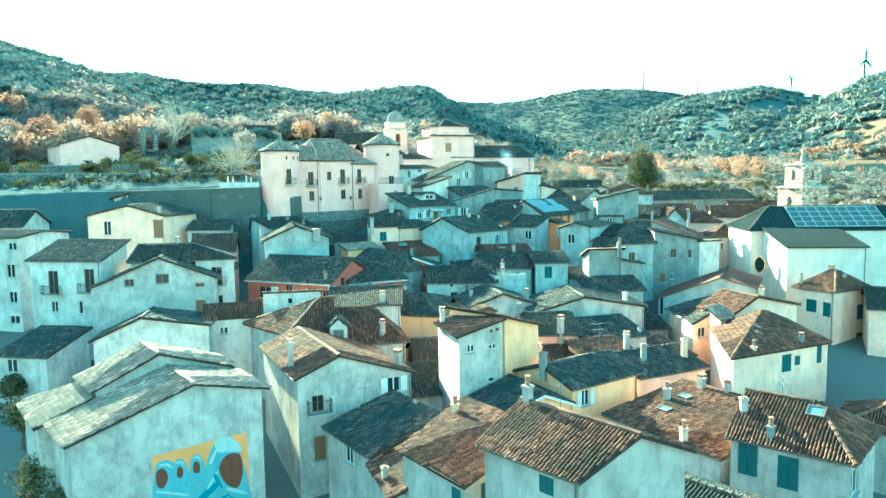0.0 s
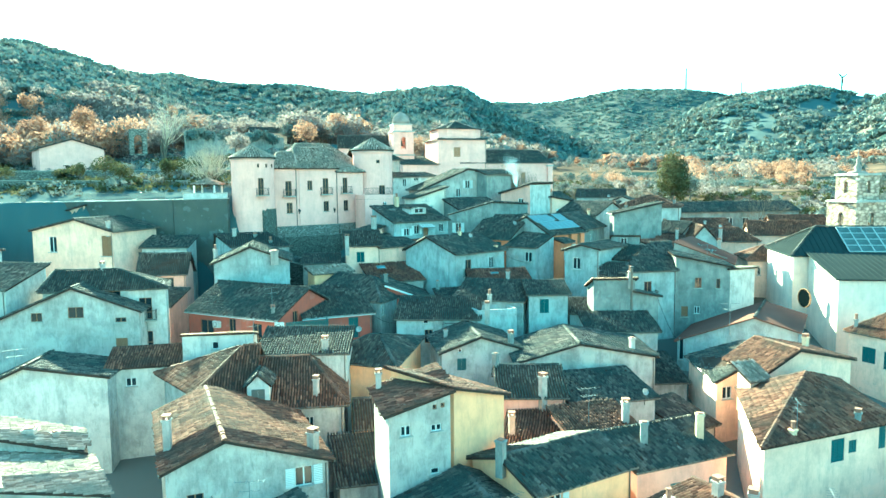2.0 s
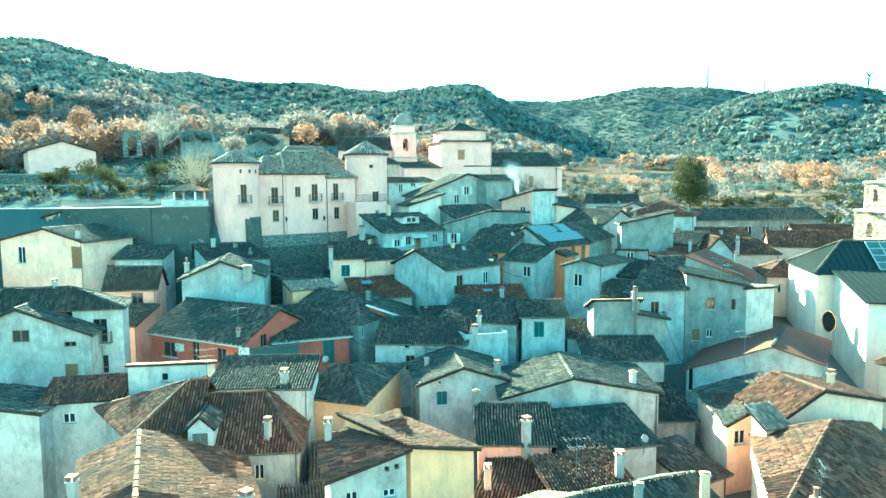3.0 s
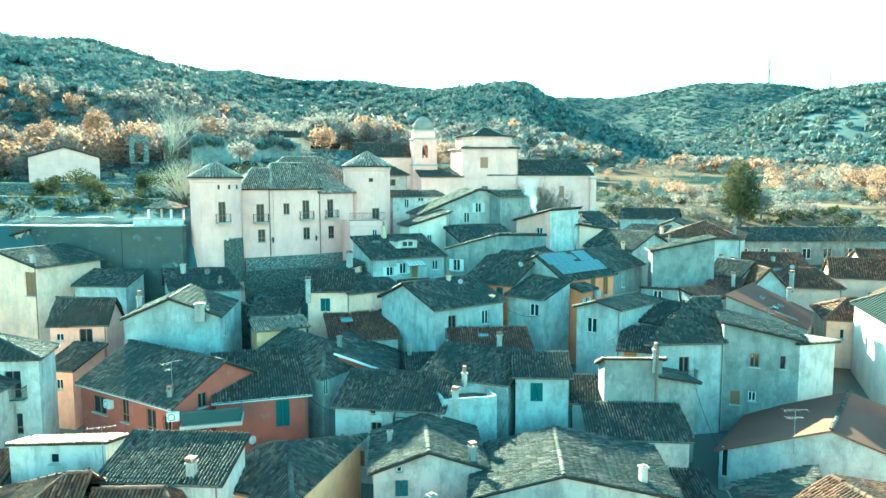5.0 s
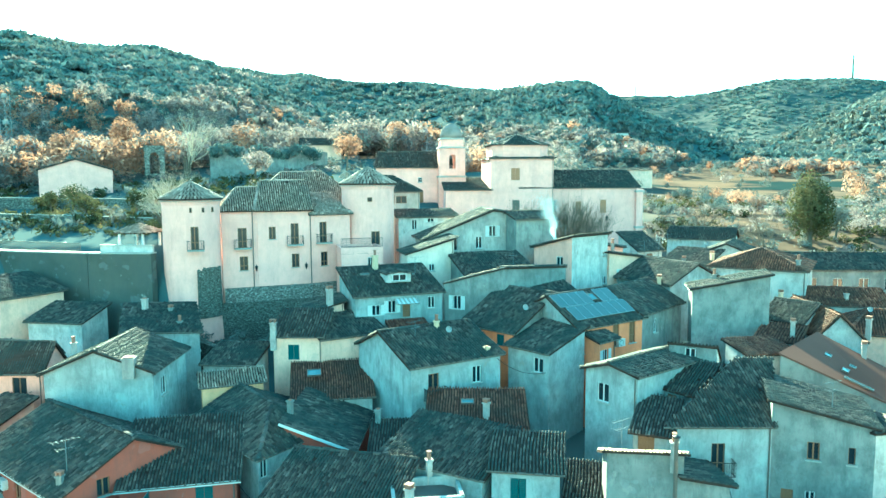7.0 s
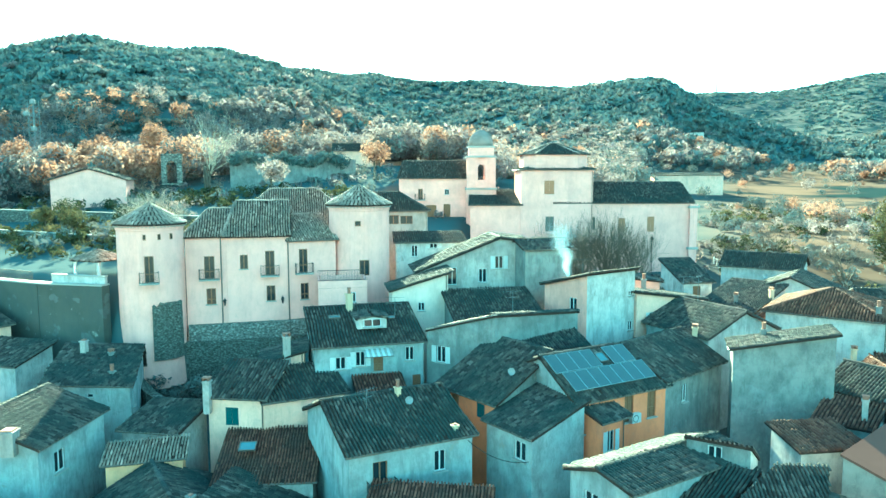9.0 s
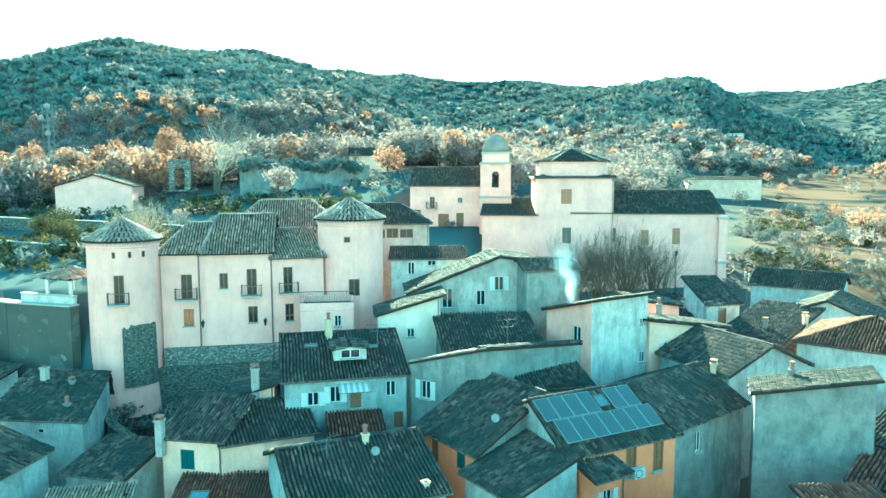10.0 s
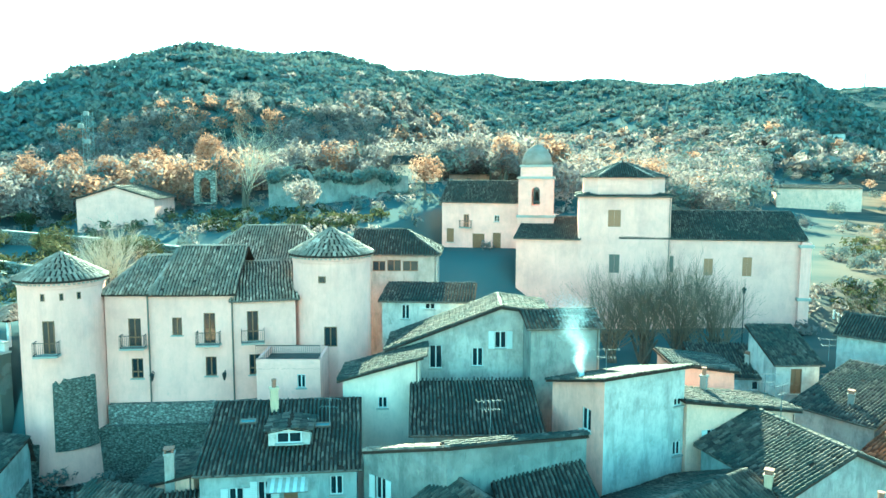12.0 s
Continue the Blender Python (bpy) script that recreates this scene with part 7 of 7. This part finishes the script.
def antenna(x, y, z, h, yaw=20.0):
    th = tagged(empty("antenna", x, y, z), "thin metal television antenna on a roof", "antenna", "roof antennas")
    rod = plain("antenna_metal", (0.16, 0.16, 0.16), 0.75, 0.0, 0.1)
    bm = bmesh.new()
    add_tube(bm, [(x, y, z - 0.3), (x, y, z + h)], [0.025, 0.02], 5)
    adopt(part("mast", bm, rod), th)
    e = Vector((math.cos(radians(yaw)), math.sin(radians(yaw)), 0))
    s = Vector((-e.y, e.x, 0))
    for zz, L in ((h, 0.75), (h - 0.5, 0.5)):
        bm = bmesh.new()
        c = Vector((x, y, z + zz))
        add_tube(bm, [c - e * L, c + e * L], [0.012, 0.012], 4)
        boom = adopt(part("aerial", bm, rod), th)
        for i in range(6):
            bm = bmesh.new()
            p = c + e * (-L + 2 * L * i / 5)
            add_tube(bm, [p - s * (0.35 - 0.03 * i), p + s * (0.35 - 0.03 * i)], [0.008, 0.008], 4)
            q = part("element", bm, rod)
            q.parent, q.matrix_parent_inverse = boom, Matrix.Identity(4)


for x, y, z, h, yaw in ((-11.9, 69.6, 13.4, 2.0, 30), (29.2, 80.5, 12.2, 2.6, 10), (-13.5, 80.2, 14.6, 1.8, 60), (8, 114.8, 22.9, 1.7, 40), (25.5, 57.5, 11.0, 1.8, 80), (13.6, 62, 10, 2.2, 15), (2.6, 99, 19.2, 1.3, 70), (18.4, 88.3, 16.2, 1.2, 50),
                        (12.5, 121.5, 25.4, 1.2, 25), (22, 123.5, 23.5, 1.8, 65), (20.7, 128.5, 23.0, 1.5, 35), (-1.2, 112.2, 22.8, 1.2, 20), (-5.6, 48.8, 9.4, 1.7, 10), (31, 93.4, 17.8, 1.3, 40), (24, 143, 22.8, 1.4, 15), (7.8, 47.2, 9.2, 2.0, 55), (-27.9, 63.9, 12.7, 1.6, 30), (22.9, 47.5, 9.8, 1.6, 75)):
    antenna(x, y, z, h, yaw)


def dish(x, y, z, yaw, r=0.25):
    th = tagged(empty("satellite_dish", x, y, z), "white satellite dish on a short bracket", "satellite dish", "satellite dishes")
    d = Vector((math.sin(radians(yaw)), -math.cos(radians(yaw)), 0.45)).normalized()
    s = d.orthogonal().normalized()
    u = d.cross(s)
    c = Vector((x, y, z + 0.7))
    bm = bmesh.new()
    rings = [[bm.verts.new(c + (s * math.cos(2 * math.pi * i / 18) + u * math.sin(2 * math.pi * i / 18)) * r * f + d * (0.14 * f * f + o)) for i in range(18)] for f, o in ((0.05, 0), (0.5, 0), (1, 0), (1, -0.03), (0.5, -0.03), (0.05, -0.03))]
    for a, b in zip(rings, rings[1:]):
        for i in range(18):
            bm.faces.new((a[i], a[(i + 1) % 18], b[(i + 1) % 18], b[i]))
    adopt(part("reflector", bm, plain("dish_grey", (0.27, 0.26, 0.25), 0.6, 0, 0.2)), th)
    bm = bmesh.new()
    add_tube(bm, [(x, y, z - 0.3), (x, y, z + 0.45), c - d * 0.03], [0.03, 0.03, 0.03], 6)
    adopt(part("bracket", bm, iron), th)


for x, y, z, yaw in ((18.4, 66.6, 9.9, 20), (5.0, 100.2, 19.0, 30), (40.5, 118.5, 18.7, 10), (-3.8, 72.2, 13.4, -20), (44.5, 79, 13.0, 10), (28.5, 140.5, 22.6, 0), (10.5, 104.6, 20.2, 35)):
    dish(x, y, z, yaw)


def roof_window(a, b, depth, z0, zr, k, u, v, w, h, label="small roof window set into the tiles"):
    A, e, s, n = slope_frame(a, b, depth, z0, zr, k)
    c = A + e * u + s * v + n * 0.2
    th = tagged(empty("roof_window", *c), label, "roof window", "roof windows")
    bm = bmesh.new()
    add_box(bm, c, e, s, n, w / 2 - 0.06, h / 2 - 0.06, 0.02)
    adopt(part("pane", bm, plain("skylight_glass", (0.12, 0.15, 0.16), 0.25, 0.0, 0.1, 2)), th)
    bm = bmesh.new()
    lattice(bm, c, e, n, s, [-w / 2, -w / 2 + 0.07, w / 2 - 0.07, w / 2], [-h / 2, -h / 2 + 0.07, h / 2 - 0.07, h / 2], 0.06)
    adopt(part("frame", bm, zinc), th)


roof_window((16.7, 40.7), (21.4, 36.6), 6.5, 9.9, 11.7, 0.5, 3.9, 2.9, 1.0, 0.8)
roof_window((11.5, 49.6), (16.4, 41.5), 9, 8.2, 9.3, 0.9, 2.6, 3.0, 0.9, 0.7)
roof_window((11.5, 49.6), (16.4, 41.5), 9, 8.2, 9.3, 0.9, 2.2, 5.6, 0.9, 0.7)
roof_window((14.9, 104.2), (20.1, 110.3), 8, 19.5, 21.6, 0.45, 4.4, 3.1, 0.8, 0.9)
roof_window((-6, 95), (-0.5, 97.5), 5, 15.2, 16.8, 1, 1.6, 2.6, 1.1, 0.9)
roof_window((-4.9, 105.7), (1.9, 110.6), 6, 21.1, 22.9, 1, 2.0, 4.2, 0.9, 0.4)
roof_window((-4.9, 105.7), (1.9, 110.6), 6, 21.1, 22.9, 1, 6.4, 3.6, 0.9, 0.4)
roof_window((5.5, 90.8), (13.5, 92.6), 6, 14.8, 16.8, 1, 3.0, 3.0, 0.9, 0.5)
for u, v, w, h in ((2.6, 3.1, 0.9, 0.5), (4.6, 4.6, 0.9, 0.5), (4.4, 2.8, 0.7, 0.5), (0.7, 2.0, 0.45, 2.0)):
    roof_window((36.1, 99.6), (39.3, 107.9), 6.5, 16.2, 18.6, 1, u, v, w, h, "small pale roof window in the smooth brown roof")


def rail(pts, h, label, mat, solid=None):
    """A railing along points, with posts and bars."""
    th = tagged(empty("railing", *pts[0]), label, "railing")
    for p, q in zip(pts, pts[1:]):
        p, q = Vector(p), Vector(q)
        e = (q - p).normalized()
        n = Vector((e.y, -e.x, 0))
        L = (q - p).length
        bm = bmesh.new()
        add_box(bm, (p + q) / 2 + Vector((0, 0, h)), e, n, Vector((0, 0, 1)), L / 2, 0.025, 0.025)
        add_box(bm, (p + q) / 2 + Vector((0, 0, 0.08)), e, n, Vector((0, 0, 1)), L / 2, 0.02, 0.02)
        adopt(part("rail", bm, mat), th)
        k = max(2, int(L / 0.14))
        bm = bmesh.new()
        for i in range(k + 1):
            add_box(bm, p.lerp(q, i / k) + Vector((0, 0, h / 2)), e, n, Vector((0, 0, 1)), 0.012, 0.012, h / 2)
        adopt(part("grille", bm, mat, None, "", "stuff"), th)
        if solid:
            bm = bmesh.new()
            add_box(bm, (p + q) / 2 + Vector((0, 0, h / 2)) - n * 0.04, e, n, Vector((0, 0, 1)), L / 2, 0.01, h / 2 - 0.06)
            adopt(part("panel", bm, solid), th)


rail([(-10.2, 115.6, 24.4), (-6.4, 117.8, 24.4)], 0.95, "dark iron railing round the small palace terrace", iron)
rail([(-11.6, 77.9, 12.5), (-8.0, 79.5, 12.5), (-8.5, 80.9, 12.5)], 1.0, "green mesh railing round the red house balcony", wood_teal, plain("green_mesh", (0.05, 0.075, 0.075), 0.6, 0, 0.1))
rail([(2.6, 82.1, 11.9), (2.7, 81.0, 11.9), (5.2, 80.9, 11.9), (5.3, 82.0, 11.9)], 0.95, "iron railing round a small roof terrace", iron)
rail([(-48, 110.0, 24.1), (-36, 108.3, 24.2)], 0.9, "pale metal railing on the palace terrace", zinc)


def slab(name, pts, z0, z1, mat, label, category):
    bm = bmesh.new()
    lo, hi = [bm.verts.new((x, y, z0)) for x, y in pts], [bm.verts.new((x, y, z1)) for x, y in pts]
    bm.faces.new(lo[::-1])
    bm.faces.new(hi)
    n = len(pts)
    for i in range(n):
        bm.faces.new((lo[i], lo[(i + 1) % n], hi[(i + 1) % n], hi[i]))
    return tagged(part(name, bm, mat), label, category)


slab("balcony_slab", [(-11.7, 77.8), (-7.9, 79.5), (-8.7, 81.6), (-12.4, 79.6)], 12.25, 12.5, stone_trim, "grey stone balcony slab on the red house", "balcony")
slab("roof_terrace", [(2.6, 81.0), (5.2, 80.9), (5.2, 82.6), (2.6, 82.6)], 11.7, 11.9, stone_trim, "small projecting roof terrace of a white house", "terrace")


def ac_unit(x, y, z, yaw):
    th = tagged(empty("air_conditioner", x, y, z), "white outdoor air conditioner unit on a wall", "air conditioner")
    e = Vector((math.cos(radians(yaw)), math.sin(radians(yaw)), 0))
    n = Vector((e.y, -e.x, 0))
    c = Vector((x, y, z))
    bm = bmesh.new()
    add_box(bm, c, e, n, Vector((0, 0, 1)), 0.42, 0.17, 0.32)
    bmesh.ops.bevel(bm, geom=bm.edges[:], offset=0.03, segments=2, affect="EDGES")
    adopt(part("casing", bm, plain("aged_casing", (0.5, 0.48, 0.45), 0.6, 0, 0.2)), th)
    bm = bmesh.new()
    for i in range(20):
        a, b2 = 2 * math.pi * i / 20, 2 * math.pi * (i + 1) / 20
        p = [c + n * 0.175 + e * (-0.1 + r * math.cos(t)) + Vector((0, 0, r * math.sin(t))) for r, t in ((0.2, a), (0.2, b2), (0.25, b2), (0.25, a))]
        add_poly(bm, p)
    bmesh.ops.remove_doubles(bm, verts=bm.verts[:], dist=0.002)
    adopt(part("fan_grille", bm, iron), th)


for spec in ((-12.2, 77.9, 13.2, 24), (-19.3, 81.2, 12.7, -24), (18.3, 107.85, 17.6, 49)):
    ac_unit(*spec)


# ---- far things ----
def lattice_mast(x, y, z, h):
    th = tagged(empty("radio_mast", x, y, z), "steel lattice radio mast among the trees", "mast")
    st = plain("galvanised_steel", (0.20, 0.205, 0.205), 0.5, 0.6, 0.2)
    c4 = [Vector((x + dx, y + dy, z)) for dx, dy in ((-0.7, -0.7), (0.7, -0.7), (0.7, 0.7), (-0.7, 0.7))]
    for p in c4:
        bm = bmesh.new()
        add_tube(bm, [p - Vector((0, 0, 1)), p + Vector((0, 0, h))], [0.07, 0.06], 4)
        adopt(part("leg", bm, st), th)
    bm = bmesh.new()
    k = int(h / 1.4)
    for j in range(k):
        for i in range(4):
            a, b = c4[i] + Vector((0, 0, 1.4 * j)), c4[(i + 1) % 4] + Vector((0, 0, 1.4 * (j + 1)))
            add_tube(bm, [a, b], [0.035, 0.035], 3)
            add_tube(bm, [b - Vector((0, 0, 1.4)), a + Vector((0, 0, 1.4))], [0.035, 0.035], 3)
    adopt(part("bracing", bm, st, None, "", "stuff"), th)
    for i, zz in enumerate((0.98, 0.86, 0.7)):
        bm = bmesh.new()
        lathe(bm, x + 0.9 * (-1) ** i, y - 0.9, [(0.1, z + h * zz - 0.5), (0.55, z + h * zz - 0.4), (0.55, z + h * zz + 0.4), (0.1, z + h * zz + 0.5)], 12)
        adopt(part("antenna_drum", bm, plain("drum_grey", (0.22, 0.22, 0.21), 0.8, 0, 0.2)), th)


lattice_mast(-105.5, 169.5, terrain_z(-105.5, 169.5), 19.0)


def turbine(x, y, h, yaw, spin):
    z = terrain_z(x, y)
    # near-black: the backlit look against the sky is put into the colour
    turbine_dark = plain("turbine_silhouette", (0.05, 0.055, 0.055), 0.9, 0, 0.1)
    th = tagged(empty("wind_turbine", x, y, z), "three-bladed wind turbine on the ridge, coloured as a dark silhouette", "wind turbine", "wind turbines")
    bm = bmesh.new()
    add_tube(bm, [(x, y, z - 2), (x, y, z + h * 0.5), (x, y, z + h)], [h * 0.05, h * 0.042, h * 0.034], 10)
    adopt(part("tower", bm, turbine_dark), th)
    e = Vector((math.cos(radians(yaw)), math.sin(radians(yaw)), 0))
    n = Vector((e.y, -e.x, 0))
    hub = Vector((x, y, z + h)) + n * h * 0.04
    bm = bmesh.new()
    add_box(bm, Vector((x, y, z + h)), n, e, Vector((0, 0, 1)), h * 0.05, h * 0.02, h * 0.02)
    adopt(part("nacelle", bm, turbine_dark), th)
    for i in range(3):
        a = radians(spin + 120 * i)
        d = e * math.cos(a) + Vector((0, 0, math.sin(a)))
        bm = bmesh.new()
        add_tube(bm, [hub, hub + d * h * 0.12, hub + d * h * 0.5], [h * 0.035, h * 0.055, h * 0.025], 6)
        adopt(part("blade", bm, turbine_dark), th)


turbine(339, 584, 19, 30, 90)
turbine(369, 768, 17, 30, 30)
for x, y, h in ((416, 1495, 42), (283, 804, 17), (41, 1550, 28), (107, 1547, 10)):
    bm = bmesh.new()
    z = terrain_z(x, y)
    add_tube(bm, [(x, y, z - 2), (x, y, z + h * 0.5), (x, y, z + h)], [h * 0.045, h * 0.04, h * 0.03], 5)
    tagged(part("pylon", bm, bark), "thin steel mast on the far ridge", "mast", "far masts")

house("FAR1", (8, 293), (28, 297), 12, 33.5, 34.2, 0.5, wall="cream", base=20, label="long low pale building among the trees")
FZ = terrain_z(18, 545)
house("FAR2", (13, 545), (22, 546), 6, FZ + 6, FZ + 7.5, 0.5, wall="white", base=FZ - 2, label="small white house on the far hillside")
house("FAR3", (-51, 217), (-43, 220), 6, 37.2, 38.6, 0.5, wall="cream", base=25, label="pale house behind the church among trees")
house("FAR5", (-52, 196), (-44, 200), 8, 39, 40.5, 0.5, wall="cream", base=28, label="pale house behind the ruined wall")


# ---- smoke from a chimney ----
def smoke(path, radii, label, seed, flecks):
    """A thin plume: fine pale flecks, densest along its middle."""
    m, t, b = nodes_of("chimney_smoke", 1.0)
    b.inputs["Base Color"].default_value = (0.62, 0.66, 0.67, 1)
    rng = np.random.RandomState(seed)
    P = np.array(path, float)
    u = rng.rand(flecks) ** 0.8 * (len(P) - 1)
    j = np.minimum(u.astype(int), len(P) - 2)
    f = (u - j)[:, None]
    r = np.interp(u, range(len(P)), radii)[:, None]
    c = P[j] * (1 - f) + P[j + 1] * f + rng.normal(0, 1, (flecks, 3)) * r * (0.5, 0.4, 0.3)
    c[:, 0] += 0.35 * r[:, 0] * np.sin(u * 5 + seed)
    V = np.concatenate([crown_cards(rng, x, y, z, 0.03, 0.03, 1, 0.018) for x, y, z in c])
    ob = mesh_np("smoke", V, quads_for(len(V) // 4), m)
    ob.visible_shadow = False
    tagged(ob, label, "smoke", "", "stuff")


smoke([(11.5, 119.7, 25.2), (11.4, 119.9, 26.4), (11.0, 120.2, 27.8), (10.3, 120.5, 29.4)], [0.12, 0.4, 0.75, 1.3], "thin white smoke rising from a house chimney", 1, 15000)


def pilaster(x, y, ex, ey, z0, z1):
    """The stone corner of the church front."""
    e = Vector((ex, ey, 0)).normalized()
    n = Vector((e.y, -e.x, 0))
    bm = bmesh.new()
    add_box(bm, (x, y, (z0 + z1) / 2), e, n, Vector((0, 0, 1)), 0.55, 0.35, (z1 - z0) / 2)
    adopt(part("pilaster", bm, stucco("palace", *WALLS["palace"])), HOUSES["CHU"])
    for z in (z0 + (z1 - z0) * 0.5, z1 - 0.4):
        bm = bmesh.new()
        add_box(bm, (x, y, z), e, n, Vector((0, 0, 1)), 0.75, 0.5, 0.16)
        adopt(part("cornice", bm, stone_trim), HOUSES["CHU"])


pilaster(20.9, 168.1, 0.94, 0.343, 17, 29.6)


# ---- awning, cables, posts ----
def awning():
    A, e = Vector((-4.9, 105.7, 0)), Vector((6.8, 4.9, 0)).normalized()
    n = Vector((e.y, -e.x, 0))
    th = tagged(empty("awning", *(A + e * 4.8 + Vector((0, 0, 20)))), "white and grey striped cloth awning over a house door", "awning")
    for i in range(11):
        bm = bmesh.new()
        c = A + e * (3.7 + 0.2 * i) + n * 0.5 + Vector((0, 0, 20.45))
        add_box(bm, c, e, (n - Vector((0, 0, 0.35))).normalized(), (Vector((0, 0, 1)) + n * 0.35).normalized(), 0.099, 0.55, 0.015)
        adopt(part("stripe", bm, white_paint if i % 2 else stone_trim), th)
    bm = bmesh.new()
    add_tube(bm, [A + e * 3.6 + n * 1.02 + Vector((0, 0, 20.24)), A + e * 5.8 + n * 1.02 + Vector((0, 0, 20.24))], [0.025, 0.025], 6)
    adopt(part("front_bar", bm, zinc), th)


awning()


def cable(p, q, sag):
    p, q = Vector(p), Vector(q)
    bm = bmesh.new()
    add_tube(bm, [p.lerp(q, i / 10) - Vector((0, 0, sag * 4 * (i / 10) * (1 - i / 10))) for i in range(11)], [0.022] * 11, 4)
    tagged(part("cable", bm, iron), "dark cable slung between two house walls", "cable", "slung cables")


cable((8.9, 100.2, 17.6), (12.7, 100.5, 16.6), 0.5)
cable((-4.6, 84.0, 13.2), (-1.9, 82.4, 12.6), 0.3)
cable((9.6, 76.0, 11.2), (11.1, 85.4, 14.4), 0.6)

cable((24.4, 87.6, 14.0), (25.6, 84.3, 10.4), 0.4)


def post_row(a, b, k):
    """White posts with a rail beside the church path."""
    th = tagged(empty("path_railing", a[0], a[1], terrain_z(*a)), "row of white posts beside the church path", "railing")
    tops = []
    for i in range(k):
        x, y = a[0] + (b[0] - a[0]) * i / (k - 1), a[1] + (b[1] - a[1]) * i / (k - 1)
        z = terrain_z(x, y)
        bm = bmesh.new()
        add_tube(bm, [(x, y, z - 0.4), (x, y, z + 1.0)], [0.13, 0.11], 6)
        adopt(part("post", bm, white_paint), th)
        tops.append((x, y, z + 0.85))
    bm = bmesh.new()
    add_tube(bm, tops, [0.05] * k, 5)
    adopt(part("rail", bm, white_paint), th)


post_row((24.0, 172.0), (30.5, 158.5), 15)

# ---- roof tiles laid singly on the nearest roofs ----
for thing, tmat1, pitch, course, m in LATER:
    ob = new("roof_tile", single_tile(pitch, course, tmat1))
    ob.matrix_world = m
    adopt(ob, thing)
